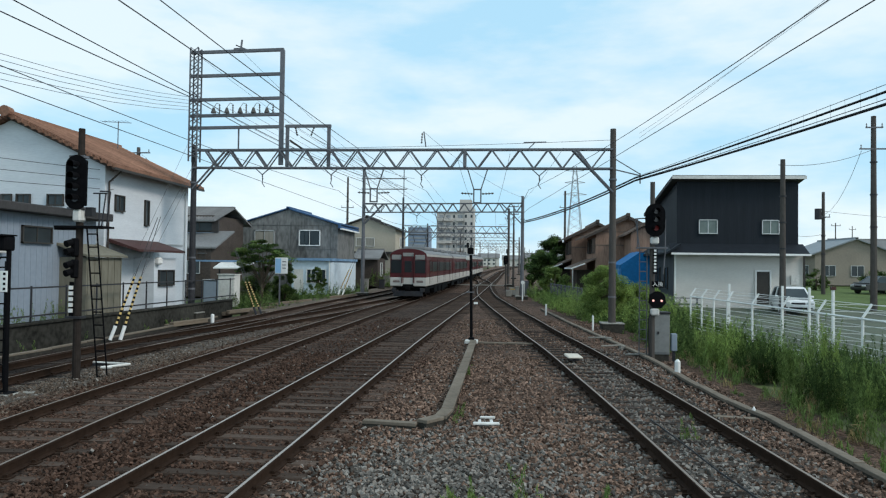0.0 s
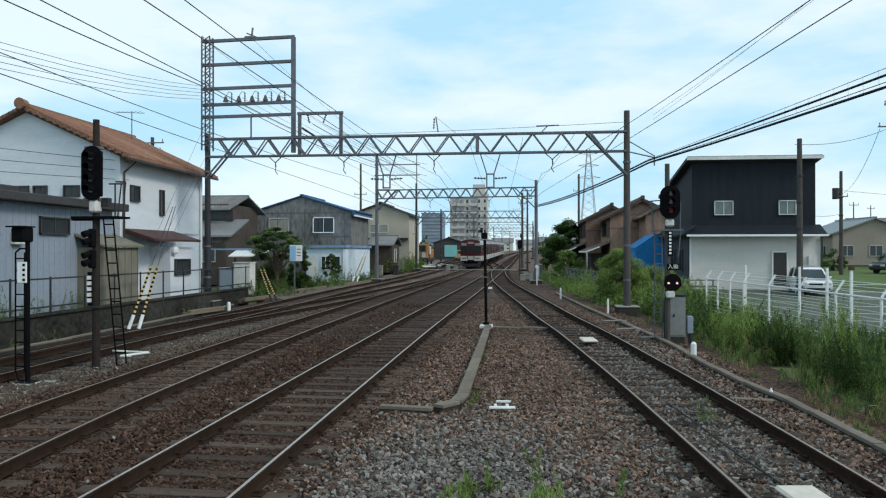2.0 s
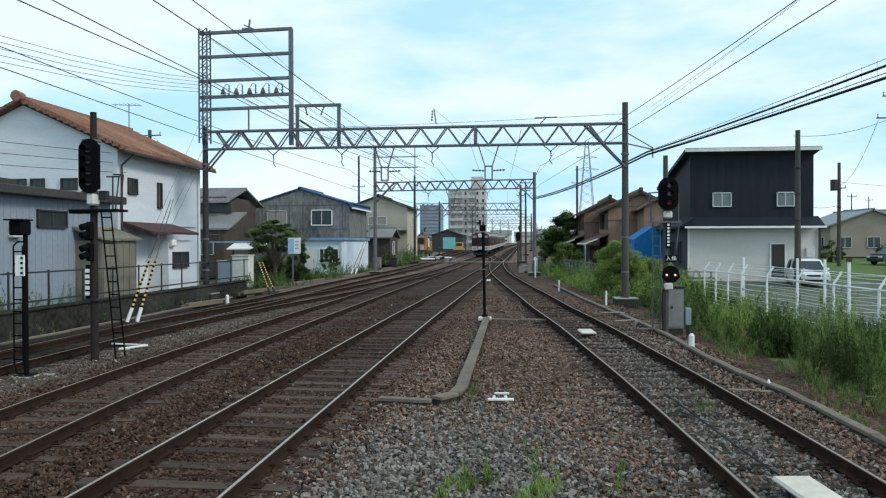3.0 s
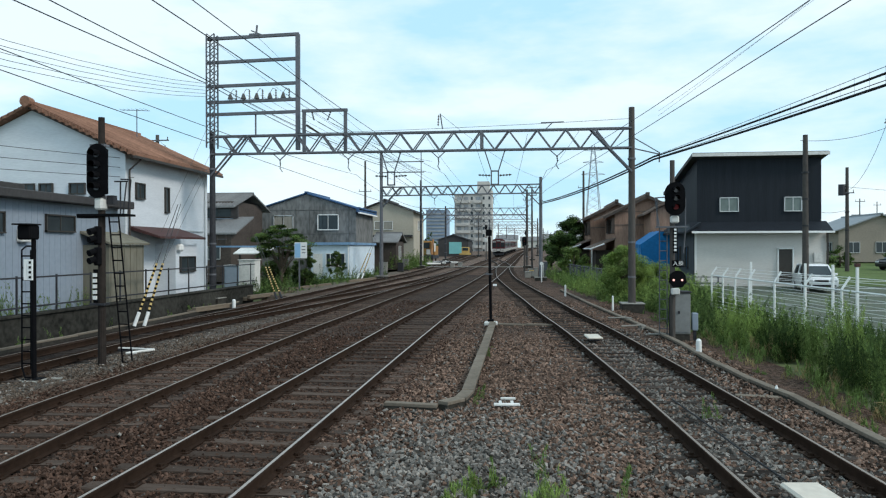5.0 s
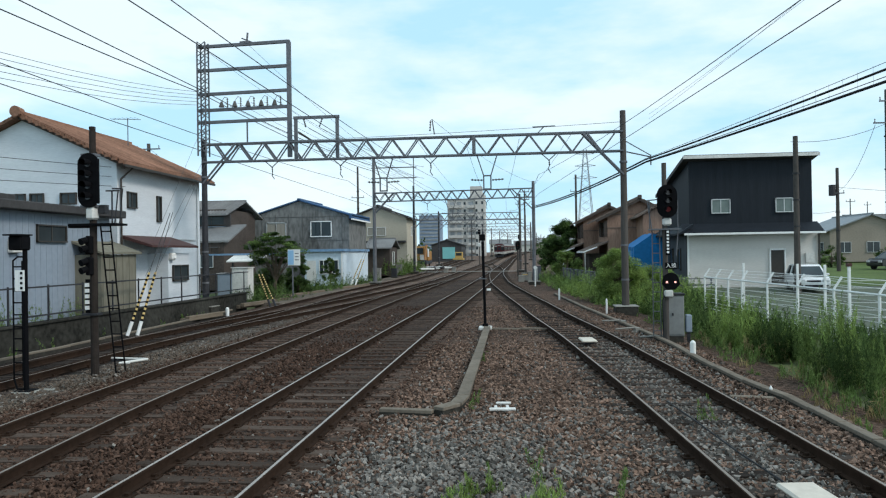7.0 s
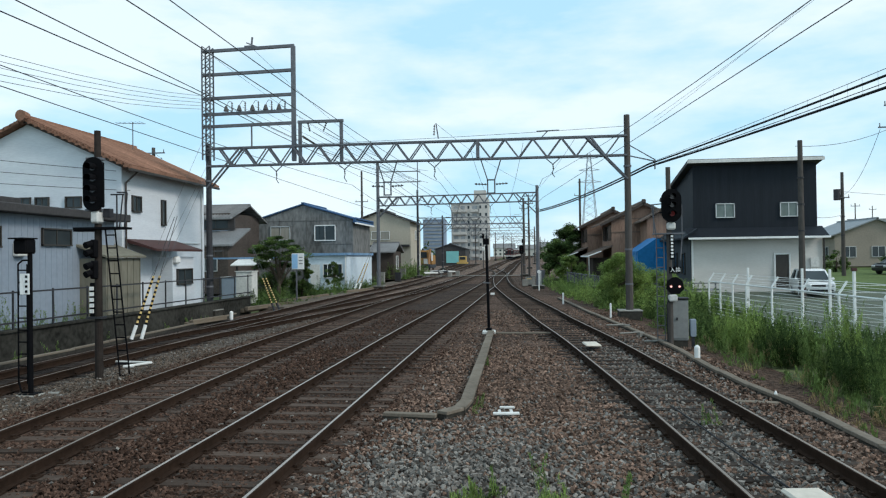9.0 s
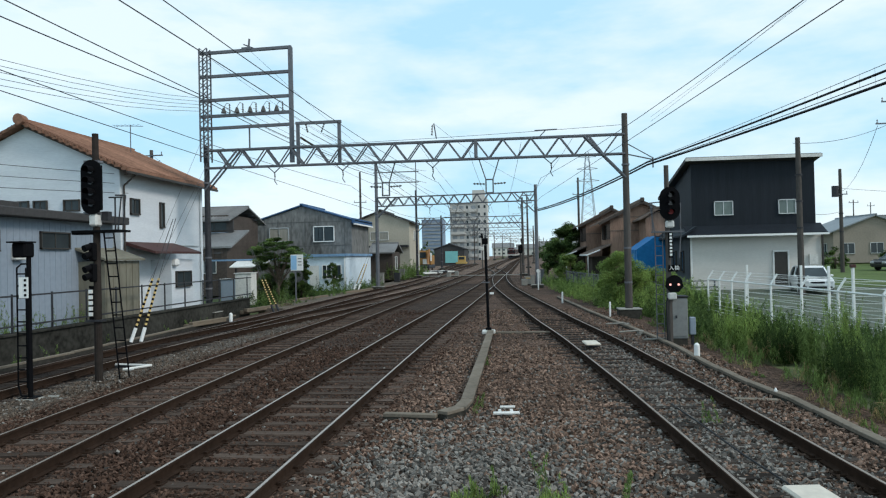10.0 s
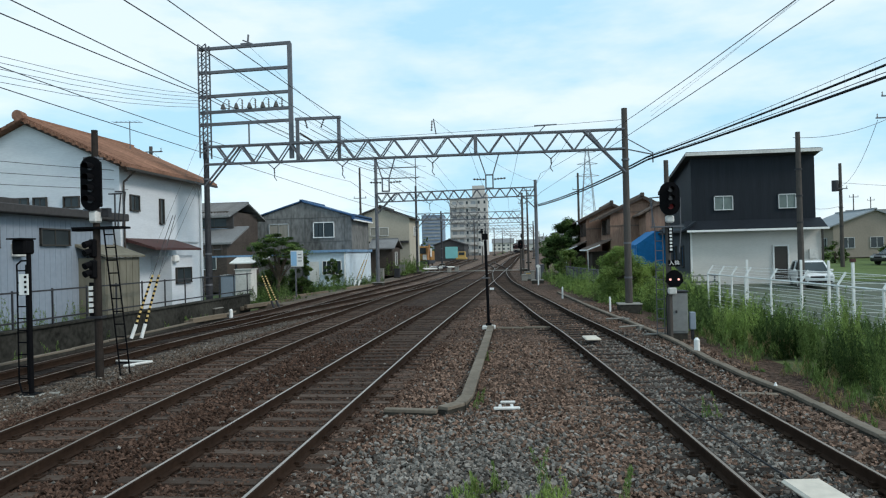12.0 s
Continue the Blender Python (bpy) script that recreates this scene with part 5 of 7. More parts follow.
CABINET = mat("grey_cabinet_paint", (0.21, 0.215, 0.21), 0.7, vary=0.2, grain=7, coarse=0.8, bump=0.05)
c = thing("relay_cabinet", (4.6, 21.9, -0.3), "grey steel relay cabinet beside a signal", "cabinet")
part("body", boxes(((0, 0, 0.85), (0.48, 0.42, 1.2)), bevel=0.02), CABINET, c)
part("lid", boxes(((0, 0, 1.49), (0.54, 0.48, 0.06)), bevel=0.02), STEEL_DARK, c)
part("door", boxes(((0, -0.22, 0.85), (0.4, 0.02, 1.05))), CABINET, c)
part("lock", boxes(((-0.1, -0.24, 0.9), (0.05, 0.03, 0.08))), STEEL_DARK, c)
part("plinth", boxes(((0, 0, 0.12), (0.44, 0.38, 0.3))), CONCRETE_DARK, c)
c = thing("junction_box", (4.98, 21.8, -0.3), "small pale junction box on a leg", "cabinet")
part("box", boxes(((0, 0, 0.62), (0.17, 0.18, 0.52)), bevel=0.02), CLAD_GREY, c)
part("leg", boxes(((0, 0, 0.22), (0.08, 0.08, 0.5))), STEEL_DARK, c)

# black marker post between the tracks
s = thing("marker_post", (-1.2, 24.9, -0.2), "slim black post with a small signal lamp on a white base", "signal")
bm = bmesh.new()
rod(bm, (0, 0, 0.15), (-0.05, 0, 3.1), 0.05, n=10)
part("post", bm, BLACK, s)
part("lamp_case", boxes(((-0.06, 0, 3.24), (0.2, 0.22, 0.22)), bevel=0.02), BLACK, s)
part("side_lamp", boxes(((-0.16, 0, 2.98), (0.12, 0.16, 0.14)), bevel=0.02), WHITE_DIRTY, s)
part("bracket", boxes(((-0.06, 0, 1.8), (0.26, 0.1, 0.04))), GALV, s)
part("white_tag", boxes(((0.14, -0.02, 1.42), (0.14, 0.03, 0.07))), WHITE, s)
part("flange", boxes(((0, 0, 0.18), (0.2, 0.2, 0.1)), bevel=0.02), BLACK, s)
part("base", boxes(((0, 0, 0.06), (0.46, 0.42, 0.16)), bevel=0.03), WHITE_DIRTY, s, "white-painted concrete base")

# far signals at the junction
for x, y, hh in ((-0.1, 76, 3.6), (-7.0, 128, 6.2), (0.1, 150, 5.5)):
    s = thing("railway_signal", (x, y, rise(y) - 0.2), "black signal head on a post at the junction", "signal", "junction signals")
    bm = bmesh.new()
    rod(bm, (0, 0, 0), (0, 0, hh), 0.09, n=8)
    part("post", bm, CONCRETE_POLE, s)
    signal_head(s, (0, -0.12, hh - 0.3), 0.5, 0.95, [(0, 0.24), (0, 0.0), (0, -0.24)], {1: LENS_RED} if hh < 4 else {}, 0.05)
s = thing("lamp_post", (1.25, 56.0, -0.2), "white lever post with a round target beside the points", "signal")
bm = bmesh.new()
rod(bm, (0, 0, 0), (0, 0, 1.5), 0.05)
part("post", bm, WHITE, s)
bm = bmesh.new()
rod(bm, (0, -0.06, 1.5), (0, 0.02, 1.5), 0.14, n=16)
part("target", bm, WHITE, s)
for x, y, hh in ((0.2, 63, 1.2), (0.5, 70, 1.0), (0.6, 66, 1.6), (-9.0, 88, 1.2), (-8.4, 92, 1.0)):
    s = thing("point_machine", (x, y, rise(y) - 0.2), "low grey point machine case beside the rails", "point machine", "point machines")
    part("case", boxes(((0, 0, 0.3), (0.5, 0.8, 0.5)), bevel=0.04), CONCRETE, s)
    part("lid", boxes(((0, 0, 0.58), (0.54, 0.84, 0.06)), bevel=0.02), YELLOW if hh > 1.5 else CONCRETE, s)
    part("rod", boxes(((0.6, 0, 0.1), (1.0, 0.06, 0.06))), STEEL_DARK, s)

# ---- concrete cable ducts ----
def duct(name, pts, w, label, z=-0.1, h=0.2, piece=1.0):
    """Concrete trough with separate lids along a line."""
    d = thing(name, Matrix.Identity(4), label, "cable duct")
    for a, b in zip(pts, pts[1:]):
        a, b = Vector((*a, z)), Vector((*b, z))
        n = max(1, round((b - a).length / piece))
        ang = math.degrees(math.atan2(b.y - a.y, b.x - a.x))
        bm = boxes((((b - a).length / 2, 0, -h / 2 - 0.03), ((b - a).length, w * 0.9, h)))
        bmesh.ops.transform(bm, matrix=Matrix.Translation(a) @ pose(0, 0, 0, 0, 0, ang), verts=bm.verts[:])
        part("trough", bm, CONCRETE_DARK, d)
        ln = (b - a).length / n
        me = mesh_of("lid", boxes(((0, 0, 0), (ln - 0.012, w, 0.06)), bevel=0.008), DUCT_LID)
        for i in range(n):
            o = new("lid", me)
            o.parent = d
            p = a.lerp(b, (i + 0.5) / n)
            o.matrix_basis = pose(p.x, p.y, p.z + random.uniform(-0.006, 0.006), random.uniform(-0.8, 0.8), random.uniform(-0.6, 0.6), ang + random.uniform(-0.5, 0.5))
    return d


DUCT_LID = mat("duct_lid", (0.172, 0.145, 0.116), 0.9, vary=0.25, grain=16, coarse=1.5, bump=0.25, piece=0.12)
duct("cable_duct", [(-1.12, 24.6), (-1.06, 18.0), (-1.03, 12.7), (-1.1, 12.05), (-1.36, 11.66)], 0.22, "grey concrete cable duct with lids between the tracks", z=-0.06)
duct("cable_duct", [(-1.44, 11.64), (-2.35, 11.76)], 0.15, "short concrete cable duct towards the rails", z=-0.1)
duct("cable_duct", [(-0.95, 24.7), (1.0, 24.6)], 0.18, "short concrete duct across the ballast", z=-0.13)
duct("cable_duct", [(4.95, 6.0), (4.75, 10.1), (4.66, 13.1), (4.42, 14.6), (4.25, 17.1), (4.22, 20.2), (4.0, 23.4), (3.55, 28.0), (3.0, 34.0), (2.2, 45.0)], 0.16, "mossy concrete cable duct along the grass verge", z=-0.1, h=0.32)
duct("cable_duct", [(4.5, 13.25), (3.75, 13.35)], 0.16, "short concrete duct towards the rails", z=-0.17)
duct("cable_duct", [(-13.55, 8.0), (-13.5, 18.3), (-13.6, 27.5), (-14.0, 33.5)], 0.13, "brown-stained concrete edge along the siding", z=-0.1, piece=2.0)

# small markers and posts
def white_post(x, y, hgt, r=0.07):
    p = thing("marker_stake", (x, y, -0.28), "short white concrete marker stake beside the duct", "marker", "white marker stakes")
    bm = bmesh.new()
    rod(bm, (0, 0, 0), (0, 0, hgt), r, n=10)
    part("stake", bm, WHITE, p)
    bm = bmesh.new()
    rod(bm, (0, 0, hgt), (0, 0, hgt + 0.05), r, r * 0.4, n=10)
    part("tip", bm, WHITE, p)
white_post(4.3, 18.4, 0.46)
white_post(3.7, 31.0, 0.7, 0.04)
white_post(2.2, 40.0, 0.7, 0.05)
white_post(-13.1, 30.9, 0.45, 0.08)
white_post(4.55, 13.6, 0.22, 0.03)


def board(x, y, w, l, z, ang, label):
    b = thing("track_board", pose(x, y, z, 0, 0, ang), label, "board")
    part("board", boxes(((0, 0, 0), (w, l, 0.06)), bevel=0.025), CREAM, b)
    part("bracket", boxes(((0, 0, -0.06), (w * 0.6, l * 0.7, 0.07))), STEEL_DARK, b)
board(1.9, 20.45, 0.42, 0.8, 0.0, 4, "white weathered transponder board between the rails")
board(2.92, 7.35, 0.42, 1.1, 0.0, 6, "white weathered transponder board between the rails")
m_ = thing("ground_plate", pose(-0.33, 12.2, -0.16, 0, 0, 4), "white painted steel ground marker frame", "marker")
part("bar", boxes(((0, -0.28, 0.05), (0.44, 0.1, 0.04)), bevel=0.01), WHITE_DIRTY, m_)
part("bar", boxes(((0.04, 0.2, 0.05), (0.26, 0.07, 0.04)), bevel=0.01), WHITE_DIRTY, m_)
for x in (-0.1, 0.1):
    part("strut", boxes(((x, -0.08, 0.02), (0.05, 0.4, 0.03))), WHITE_DIRTY, m_)
m_ = thing("rail_lubricator_frame", pose(-9.9, 17.4, -0.16), "white bent pipe frame lying on the ballast", "pipe")
bm = bmesh.new()
for a, b in (((-0.9, 0.25, 0.05), (0.35, 0.05, 0.05)), ((0.35, 0.05, 0.05), (-0.1, -0.5, 0.03)), ((-0.1, -0.5, 0.03), (0.15, -0.45, 0.03))):
    rod(bm, a, b, 0.032)
part("pipe", bm, WHITE_DIRTY, m_)
part("foot", boxes(((-0.5, 0.15, -0.05), (0.3, 0.2, 0.2))), STEEL_DARK, m_)
for x, y, z in ((3.4, 23.8, -0.05), (3.9, 22.0, -0.1), (3.3, 26.5, -0.05)):
    p = thing("cable_pipe", pose(x, y, z, 0, 0, random.uniform(-20, 20)), "pale cable pipe on the ballast shoulder", "pipe", "cable pipes")
    bm = bmesh.new()
    rod(bm, (-0.3, 0, 0), (0.4, 0.05, 0.02), 0.028)
    part("pipe", bm, CONCRETE, p)
    part("foot", boxes(((0.45, 0.05, -0.04), (0.16, 0.2, 0.12))), CONCRETE, p)

# striped stay guards
def stay_guard(foot, top, w, label, dark=None):
    foot, top = Vector(foot), Vector(top)
    g = thing("stay_guard", Matrix.Identity(4), label, "stay guard", "striped stay guards")
    for s in (0, 1):
        a, b = foot + Vector((w * s, 0.12 * s, 0)), top + Vector((w * 0.55 * s, 0.12 * s, 0))
        n = 22
        for i in range(n):
            p, q = a.lerp(b, 0.22 + 0.78 * i / n), a.lerp(b, 0.22 + 0.78 * (i + 1) / n)
            bm = bmesh.new()
            rod(bm, p, q, 0.04, n=8)
            part("stripe", bm, GUARD_PALE if i % 2 else BLACK, g)
        bm = bmesh.new()
        rod(bm, a, a.lerp(b, 0.22), 0.06, n=8)
        part("sleeve", bm, dark or WHITE, g, "dark foot sleeve" if dark else "white foot sleeve")
        bm = bmesh.new()
        rod(bm, b, b + (b - a).normalized() * 2.2, 0.012, n=5)
        part("stay_wire", bm, WIRE, g)
GUARD_PALE = mat("guard_yellow", (0.64, 0.46, 0.19), 0.6, vary=0.15, bump=0)
stay_guard((-13.08, 22.6, -0.1), (-12.6, 23.2, 2.0), 0.29, "yellow and black striped stay guards with white sleeves")
stay_guard((-12.9, 36.0, -0.2), (-13.9, 37.0, 1.5), 0.25, "weathered yellow and black stay guards beside the mast", STEEL_DARK)
stay_guard((-13.9, 58.0, 0.0), (-13.2, 59.0, 2.1), 0.35, "yellow striped stay guards beside the workshop")

# ---- poles and pylon ----
def utility_pole(x, y, z0, top, label, arms=(), gear=False, r=0.17):
    p = thing("utility_pole", (x, y, z0), label, "utility pole", "utility poles")
    bm = bmesh.new()
    rod(bm, (0, 0, 0), (0, 0, top - z0), r, r * 0.7, n=12)
    part("pole", bm, CONCRETE_POLE, p)
    for k in range(3):
        bm = bmesh.new()
        zz = (top - z0) * (0.45 + 0.16 * k)
        rod(bm, (0, 0, zz), (0, 0, zz + 0.08), r * 1.02, n=12)
        part("band", bm, STEEL_DARK, p)
    for z, w in arms:
        part("crossarm", boxes(((0, -0.1, z - z0), (w, 0.08, 0.08))), GALV, p)
        for k in (-0.45, 0.0, 0.45):
            bm = bmesh.new()
            insulator(bm, (k * w, -0.1, z - z0 + 0.04), (k * w, -0.1, z - z0 + 0.26), 0.05, 2)
            part("insulator", bm, PORCELAIN, p)
    if gear:
        bm = bmesh.new()
        rod(bm, (-0.42, 0, top - z0 - 2.3), (-0.42, 0, top - z0 - 1.4), 0.26, n=12)
        part("transformer", bm, STEEL_DARK, p)
utility_pole(15.05, 40.5, -0.4, 8.6, "dark brown bare pole in front of a house", r=0.18)
utility_pole(26.3, 62.0, -0.4, 9.1, "concrete utility pole with a transformer", ((7.0, 1.0),), True)
utility_pole(22.0, 45.0, -0.4, 11.9, "tall concrete utility pole with crossarms", ((9.9, 1.7), (11.2, 1.0)), r=0.2)
utility_pole(7.2, 90.0, 0.1, 12.1, "slim concrete pole beyond the brown houses", ((10.0, 1.4),))
utility_pole(-19.8, 87.0, 0.1, 13.4, "slim concrete pole between two houses", ((9.6, 1.6),))
utility_pole(-26.0, 48.0, -0.4, 10.6, "utility pole behind the white house", ((10.2, 1.8), (9.6, 1.4)), True)
utility_pole(44.0, 100.0, 0.0, 9.0, "thin utility pole among far houses", ((8.6, 1.2),), r=0.09)
utility_pole(60.0, 130.0, 0.0, 10.4, "thin utility pole among far houses", ((9.8, 1.2),), r=0.1)
utility_pole(0.2, 88.0, 0.2, 9.2, "concrete pole at the junction", ((8.4, 1.0),), r=0.11)
utility_pole(0.7, 76.0, 0.1, 9.0, "concrete pole at the junction", ((8.9, 1.0), (8.1, 1.0)), r=0.11)
# pylon steel with aerial haze mixed into its base colour
GALV_HAZED = mat("hazed_galvanised_steel", (0.36, 0.39, 0.42), 0.7, 0.2, vary=0.1, bump=0)
p = thing("pylon", Matrix.Identity(4), "tall lattice power pylon in the distance", "pylon")
def pylon_half(z):
    return 3.6 * (1 - (z - 2) / 50) + 0.4
bm = bmesh.new()
for sx in (-1, 1):
    for sy in (-1, 1):
        bar(bm, (28 + sx * 4.0, 300 + sy * 4.0, 1), (28 + sx * 0.5, 300 + sy * 0.5, 45), 0.22, 0.22)
part("leg_frame", bm, GALV_HAZED, p)
bm = bmesh.new()
z = 2.0
while z < 43:
    a, b = pylon_half(z), pylon_half(z + 3.2)
    for sy in (-1, 1):
        bar(bm, (28 - a, 300 + sy * a, z), (28 + b, 300 + sy * b, z + 3.2), 0.1, 0.1)
        bar(bm, (28 + a, 300 + sy * a, z), (28 - b, 300 + sy * b, z + 3.2), 0.1, 0.1)
    z += 3.2
part("bracing", bm, GALV_HAZED, p, kind="stuff")
for z, w in ((43, 3.6), (38, 4.2), (33, 4.8)):
    bm = bmesh.new()
    for s_ in (-1, 1):
        bar(bm, (28, 300, z + 0.9), (28 + s_ * w, 300, z), 0.2, 0.2)
        bar(bm, (28, 300, z - 0.3), (28 + s_ * w, 300, z), 0.2, 0.2)
    part("arm", bm, GALV_HAZED, p)

# ---- wires ----
def tube(bm, pts, r, n=4):
    rings = []
    for i, q in enumerate(pts):
        d = (pts[min(i + 1, len(pts) - 1)] - pts[max(i - 1, 0)]).normalized()
        a = d.cross(Vector((0, 0, 1))).normalized()
        b = d.cross(a)
        rings.append([bm.verts.new(q + a * r * math.cos(2 * math.pi * k / n) + b * r * math.sin(2 * math.pi * k / n)) for k in range(n)])
    for p_, q in zip(rings, rings[1:]):
        for k in range(n):
            bm.faces.new((p_[k], p_[(k + 1) % n], q[(k + 1) % n], q[k]))


def span(a, b, sag, n=14):
    a, b = Vector(a), Vector(b)
    return [a.lerp(b, i / n) - Vector((0, 0, 4 * sag * (i / n) * (1 - i / n))) for i in range(n + 1)]


def wire(name, spans, r, label, material=None, category="wire", group=""):
    bm = bmesh.new()
    for a, b, sag in spans:
        tube(bm, span(a, b, sag), r)
    return solid(name, bm, material or WIRE, label, category, group)


SUPPORTS = [-14.0, 32.4, 59.2, 88, 125, 165, 205, 245, 290, 340]


def catenary(line, near_shift, z_contact, label, until=340):
    """Contact wire, messenger wire and droppers over one track."""
    t = thing("catenary", Matrix.Identity(4), label, "overhead wire", "catenaries")
    for y0, y1 in zip(SUPPORTS, SUPPORTS[1:]):
        if y1 > until:
            break
        cb, mb = bmesh.new(), bmesh.new()
        r = 0.008 if y0 < 20 else 0.011 if y0 < 100 else 0.02
        p, q = Vector((line(y0) + near_shift, y0, rise(y0) + z_contact)), Vector((line(y1) + near_shift, y1, rise(y1) + z_contact))
        tube(cb, span(p, q, 0.03), r)
        up = Vector((0, 0, 0.85))
        tube(mb, span(p + up, q + up, 0.58), r)
        part("contact_wire", cb, WIRE, t)
        part("messenger_wire", mb, WIRE, t)
        if y0 < 100:
            n = 5
            for i in range(1, n):
                u = i / n
                c = p.lerp(q, u) - Vector((0, 0, 0.12 * u * (1 - u)))
                top = c.z + 0.85 - 4 * 0.55 * u * (1 - u)
                db = bmesh.new()
                for s in (-0.02, 0.02):
                    tube(db, [c + Vector((0, s, 0)), Vector((c.x, c.y + s, top))], 0.009, 3)
                part("dropper", db, WIRE, t)
catenary(lambda y: -6.6 if y < 0 else LINE_A(y), -0.4, 5.08, "contact and messenger wires over the outer main track")
catenary(LINE_B, -0.17, 5.08, "contact and messenger wires over the main track")
WIRE_C = curve_through([(-14.0, 5.65), (32.4, 0.95), (59.2, -0.6), (92, -2.6)])
catenary(WIRE_C, 0.0, 5.15, "contact and messenger wires over the converging track", 95)
wire("feeder_cable", [((-15.4, -14, 10.5), (-15.4, 33.1, 10.55), 0.6), ((-15.4, 33.1, 10.55), (-12.2, 60, 9.6), 0.35), ((-12.2, 60, 9.6), (-11.6, 92, 9.0), 0.4)], 0.022, "thick black feeder cable on the tall frame", CABLE)
wire("feeder_cable", [((-15.0, -14, 10.5), (-15.0, 33.1, 10.5), 0.12), ((-15.0, 33.1, 10.5), (-11.9, 60, 10.0), 0.35), ((-11.9, 60, 10.0), (-11.4, 92, 9.3), 0.4)], 0.022, "thick black feeder cable on the tall frame", CABLE)
for i in range(5):
    wire("line_wire", [((-15.4, -14, 10.5 - 0.2 * i), (-15.4, 33.2, 10.55 - 0.16 * i), 2.2 + 0.03 * i), ((-14.0 + 0.66 * i, 33.0, 9.9), (-10.0 + 0.4 * i, 60, 9.0), 0.3)], 0.009, "thin wire strung to the tall frame", group="thin line wires")
wire("line_wire", [((-9.75, 32.7, 8.5), (-7.9, 60, 8.9), 0.3), ((-9.2, 32.7, 8.5), (-7.9, 60, 9.9), 0.3)], 0.013, "wire between two gantries", group="gantry wires")
wire("line_wire", [((-15.2, 33.2, 12.7), (-11.8, 60, 10.4), 0.35), ((-12.8, 33.0, 12.7), (-10.5, 60, 10.0), 0.35)], 0.01, "wire between two gantries", group="gantry wires")
wire("line_wire", [((-15.1, 33.1, 8.0), (4.5, 31.8, 8.15), 0.1), ((-3.8, 32.3, 8.6), (1.25, 58.5, 8.2), 0.4)], 0.009, "thin earth wire along the gantry", group="gantry wires")
wire("line_wire", [((5.7, 31.6, 8.4), (11.5, 8.0, 11.6), 0.2), ((5.7, 31.6, 8.2), (10.2, 8.0, 11.0), 0.2)], 0.006, "thin wire rising over the verge", group="thin line wires")
for i in range(6):
    wire("line_wire", [((-9.5 + 2.4 * i, 32.4, 7.4 + 0.25 * (i % 3)), (-8.0 + 1.75 * i, 59.0, 7.2 + 0.3 * (i % 2)), 0.25), ((-8.0 + 1.75 * i, 59.0, 7.2 + 0.3 * (i % 2)), (-7.0 + 1.4 * i, 92, 7.3), 0.3)], 0.009, "thin wire between two gantries", group="gantry wires")
# cable bundle on the verge side
BUNDLE = [((5.5, 31.6, 6.32), (13.2, 0.0, 7.1), 0.2), ((5.5, 31.6, 6.32), (1.42, 58.4, 6.15), 0.22)]
cbund = thing("cable_bundle", Matrix.Identity(4), "thick black cable bundle hung from a carrier wire", "cable")
for dx, dz, r, up in ((0, 0, 0.038, 0.0), (0.05, 0.05, 0.011, 0.2), (-0.03, 0.1, 0.032, 0.42), (0.02, 0.16, 0.008, 0.72)):
    bm = bmesh.new()
    for a, b, sag in BUNDLE:
        tube(bm, span(Vector(a) + Vector((dx, 0, dz)), Vector(b) + Vector((dx, 0, dz + (up if b[1] < 1 else 0.0))), sag), r, 6)
    part("cable", bm, CABLE, cbund)
bm = bmesh.new()
for a, b, sag in BUNDLE[:1]:
    n = 60
    pts = span(a, b, sag, n)
    for i, q in enumerate(pts[1:-1]):
        rod(bm, q, q + Vector((0, 0.02, 0.18 + 0.75 * (i + 1) / n)), 0.003, n=4)
part("cable_hangers", bm, GALV, cbund, kind="stuff")
wire("line_wire", [((22.0, 45, 9.9), (14.8, 40.5, 8.3), 0.35), ((21.3, 45, 9.8), (26.3, 62, 7.2), 0.8), ((26.3, 62, 7.5), (60, 80, 8.0), 0.5), ((26.3, 62, 5.6), (18.2, 50, 5.2), 0.3), ((22.0, 45, 9.9), (40, 40, 10.0), 0.3)], 0.014, "sagging wire between utility poles", group="street wires")
wire("line_wire", [((-26, 48, 10.3), (-15.2, 33.3, 6.2), 0.2), ((-16.9, 29.2, 6.4), (-30, 10, 7.5), 0.3), ((-16.9, 29.2, 6.0), (-30, 10, 6.9), 0.3), ((-16.9, 29.2, 5.6), (-30, 10, 6.3), 0.3)], 0.012, "service wire to the white house", group="street wires")
wire("stay_wire", [((-15.1, 33.2, 7.4), (-12.3, 22.4, 1.9), 0.0), ((-15.0, 33.2, 7.2), (-12.05, 22.5, 1.9), 0.0), ((-15.0, 33.1, 9.2), (-16.2, 30.2, 3.2), 0.0)], 0.008, "thin taut stay wire from the mast", group="stay wires")
# ---- verge, car park and fence ----
def slope(name, x0, x1, rows, material, label, category):
    """A gently rising sheet of ground."""
    bm = bmesh.new()
    vs = [[bm.verts.new((x, y, z)) for x in (x0, x1)] for y, z in rows]
    for a, b in zip(vs, vs[1:]):
        bm.faces.new((a[0], a[1], b[1], b[0]))
    return solid(name, bm, material, label, category, kind="structure")


slope("car_park", 9.9, 60.0, [(6, -0.42), (22, -0.4), (34, -0.1), (45.5, 0.15)], ASPHALT, "grey asphalt car park behind the white fence", "car park")
slope("grass_field", 18.6, 95.0, [(45.5, 0.16), (64, 0.6), (80, 0.8), (100, 0.9)], GRASS_FAR, "mown green grass beyond the car park", "grass")

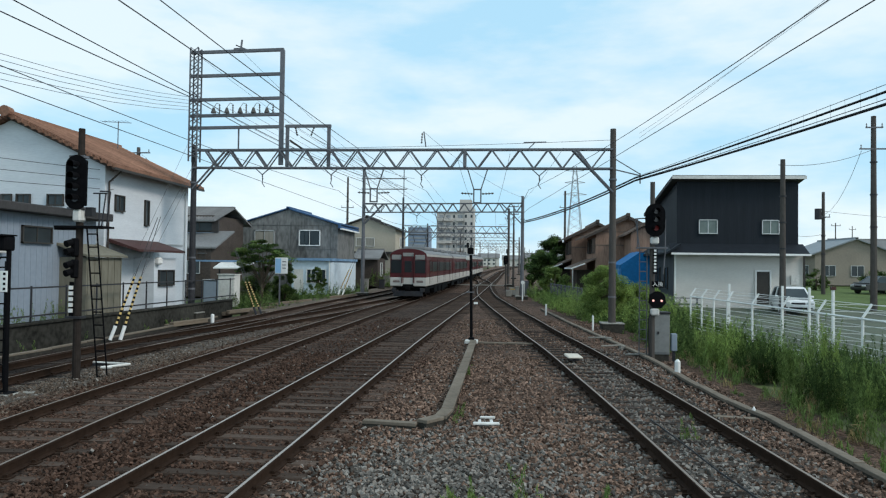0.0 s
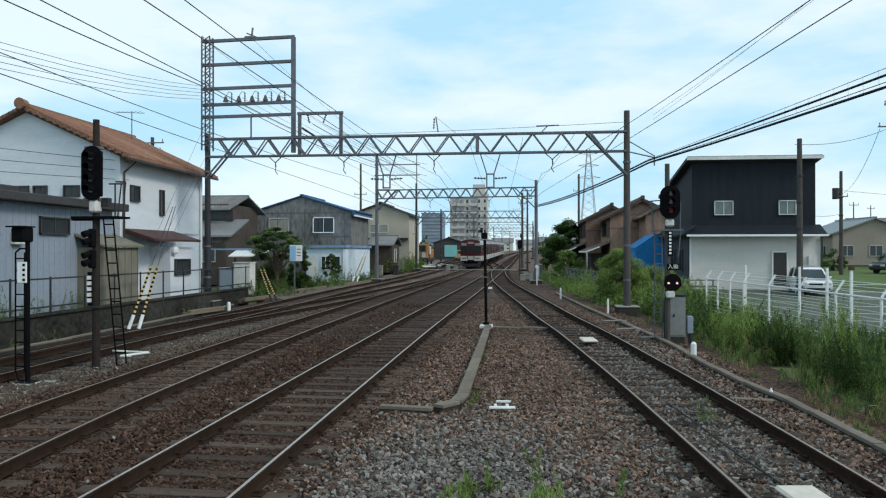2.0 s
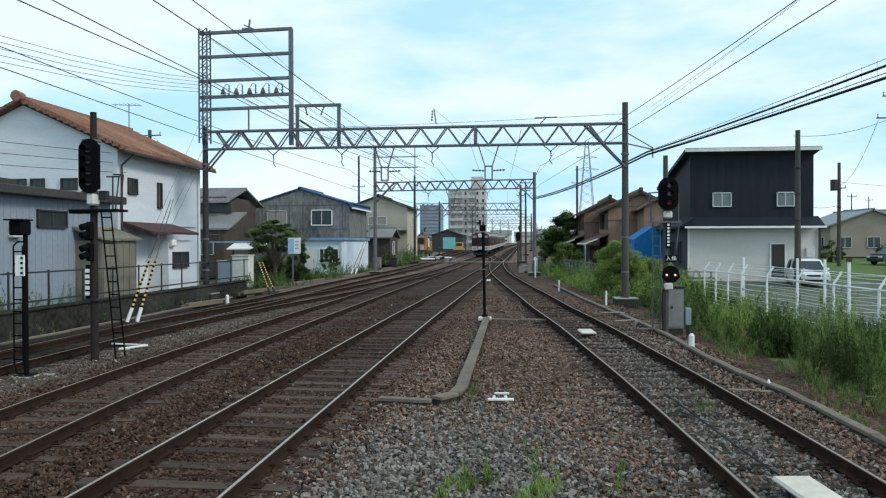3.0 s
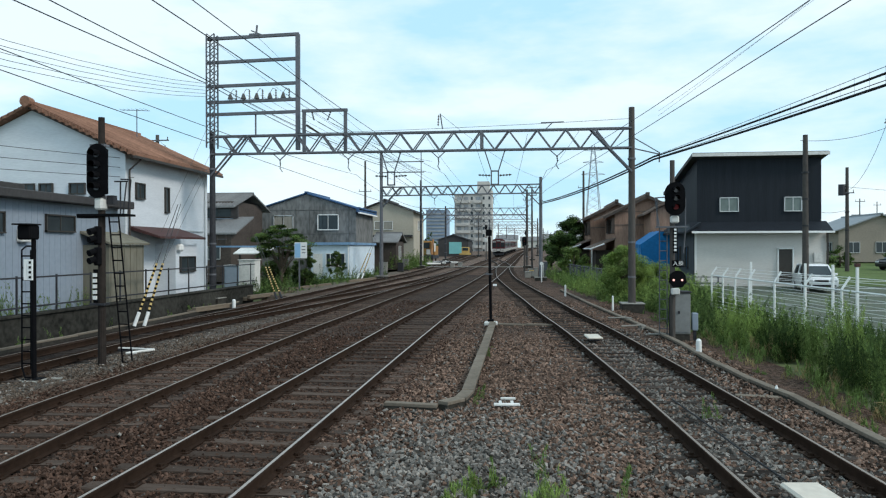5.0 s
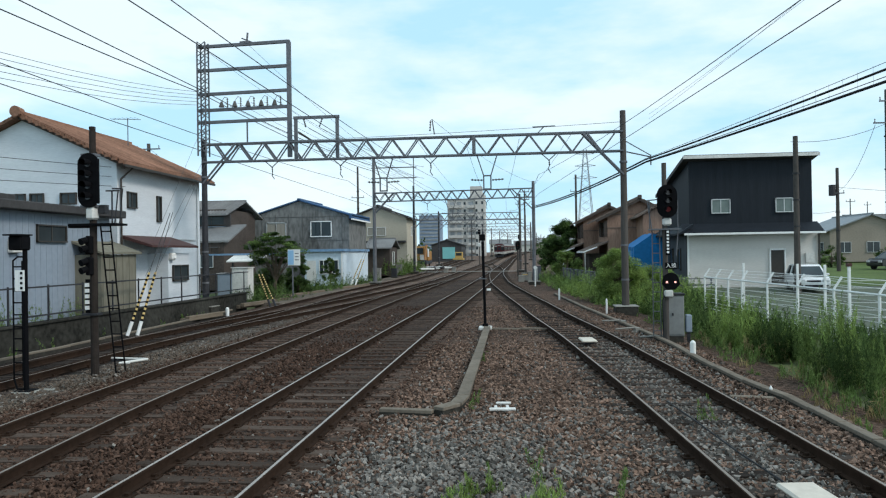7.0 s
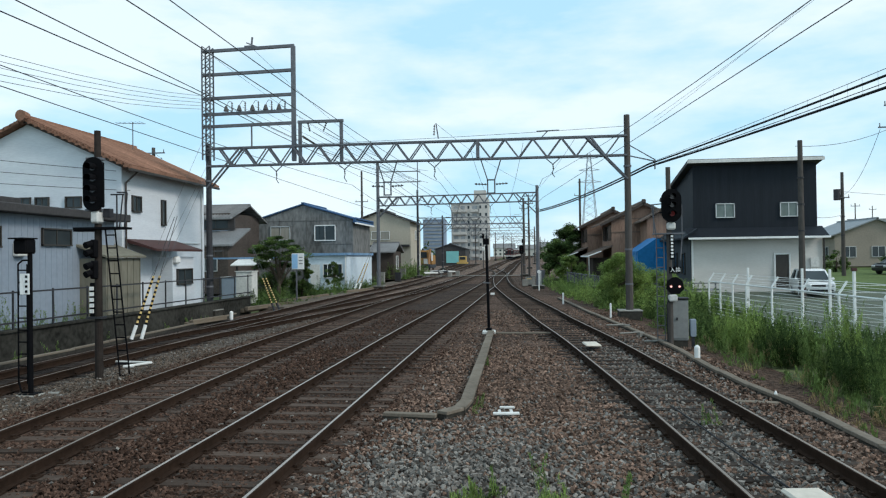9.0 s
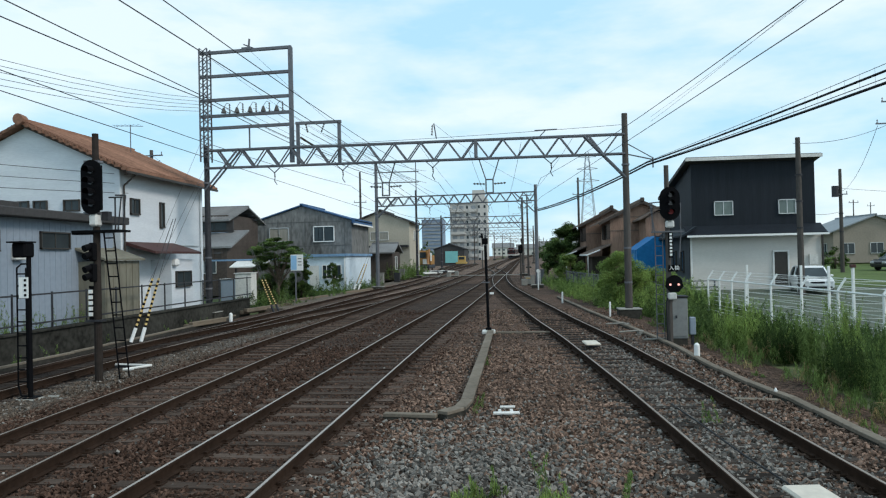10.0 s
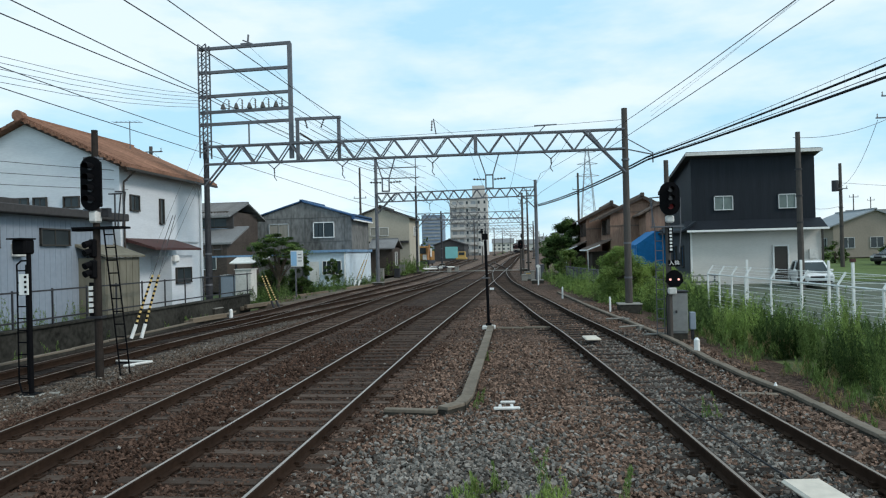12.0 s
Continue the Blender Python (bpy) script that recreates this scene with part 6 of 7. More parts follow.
fn = thing("fence", Matrix.Identity(4), "white steel wire fence with bent post tops", "fence")
FENCE = curve_through([(8, 10.3), (14, 9.9), (20, 9.6), (26, 9.25), (34.5, 8.65)])
y, k = 34.5, 0
fence_ys = []
while y > 8:
    fence_ys.append(y)
    y -= 1.5 if y > 31 else 2.45
for y in fence_ys:
    x = FENCE(y)
    bm = bmesh.new()
    rod(bm, (x, y, -0.45), (x, y, 1.25), 0.04, n=8)
    rod(bm, (x, y, 1.25), (x + 0.24, y, 1.62), 0.036, n=8)
    part("post", bm, WHITE, fn)
for z, dx, r in ((1.22, 0, 0.032), (-0.2, 0, 0.025), (1.38, 0.1, 0.007), (1.48, 0.16, 0.007), (1.6, 0.23, 0.01), (1.04, 0, 0.0075), (0.85, 0, 0.0075), (0.66, 0, 0.0075), (0.47, 0, 0.0075), (0.28, 0, 0.0075), (0.09, 0, 0.0075), (-0.06, 0, 0.0075)):
    bm = bmesh.new()
    tube(bm, [Vector((FENCE(y) + dx, y, z)) for y in fence_ys], r, 5)
    part("rail" if r > 0.02 else "wire", bm, WHITE, fn)
bm, y = bmesh.new(), fence_ys[-1]
while y < fence_ys[0]:
    tube(bm, [Vector((FENCE(y), y, -0.4)), Vector((FENCE(y), y, 1.22))], 0.0035, 3)
    y += 0.085
part("mesh_wires", bm, WHITE, fn, "fine upright wires of the white mesh", kind="stuff")
fn2 = thing("fence", Matrix.Identity(4), "white fence with thick square gate posts across the car park", "fence")
GP = [(10.26, 34.0), (11.51, 31.0), (11.58, 28.5), (11.36, 26.0), (17.0, 24.0), (21.0, 22.5)]
for x, y in GP:
    part("post", boxes(((x, y, 0.7), (0.085, 0.085, 2.3)), bevel=0.01), WHITE, fn2)
for z in (0.1, 0.35, 0.6, 0.85, 1.1, 1.35):
    bm = bmesh.new()
    tube(bm, [Vector((x, y, z)) for x, y in GP], 0.009, 5)
    part("wire", bm, WHITE, fn2)
part("red_cap", boxes(((11.36, 26.0, 1.9), (0.15, 0.15, 0.12))), ROOF_RED, fn2)
br = thing("barrier_rail", Matrix.Identity(4), "low dark steel barrier rail in the car park", "barrier")
for i in range(7):
    part("post", boxes(((12.0 + 1.6 * i, 20.5, 0.15), (0.07, 0.07, 1.1))), STEEL_DARK, br)
for z in (0.68, 0.35):
    part("rail", boxes(((16.8, 20.5, z), (9.8, 0.06, 0.06))), STEEL_DARK, br)
gr = thing("guard_rail", Matrix.Identity(4), "grey guard rail at the end of the verge", "barrier")
part("rail", boxes(((8.2, 40.5, 0.55), (5.0, 0.06, 0.1)), ((8.2, 40.5, 0.9), (5.0, 0.05, 0.05))), GALV, gr)
for i in range(4):
    part("post", boxes(((6.0 + 1.5 * i, 40.5, 0.3), (0.07, 0.07, 1.4))), GALV, gr)

# ---- cars ----
def car(m, paint, label):
    c = thing("car", m, label, "car", "parked cars")
    bm = bmesh.new()
    prism(bm, [(-2.1, 0.3), (2.05, 0.3), (2.12, 0.62), (1.95, 0.86), (1.15, 0.95), (-1.95, 0.98), (-2.12, 0.7)], -0.83, 0.83)
    bmesh.ops.bevel(bm, geom=bm.edges[:], offset=0.06, segments=2, affect="EDGES")
    part("body", bm, paint, c)
    bm = bmesh.new()
    vs = prism(bm, [(-1.95, 0.95), (1.2, 0.92), (0.35, 1.46), (-1.35, 1.5)], -0.74, 0.74)
    for v in vs:
        if v.co.z > 1.2:
            v.co.y *= 0.84
    part("glasshouse", bm, GLASS_DARK, c)
    bm = bmesh.new()
    prism(bm, [(-1.4, 1.46), (0.4, 1.43), (0.3, 1.52), (-1.3, 1.55)], -0.63, 0.63)
    part("roof", bm, paint, c)
    for a, b in (((1.18, 0.93), (0.36, 1.46)), ((-1.93, 0.96), (-1.36, 1.5)), ((-0.5, 0.95), (-0.45, 1.48))):
        for s in (-1, 1):
            bm = bmesh.new()
            bar(bm, (a[0], s * 0.75, a[1]), (b[0], s * 0.63, b[1]), 0.07, 0.05)
            part("pillar", bm, paint, c)
    for x in (-1.3, 1.3):
        for s in (-1, 1):
            bm = bmesh.new()
            rod(bm, (x, s * 0.68, 0.3), (x, s * 0.86, 0.3), 0.3, n=16)
            w = part("wheel", bm, CABLE, c)
            bm = bmesh.new()
            rod(bm, (x, s * 0.85, 0.3), (x, s * 0.875, 0.3), 0.18, n=12)
            part("rim", bm, ALU, w)
    for s in (-1, 1):
        part("headlight", boxes(((2.06, s * 0.6, 0.68), (0.12, 0.36, 0.16)), bevel=0.03), ALU, c)
        part("fog_lamp", boxes(((2.05, s * 0.62, 0.42), (0.1, 0.2, 0.1)), bevel=0.02), CABLE, c)
        part("mirror", boxes(((0.9, s * 0.92, 1.0), (0.12, 0.16, 0.12)), bevel=0.03), paint, c)
    part("grille", boxes(((2.09, 0, 0.66), (0.06, 0.7, 0.1)), bevel=0.02), CABLE, c, "dark grille")
    part("lower_grille", boxes(((2.05, 0, 0.4), (0.1, 0.9, 0.12)), bevel=0.02), CABLE, c)
    part("bonnet", boxes(((1.52, 0, 0.93), (0.72, 1.36, 0.05)), bevel=0.02), paint, c)
CAR_WHITE = mat("car_white", (0.80, 0.80, 0.80), 0.25, vary=0.03, bump=0, clear=0.6)
CAR_DARK = mat("car_dark", (0.03, 0.032, 0.036), 0.25, vary=0.1, bump=0, clear=0.6)
car(pose(16.3, 42.6, 0.04, 0, 0, -101), CAR_WHITE, "white hatchback parked beside the house")
car(pose(31.6, 64.0, 0.6, 0, 0, 200), CAR_DARK, "dark hatchback parked on the grass")
car(pose(34.6, 66.5, 0.64, 0, 0, 190), CAR_WHITE, "white hatchback parked on the grass")

# ---- yard machine, signs and clutter by the siding ----
MACHINE_ORANGE = mat("faded_machine_orange", (0.34, 0.18, 0.065), 0.75, vary=0.35, grain=5, coarse=0.8, bump=0.1)
mc = thing("track_machine", (-15.2, 110.0, 0.45), "orange and yellow track maintenance machine on a siding", "machine")
part("chassis", boxes(((0, 2, 0.7), (2.2, 8, 0.5)), bevel=0.05), STEEL_DARK, mc)
part("cab", boxes(((-0.2, 0.3, 2.1), (1.9, 2.4, 2.2)), bevel=0.12), MACHINE_ORANGE, mc)
part("cab_window", boxes(((-0.2, -0.92, 2.5), (1.4, 0.06, 0.9))), GLASS_DARK, mc)
part("engine_hood", boxes(((0, 4, 1.7), (2.0, 4, 1.5)), bevel=0.1), MACHINE_ORANGE, mc)
bm = bmesh.new()
bar(bm, (0.6, -0.8, 1.2), (1.1, -1.2, 3.4), 0.25, 0.25)
bar(bm, (1.1, -1.2, 3.4), (0.9, -1.8, 1.0), 0.2, 0.2)
part("boom", bm, mat("machine_orange", (0.40, 0.20, 0.09), 0.7, bump=0.05), mc)
part("side_panel", boxes(((0.98, 1.6, 2.2), (0.06, 1.6, 1.3)), bevel=0.02), WHITE_DIRTY, mc, "white side panel")
part("exhaust", boxes(((-0.6, 2.4, 3.0), (0.18, 0.18, 1.2))), STEEL_DARK, mc)
part("front_panel", boxes(((0.35, -0.94, 1.5), (0.7, 0.08, 0.8)), bevel=0.02), WHITE_DIRTY, mc)
part("bucket", boxes(((0.9, -1.9, 0.8), (0.6, 0.5, 0.6)), bevel=0.1), STEEL_DARK, mc)
for s in (-1, 1):
    for y in (0, 4.5):
        bm = bmesh.new()
        rod(bm, (s * 0.7, y, 0.4), (s * 0.84, y, 0.4), 0.4, n=14)
        part("wheel", bm, RAIL_RUST, mc)
mc = thing("trolley", (-12.6, 150.0, 0.7), "small yellow maintenance trolley beside the junction", "machine")
part("deck", boxes(((0, 0, 0.6), (2.2, 3.5, 0.4)), bevel=0.05), YELLOW, mc)
part("cab", boxes(((0, 0.6, 1.4), (1.6, 1.6, 1.3)), bevel=0.1), YELLOW, mc)
part("cab_window", boxes(((0, -0.22, 1.6), (1.2, 0.05, 0.6))), GLASS_DARK, mc)
for i in range(16):
    a = random.uniform(0, 360)
    p = thing("pipe_pile", pose(-12.9 + random.uniform(-1.6, 1.6), 102 + random.uniform(-6, 10), rise(104) - 0.1, 0, 0, a), "pale pipes and rails heaped beside the siding", "pipes", "heaped material")
    tone = random.choice([WHITE_DIRTY, CONCRETE, STEEL_DARK])
    for k in range(3):
        bm = bmesh.new()
        rod(bm, (-1.2, 0.25 * k, 0.12), (1.2, 0.25 * k + 0.1, 0.12 + 0.1 * (k == 1)), 0.1, n=8)
        part("pipe", bm, tone, p)
sg = thing("notice_sign", (-14.05, 43.4, -0.16), "white and pale blue notice board on a post", "sign")
part("post", boxes(((-0.06, 0, 1.3), (0.08, 0.08, 2.9))), GALV, sg)
b_ = part("board", boxes(((0.05, -0.06, 2.55), (0.8, 0.05, 1.0)), bevel=0.01), WHITE, sg)
part("blue_panel", boxes(((-0.14, -0.092, 2.55), (0.36, 0.01, 0.9))), mat("sign_blue", (0.30, 0.52, 0.75), 0.5, vary=0.05, bump=0), b_)
for z in (2.8, 2.6, 2.4):
    part("writing_bar", boxes(((0.24, -0.092, z), (0.24, 0.008, 0.05))), GALV, b_)
for x, y, w, hgt, m in ((-14.4, 71.5, 0.8, 1.1, CONCRETE), (-13.6, 77.0, 0.6, 0.9, STEEL_DARK), (-13.9, 82.0, 0.7, 1.2, CONCRETE), (0.9, 61.5, 0.32, 0.9, CONCRETE), (1.5, 64.0, 0.26, 1.2, WHITE_DIRTY), (1.9, 69.0, 0.4, 1.2, GALV)):
    c = thing("trackside_cabinet", (x, y, rise(y) - 0.25), "small grey trackside cabinet", "cabinet", "trackside cabinets")
    part("body", boxes(((0, 0, hgt / 2 + 0.1), (w, 0.4, hgt)), bevel=0.02), m, c)
    part("lid", boxes(((0, 0, hgt + 0.12), (w + 0.06, 0.46, 0.06)), bevel=0.01), m, c)
    part("foot", boxes(((0, 0, 0.06), (w + 0.1, 0.5, 0.14))), CONCRETE_DARK, c)
for x, y, l in ((-14.6, 46.0, 7.0), (-13.2, 58.0, 9.0), (-14.3, 38.5, 5.0), (-13.75, 29.5, 2.5)):
    t_ = thing("timber_edge", pose(x, y, -0.2, 0, 0, -9), "old weathered timber edging beside the siding", "timber", "timber edging")
    for k in range(2):
        part("beam", boxes(((0.25 * k, 0, 0.05 + 0.1 * k), (0.22, l, 0.2)), bevel=0.02), WOOD_TAN, t_)
lane = bmesh.new()
prism(lane, [(-14.6, -0.5), (-12.9, -0.5), (-13.1, -0.1), (-14.4, -0.06)], 38.0, 84.0)
solid("embankment_path", lane, EARTH_BARE, "bare earth path along the siding", "path", kind="structure")
cw = thing("yard_crossing", (-5.8, 88.0, rise(88)), "pale timber yard crossing laid across the tracks", "crossing")
for k in range(3):
    part("plank", boxes(((0, 0.32 * k, -0.03), (13.0, 0.28, 0.07))), CONCRETE, cw)

# ---- plants ----
rng = np.random.default_rng(7)


def leaf_quads(centres, length, width, droop=0.5):
    """Small folded leaves about the centres, turned at random."""
    n = len(centres)
    a = rng.uniform(0, 2 * np.pi, n)
    tilt = rng.normal(droop, 0.45, n)
    d = np.stack([np.cos(a) * np.cos(tilt), np.sin(a) * np.cos(tilt), np.sin(tilt)], 1)
    side = np.stack([-np.sin(a), np.cos(a), rng.normal(0, 0.5, n)], 1)
    side /= np.linalg.norm(side, axis=1)[:, None]
    L = (length * rng.uniform(0.6, 1.4, n))[:, None]
    W = (width * rng.uniform(0.6, 1.4, n))[:, None]
    p0 = centres - d * L / 2
    p2 = centres + d * L / 2
    p1 = centres + side * W / 2
    p3 = centres - side * W / 2
    return np.stack([p0, p1, p2, p3], 1).reshape(-1, 3)


def leaves(name, centres, length, width, material, label, category, droop=0.5, parent=None):
    v = leaf_quads(np.asarray(centres), length, width, droop)
    f = np.arange(len(v)).reshape(-1, 4)
    return cloud(name, v.tolist(), f.tolist(), material, label, category, parent)


def weed_points(spots, per, heights, spread):
    """Leaf places on leaning stems that start at the spots."""
    n = len(spots)
    h = heights * rng.uniform(0.55, 1.25, n) * np.array([0.95 + 1.15 * noise.noise(Vector((p[0] * 0.55, p[1] * 0.55, 8.0))) for p in spots])
    lean = rng.normal(0, 0.22, (n, 2))
    u = rng.uniform(0.05, 1.0, (n, per))
    pts = np.empty((n, per, 3))
    wide = spread * (1.15 - u) 
    ang = rng.uniform(0, 2 * np.pi, (n, per))
    pts[:, :, 0] = spots[:, None, 0] + lean[:, None, 0] * h[:, None] * u ** 1.5 + np.cos(ang) * wide * rng.uniform(0.2, 1, (n, per))
    pts[:, :, 1] = spots[:, None, 1] + lean[:, None, 1] * h[:, None] * u ** 1.5 + np.sin(ang) * wide * rng.uniform(0.2, 1, (n, per))
    pts[:, :, 2] = spots[:, None, 2] + h[:, None] * u
    return pts.reshape(-1, 3)


def stalk_points(clumps, stems, per, height, spread):
    """Leaf places on clumps of stalks that lean outwards and taper to a plume."""
    n = len(clumps)
    rank = np.array([1.0 + 0.75 * noise.noise(Vector((p[0] * 0.6, p[1] * 0.45, 8.0))) for p in clumps])[:, None]
    rank = rank * np.clip(1.2 - 0.17 * (clumps[:, 0] - 6.0), 0.6, 1.2)[:, None]
    tall = height * rank * rng.uniform(0.6, 1.15, (n, 1)) * rng.uniform(0.7, 1.1, (n, stems))
    ang = rng.uniform(0, 2 * np.pi, (n, stems))
    off = spread * np.sqrt(rng.uniform(0, 1, (n, stems)))
    u = rng.uniform(0.03, 1.0, (n, stems, per))
    out = off[:, :, None] * (0.55 + 0.75 * u ** 1.6)
    leaf = (0.115 * (1.12 - u)) * rng.uniform(0.3, 1.0, u.shape)
    turn = rng.uniform(0, 2 * np.pi, u.shape)
    pts = np.empty(u.shape + (3,))
    pts[..., 0] = clumps[:, None, None, 0] + np.cos(ang)[:, :, None] * out + np.cos(turn) * leaf
    pts[..., 1] = clumps[:, None, None, 1] + np.sin(ang)[:, :, None] * out + np.sin(turn) * leaf
    pts[..., 2] = clumps[:, None, None, 2] + tall[:, :, None] * u
    return pts.reshape(-1, 3)


def scatter(n, x0, x1, y0, y1, z, keep=None):
    out = np.stack([rng.uniform(x0, x1, n), rng.uniform(y0, y1, n), np.full(n, z)], 1)
    if keep is not None:
        out = out[[keep(p[0], p[1]) for p in out]]
    return out


def patchy(scale, cut, shift=0.0):
    return lambda x, y: noise.noise(Vector((x * scale + shift, y * scale, 3.1))) > cut


# tall weeds along the fence
edge = curve_through([(5, 5.6), (10, 5.6), (14, 5.7), (20, 5.7), (26, 5.0), (36, 3.8), (45, 2.9), (62, 1.9)])
inside = lambda x, y: not (x < 5.6 and 29 < y < 34) and edge(y) + 0.6 + 0.7 * noise.noise(Vector((y * 0.8, 0, 0))) < x < FENCE(min(y, 34)) + 0.4
W2_ = scatter(1500, 4, 10, 21, 37, -0.5, lambda x, y: inside(x, y) and (y > 34 or x < FENCE(y) - 1.3))
C1_ = scatter(400, 5, 10.8, 7, 23, -0.5, lambda x, y: inside(x, y) and patchy(0.5, -0.28, 4)(x, y))
for k, (share, height, m, lab) in enumerate(((C1_[::3], 1.5, LEAF[1], "tall green feathery weeds along the fence"), (C1_[1::3], 1.2, LEAF[0], "dense dark green weeds along the fence"), (C1_[2::3], 1.1, LEAF[2], "fresh bright green weeds along the fence"))):
    leaves("weeds", stalk_points(share, 12, 84, height, 0.32), 0.12, 0.016, m, lab, "weeds", 0.75)
leaves("weeds", weed_points(W2_[::2], 90, 0.85, 0.2), 0.14, 0.022, LEAF[1], "green weeds beside the track", "weeds", 0.4)
leaves("weeds", weed_points(W2_[1::2], 90, 0.85, 0.2), 0.14, 0.022, LEAF[0], "dark green weeds beside the track", "weeds", 0.5)
W3_ = scatter(230, 5.2, 8.2, 8, 24, -0.5, lambda x, y: edge(y) - 0.5 < x < edge(y) + 1.6 and patchy(0.5, -0.05)(x, y))
leaves("dry_grass", weed_points(W3_, 40, 0.4, 0.14), 0.16, 0.012, LEAF[3], "dry straw-coloured grass on the verge", "grass", 1.0)
W4_ = scatter(480, 4.9, 7.6, 7, 32, -0.45, lambda x, y: edge(y) - 0.55 < x < edge(y) + 0.9 and patchy(0.7, -0.12, 5)(x, y))
leaves("grass", weed_points(W4_, 40, 0.38, 0.12), 0.16, 0.018, LEAF[1], "green grass along the duct", "grass", 1.0)
# verge beyond the mast
W5_ = scatter(2400, 1.8, 10, 34, 66, -0.45, lambda x, y: x > edge(y))
leaves("weeds", weed_points(W5_[::2], 84, 1.05, 0.26), 0.14, 0.032, LEAF[2], "bright green undergrowth beside the far track", "weeds", 0.4)
leaves("weeds", weed_points(W5_[1::2], 70, 0.95, 0.26), 0.14, 0.032, LEAF[1], "green undergrowth beside the far track", "weeds", 0.4)
# tufts in the ballast at the near end
T_ = scatter(230, -0.85, 0.45, 6.3, 8.0, -0.2, patchy(1.6, -0.05, 2))
leaves("grass_tufts", weed_points(T_, 26, 0.2, 0.07), 0.1, 0.012, LEAF[2], "small green tufts growing in the ballast", "grass", 1.1)
T_ = np.array([[0.16, 8.3, -0.2], [0.18, 8.35, -0.2], [1.0, 7.6, -0.2], [1.02, 7.65, -0.2], [-0.4, 7.9, -0.2], [-0.35, 8.0, -0.2], [-0.85, 12.2, -0.2], [-0.8, 12.6, -0.2], [-0.95, 18.5, -0.2], [-0.9, 19.2, -0.2], [-0.9, 17.5, -0.2], [2.75, 11.4, -0.2], [2.85, 11.5, -0.2], [2.95, 11.4, -0.2]])
leaves("grass_tufts", weed_points(T_, 60, 0.3, 0.07), 0.09, 0.014, LEAF[1], "single green weeds growing in the ballast", "grass", 1.0)
# weeds on and behind the retaining wall
L1 = scatter(420, -16.3, -15.2, 14, 25, -0.3, patchy(0.45, 0.05))
leaves("weeds", weed_points(L1, 45, 1.25, 0.12), 0.13, 0.02, LEAF[1], "thin green weeds behind the wall fence", "weeds", 0.9)
L2 = scatter(1100, -17.2, -12.8, 38, 66, -0.3, lambda x, y: patchy(0.3, -0.22)(x, y) and x < LINE_D(y) - 1.95)
leaves("weeds", weed_points(L2[::2], 44, 0.8, 0.22), 0.16, 0.035, LEAF[0], "dark green weeds beside the siding", "weeds", 0.5)
leaves("weeds", weed_points(L2[1::2], 44, 0.75, 0.22), 0.16, 0.03, LEAF[1], "green weeds beside the siding", "weeds", 0.6)
L3 = scatter(420, -15.5, -11.9, 80, 100, 0.1, lambda x, y: x < LINE_D(y) - 2.4)
leaves("weeds", weed_points(L3, 60, 1.3, 0.4), 0.22, 0.06, LEAF[1], "green weeds at the end of the siding", "weeds", 0.5)
L4 = scatter(160, -14.8, -13.8, 16, 33, -0.3, patchy(0.6, 0.15, 9))
leaves("grass", weed_points(L4, 30, 0.3, 0.1), 0.12, 0.015, LEAF[1], "green grass at the foot of the wall", "grass", 1.0)


def tree(x, y, z, hgt, radius, clumps, per, size, mats, label, name="tree", low=0.3, squash=0.8):
    t = thing(name, (x, y, z), label, name)
    bm = bmesh.new()
    rod(bm, (0, 0, 0), (0.1, 0, hgt * 0.55), radius * 0.07 + 0.03, radius * 0.04 + 0.02, n=8)
    part("trunk", bm, BARK, t)
    centres = []
    for i in range(clumps):
        a = rng.uniform(0, 2 * np.pi)
        u = rng.uniform(low, 1.0)
        w = radius * math.sin(math.pi * min(1, (u - low) / (1 - low) * 0.75 + 0.25)) ** 0.6 * rng.uniform(0.45, 1.05)
        c = np.array([math.cos(a) * w, math.sin(a) * w, hgt * u])
        centres.append(c)
        if i % 3 == 0:
            bm = bmesh.new()
            rod(bm, (0.06, 0, hgt * rng.uniform(0.25, 0.5)), tuple(c), radius * 0.028 + 0.008, 0.008, n=5)
            part("limb", bm, BARK, t)
    for k, m in enumerate(mats):
        pts = []
        for c in centres[k::len(mats)]:
            r = radius * rng.uniform(0.18, 0.34)
            g = rng.normal(0, 1, (per, 3))
            g /= np.linalg.norm(g, axis=1)[:, None]
            pts.append(c + g * r * rng.uniform(0.35, 1.0, (per, 1)) * np.array([1, 1, squash]))
        leaves("crown", np.concatenate(pts), size, size * 0.55, m, "", "", 0.0, t)
tree(-15.7, 44.5, -0.4, 4.35, 1.75, 62, 210, 0.13, [LEAF[0], LEAF[1], LEAF[0]], "small green garden tree beside the siding", low=0.55, squash=0.34)
tree(-15.1, 47.5, -0.4, 2.9, 0.85, 50, 260, 0.11, [LEAF[0], LEAF[0], LEAF[1]], "dark green shrub under the tree", "shrub", 0.1)
tree(-16.6, 46.0, -0.4, 2.2, 1.3, 40, 240, 0.11, [LEAF[0], LEAF[1]], "bushy green shrub behind the fence", "shrub", 0.05)
tree(-15.7, 58.2, 0.0, 2.2, 0.75, 40, 220, 0.10, [LEAF[0], LEAF[1]], "slim dark shrub beside the annex", "shrub", 0.1)
tree(5.2, 38.5, -0.5, 2.95, 1.45, 90, 620, 0.075, [LEAF[2], LEAF[1], LEAF[2]], "bright green bush beside the mast", "bush", 0.05)
tree(7.4, 41.0, -0.5, 2.0, 1.6, 70, 520, 0.075, [LEAF[2], LEAF[2]], "green bush on the verge", "bush", 0.05)
tree(5.1, 78.0, 0.0, 5.6, 2.2, 90, 300, 0.2, [LEAF[0], LEAF[0], LEAF[1]], "dark green tree beside the brown house", "tree", 0.2)
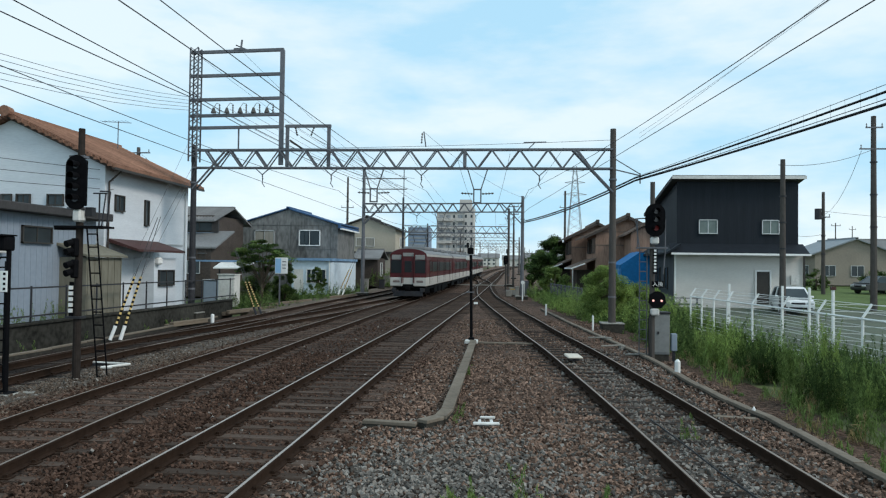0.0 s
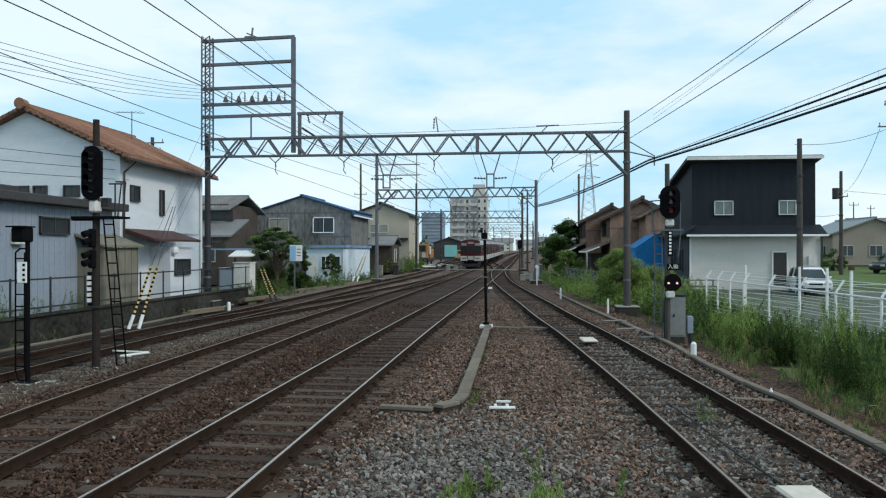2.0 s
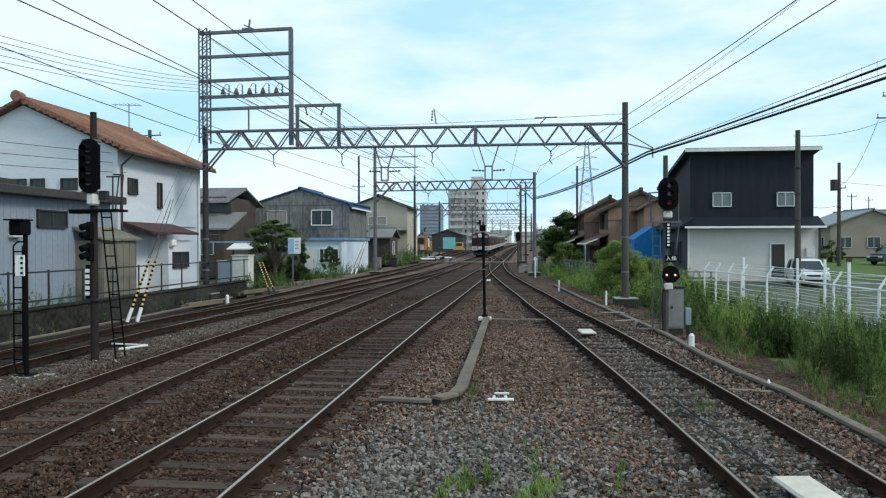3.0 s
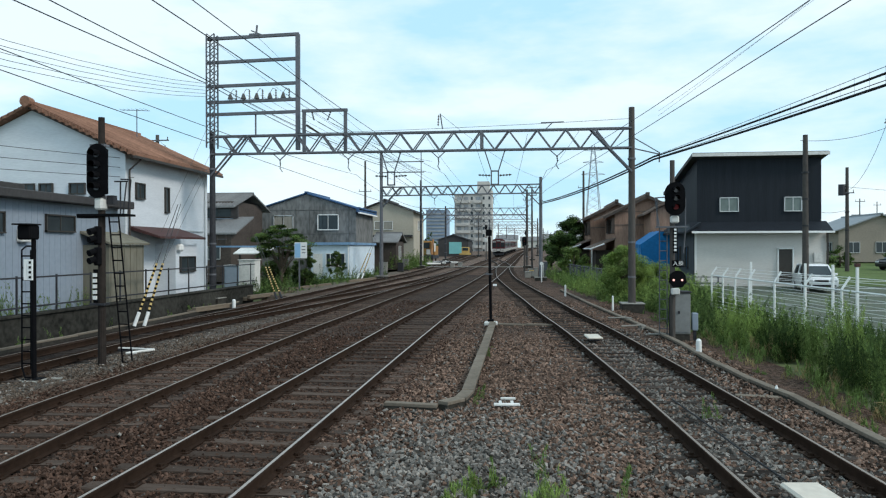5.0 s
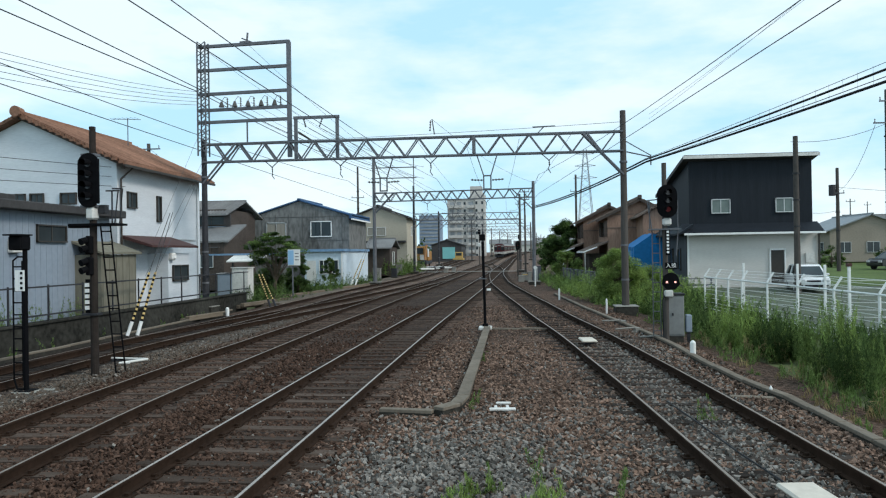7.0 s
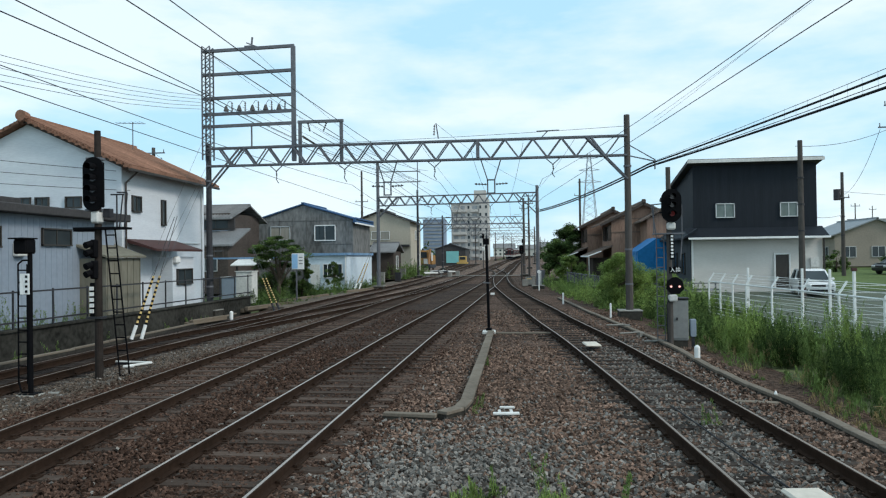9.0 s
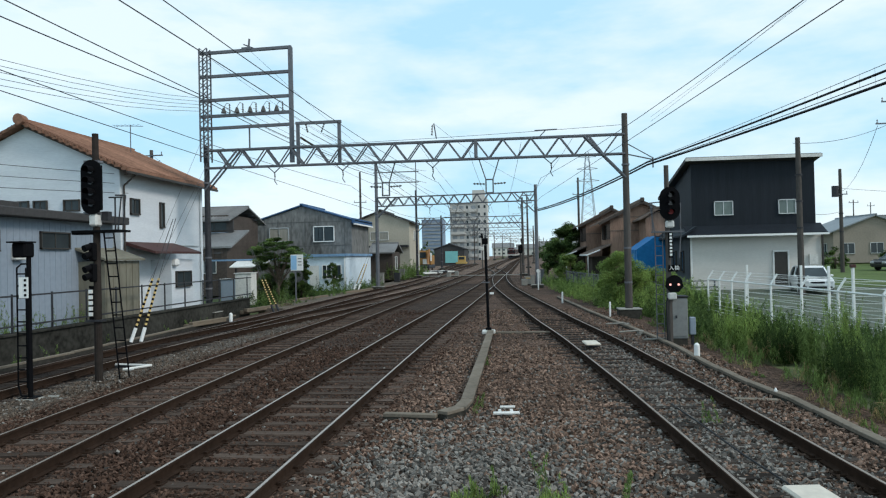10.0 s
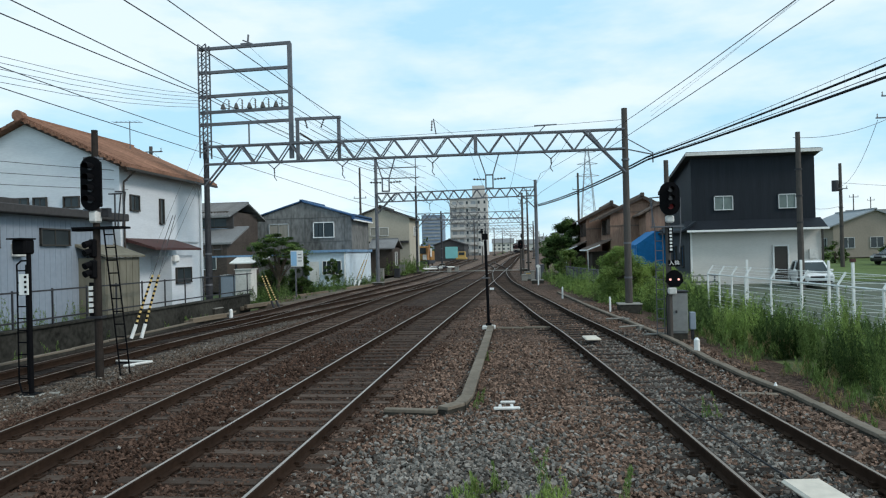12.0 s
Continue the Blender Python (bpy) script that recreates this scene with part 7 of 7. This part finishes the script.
tree(3.8, 72.0, 0.0, 4.0, 1.7, 70, 280, 0.18, [LEAF[0], LEAF[1]], "green tree beside the line", "tree", 0.15)
tree(4.0, 62.0, -0.2, 2.6, 1.5, 44, 240, 0.14, [LEAF[1], LEAF[2]], "green bush beside the line", "bush", 0.05)
tree(24.6, 66.0, 0.6, 3.0, 1.2, 20, 110, 0.2, [LEAF[0], LEAF[1]], "dark green garden tree beyond the grass", "tree", 0.2)
tree(29.0, 70.0, 0.65, 1.8, 1.3, 20, 110, 0.2, [LEAF[0], LEAF[1]], "green garden shrub beyond the grass", "shrub", 0.1)
tree(36.5, 74.0, 0.7, 1.8, 1.4, 20, 110, 0.2, [LEAF[0], LEAF[1]], "green garden shrub by the far house", "shrub", 0.1)
wf = thing("fence", Matrix.Identity(4), "grey steel mesh fence beside the brown houses", "fence")
MESH_FENCE = [(4.9, 47.0), (4.3, 53.0), (3.7, 60.0), (3.3, 68.0)]
for (xa, ya), (xb, yb) in zip(MESH_FENCE, MESH_FENCE[1:]):
    for k in range(4):
        u = k / 4
        part("post", boxes(((xa + (xb - xa) * u, ya + (yb - ya) * u, 0.3), (0.06, 0.06, 1.8))), GALV, wf)
for z in [1.15, 0.4] + [0.5 + 0.08 * i for i in range(8)]:
    bm = bmesh.new()
    tube(bm, [Vector((x, y, z)) for x, y in MESH_FENCE], 0.025 if z in (1.15, 0.4) else 0.012, 4)
    part("rail" if z in (1.15, 0.4) else "wire", bm, GALV, wf)
# far woods along the horizon
F_ = np.concatenate([scatter(900, 6, 120, 150, 330, 0.6), scatter(900, -160, -34, 140, 330, 0.6)])
leaves("far_woods", weed_points(F_, 22, 4.2, 2.2), 1.5, 0.9, LEAF[0], "dark green trees in the distance", "trees", 0.2)

ln = bmesh.new()
tube(ln, [Vector((2.5, 12.6, -0.1)), Vector((2.62, 11.0, -0.08)), Vector((2.72, 9.4, -0.07)), Vector((2.85, 7.9, -0.04))], 0.012, 6)
solid("track_cable", ln, CABLE, "thin dark cable lying along the sleepers", "cable")

# ---- loose ballast stones ----
def stones(name, spots, size, material, label):
    n = len(spots)
    base = np.array([(sx, sy, sz) for sx in (-1, 1) for sy in (-1, 1) for sz in (-1, 1)], float)
    v = base[None] * rng.uniform(0.55, 1.0, (n, 8, 3)) * (size * rng.uniform(0.5, 1.35, n))[:, None, None]
    v *= np.array([1.45, 0.85, 0.6])
    a = rng.normal(0, 0.9, (n, 3))
    ca, sa = np.cos(a), np.sin(a)
    for i, (p, q) in enumerate(((0, 1), (1, 2), (0, 2))):
        vp, vq = v[:, :, p].copy(), v[:, :, q].copy()
        c, s = ca[:, i, None], sa[:, i, None]
        if i == 0:
            w = rng.uniform(0, 6.28, (n, 1))
            c, s = np.cos(w), np.sin(w)
        v[:, :, p], v[:, :, q] = c * vp - s * vq, s * vp + c * vq
    v += spots[:, None]
    quads = np.array([(0, 1, 3, 2), (4, 6, 7, 5), (0, 4, 5, 1), (2, 3, 7, 6), (0, 2, 6, 4), (1, 5, 7, 3)])
    f = (np.arange(n) * 8)[:, None, None] + quads[None]
    return cloud(name, v.reshape(-1, 3).tolist(), f.reshape(-1, 4).tolist(), material, label, "ballast")


def clear_of_rails(p):
    ok = np.ones(len(p), bool)
    ys = np.linspace(5, 50, 91)
    for line, low in ((LINE_A, 0.018), (LINE_B, 0.018), (LINE_C, 0.004), (LINE_D, 0.018)):
        xs = np.interp(p[:, 1], ys, [line(t) for t in ys])
        for s in (-0.752, 0.752):
            ok &= np.abs(p[:, 0] - xs - s) > 0.1
        # lower between the sleepers
        p[:, 2] -= np.where(np.abs(p[:, 0] - xs) < 1.22, low, 0.0)
    return p[ok]


def grey_zone(p):
    d = 1.5 * np.exp(-np.abs((p[:, 0] + 0.75) / 1.5) ** 3 - ((p[:, 1] - 6.5) / 3.9) ** 2) + 0.8 * np.exp(-((p[:, 0] - 2.7) / 1.2) ** 2) * (p[:, 1] < 24) + 0.14 * np.exp(-((p[:, 0] + 9.7) / 0.6) ** 2)
    return rng.uniform(0, 1, len(p)) < np.clip(d, np.where(p[:, 0] < -2.2, 0.015, 0.06), 0.95)


S_ = np.concatenate([scatter(56000, -10.2, 5.0, 5.8, 12.5, -0.172), scatter(32000, -10.4, 4.8, 12.5, 21, -0.172), scatter(14000, -11.0, 4.4, 21, 36, -0.17)])
S_ = clear_of_rails(S_)
S_[:, 2] += rng.normal(0, 0.012, len(S_))
gz_ = grey_zone(S_)
stones("ballast_stones", S_[gz_], 0.027, STONE_GREY, "clean grey crushed ballast stones")
dk_ = (S_[:, 0] + 0.35 * rng.normal(0, 1, len(S_)) < -2.2) & ~gz_
dirt_ = dk_ & (S_[:, 0] + 0.2 * rng.normal(0, 1, len(S_)) < -8.85)
dk_ &= ~dirt_
stones("ballast_stones", S_[dirt_], 0.02, STONE_DIRT, "small dusty grey-brown stones between the tracks")
stones("ballast_stones", S_[~gz_ & ~dk_ & ~dirt_], 0.025, STONE_RUST, "rust-brown crushed ballast stones")
stones("ballast_stones", S_[dk_], 0.025, STONE_DARK, "dark brown ballast stones stained by brake dust")


# ---- the train's run ----
def train_pose(s):
    """A carriage whose near end stands at s along the line."""
    y1, y2 = s + 3.2, s + CAR_LEN - 3.2
    a, b = Vector((LINE_A(y1), y1, rise(y1))), Vector((LINE_A(y2), y2, rise(y2)))
    d = b - a
    turn = Matrix.Rotation(-math.atan2(d.x, d.y), 4, "Z") @ Matrix.Rotation(math.atan2(d.z, math.hypot(d.x, d.y)), 4, "X")
    near = a - d.normalized() * 3.2
    return Matrix.Translation(near) @ turn


def motions():
    for i, c in enumerate(carriages):
        walk(c, [(t / 2, train_pose(TRAIN_AT + TRAIN_SPEED * t / 2 + i * (CAR_LEN + 0.6))) for t in range(25)])


TRAIN_AT, TRAIN_SPEED = 52.5, 20.0
motions()
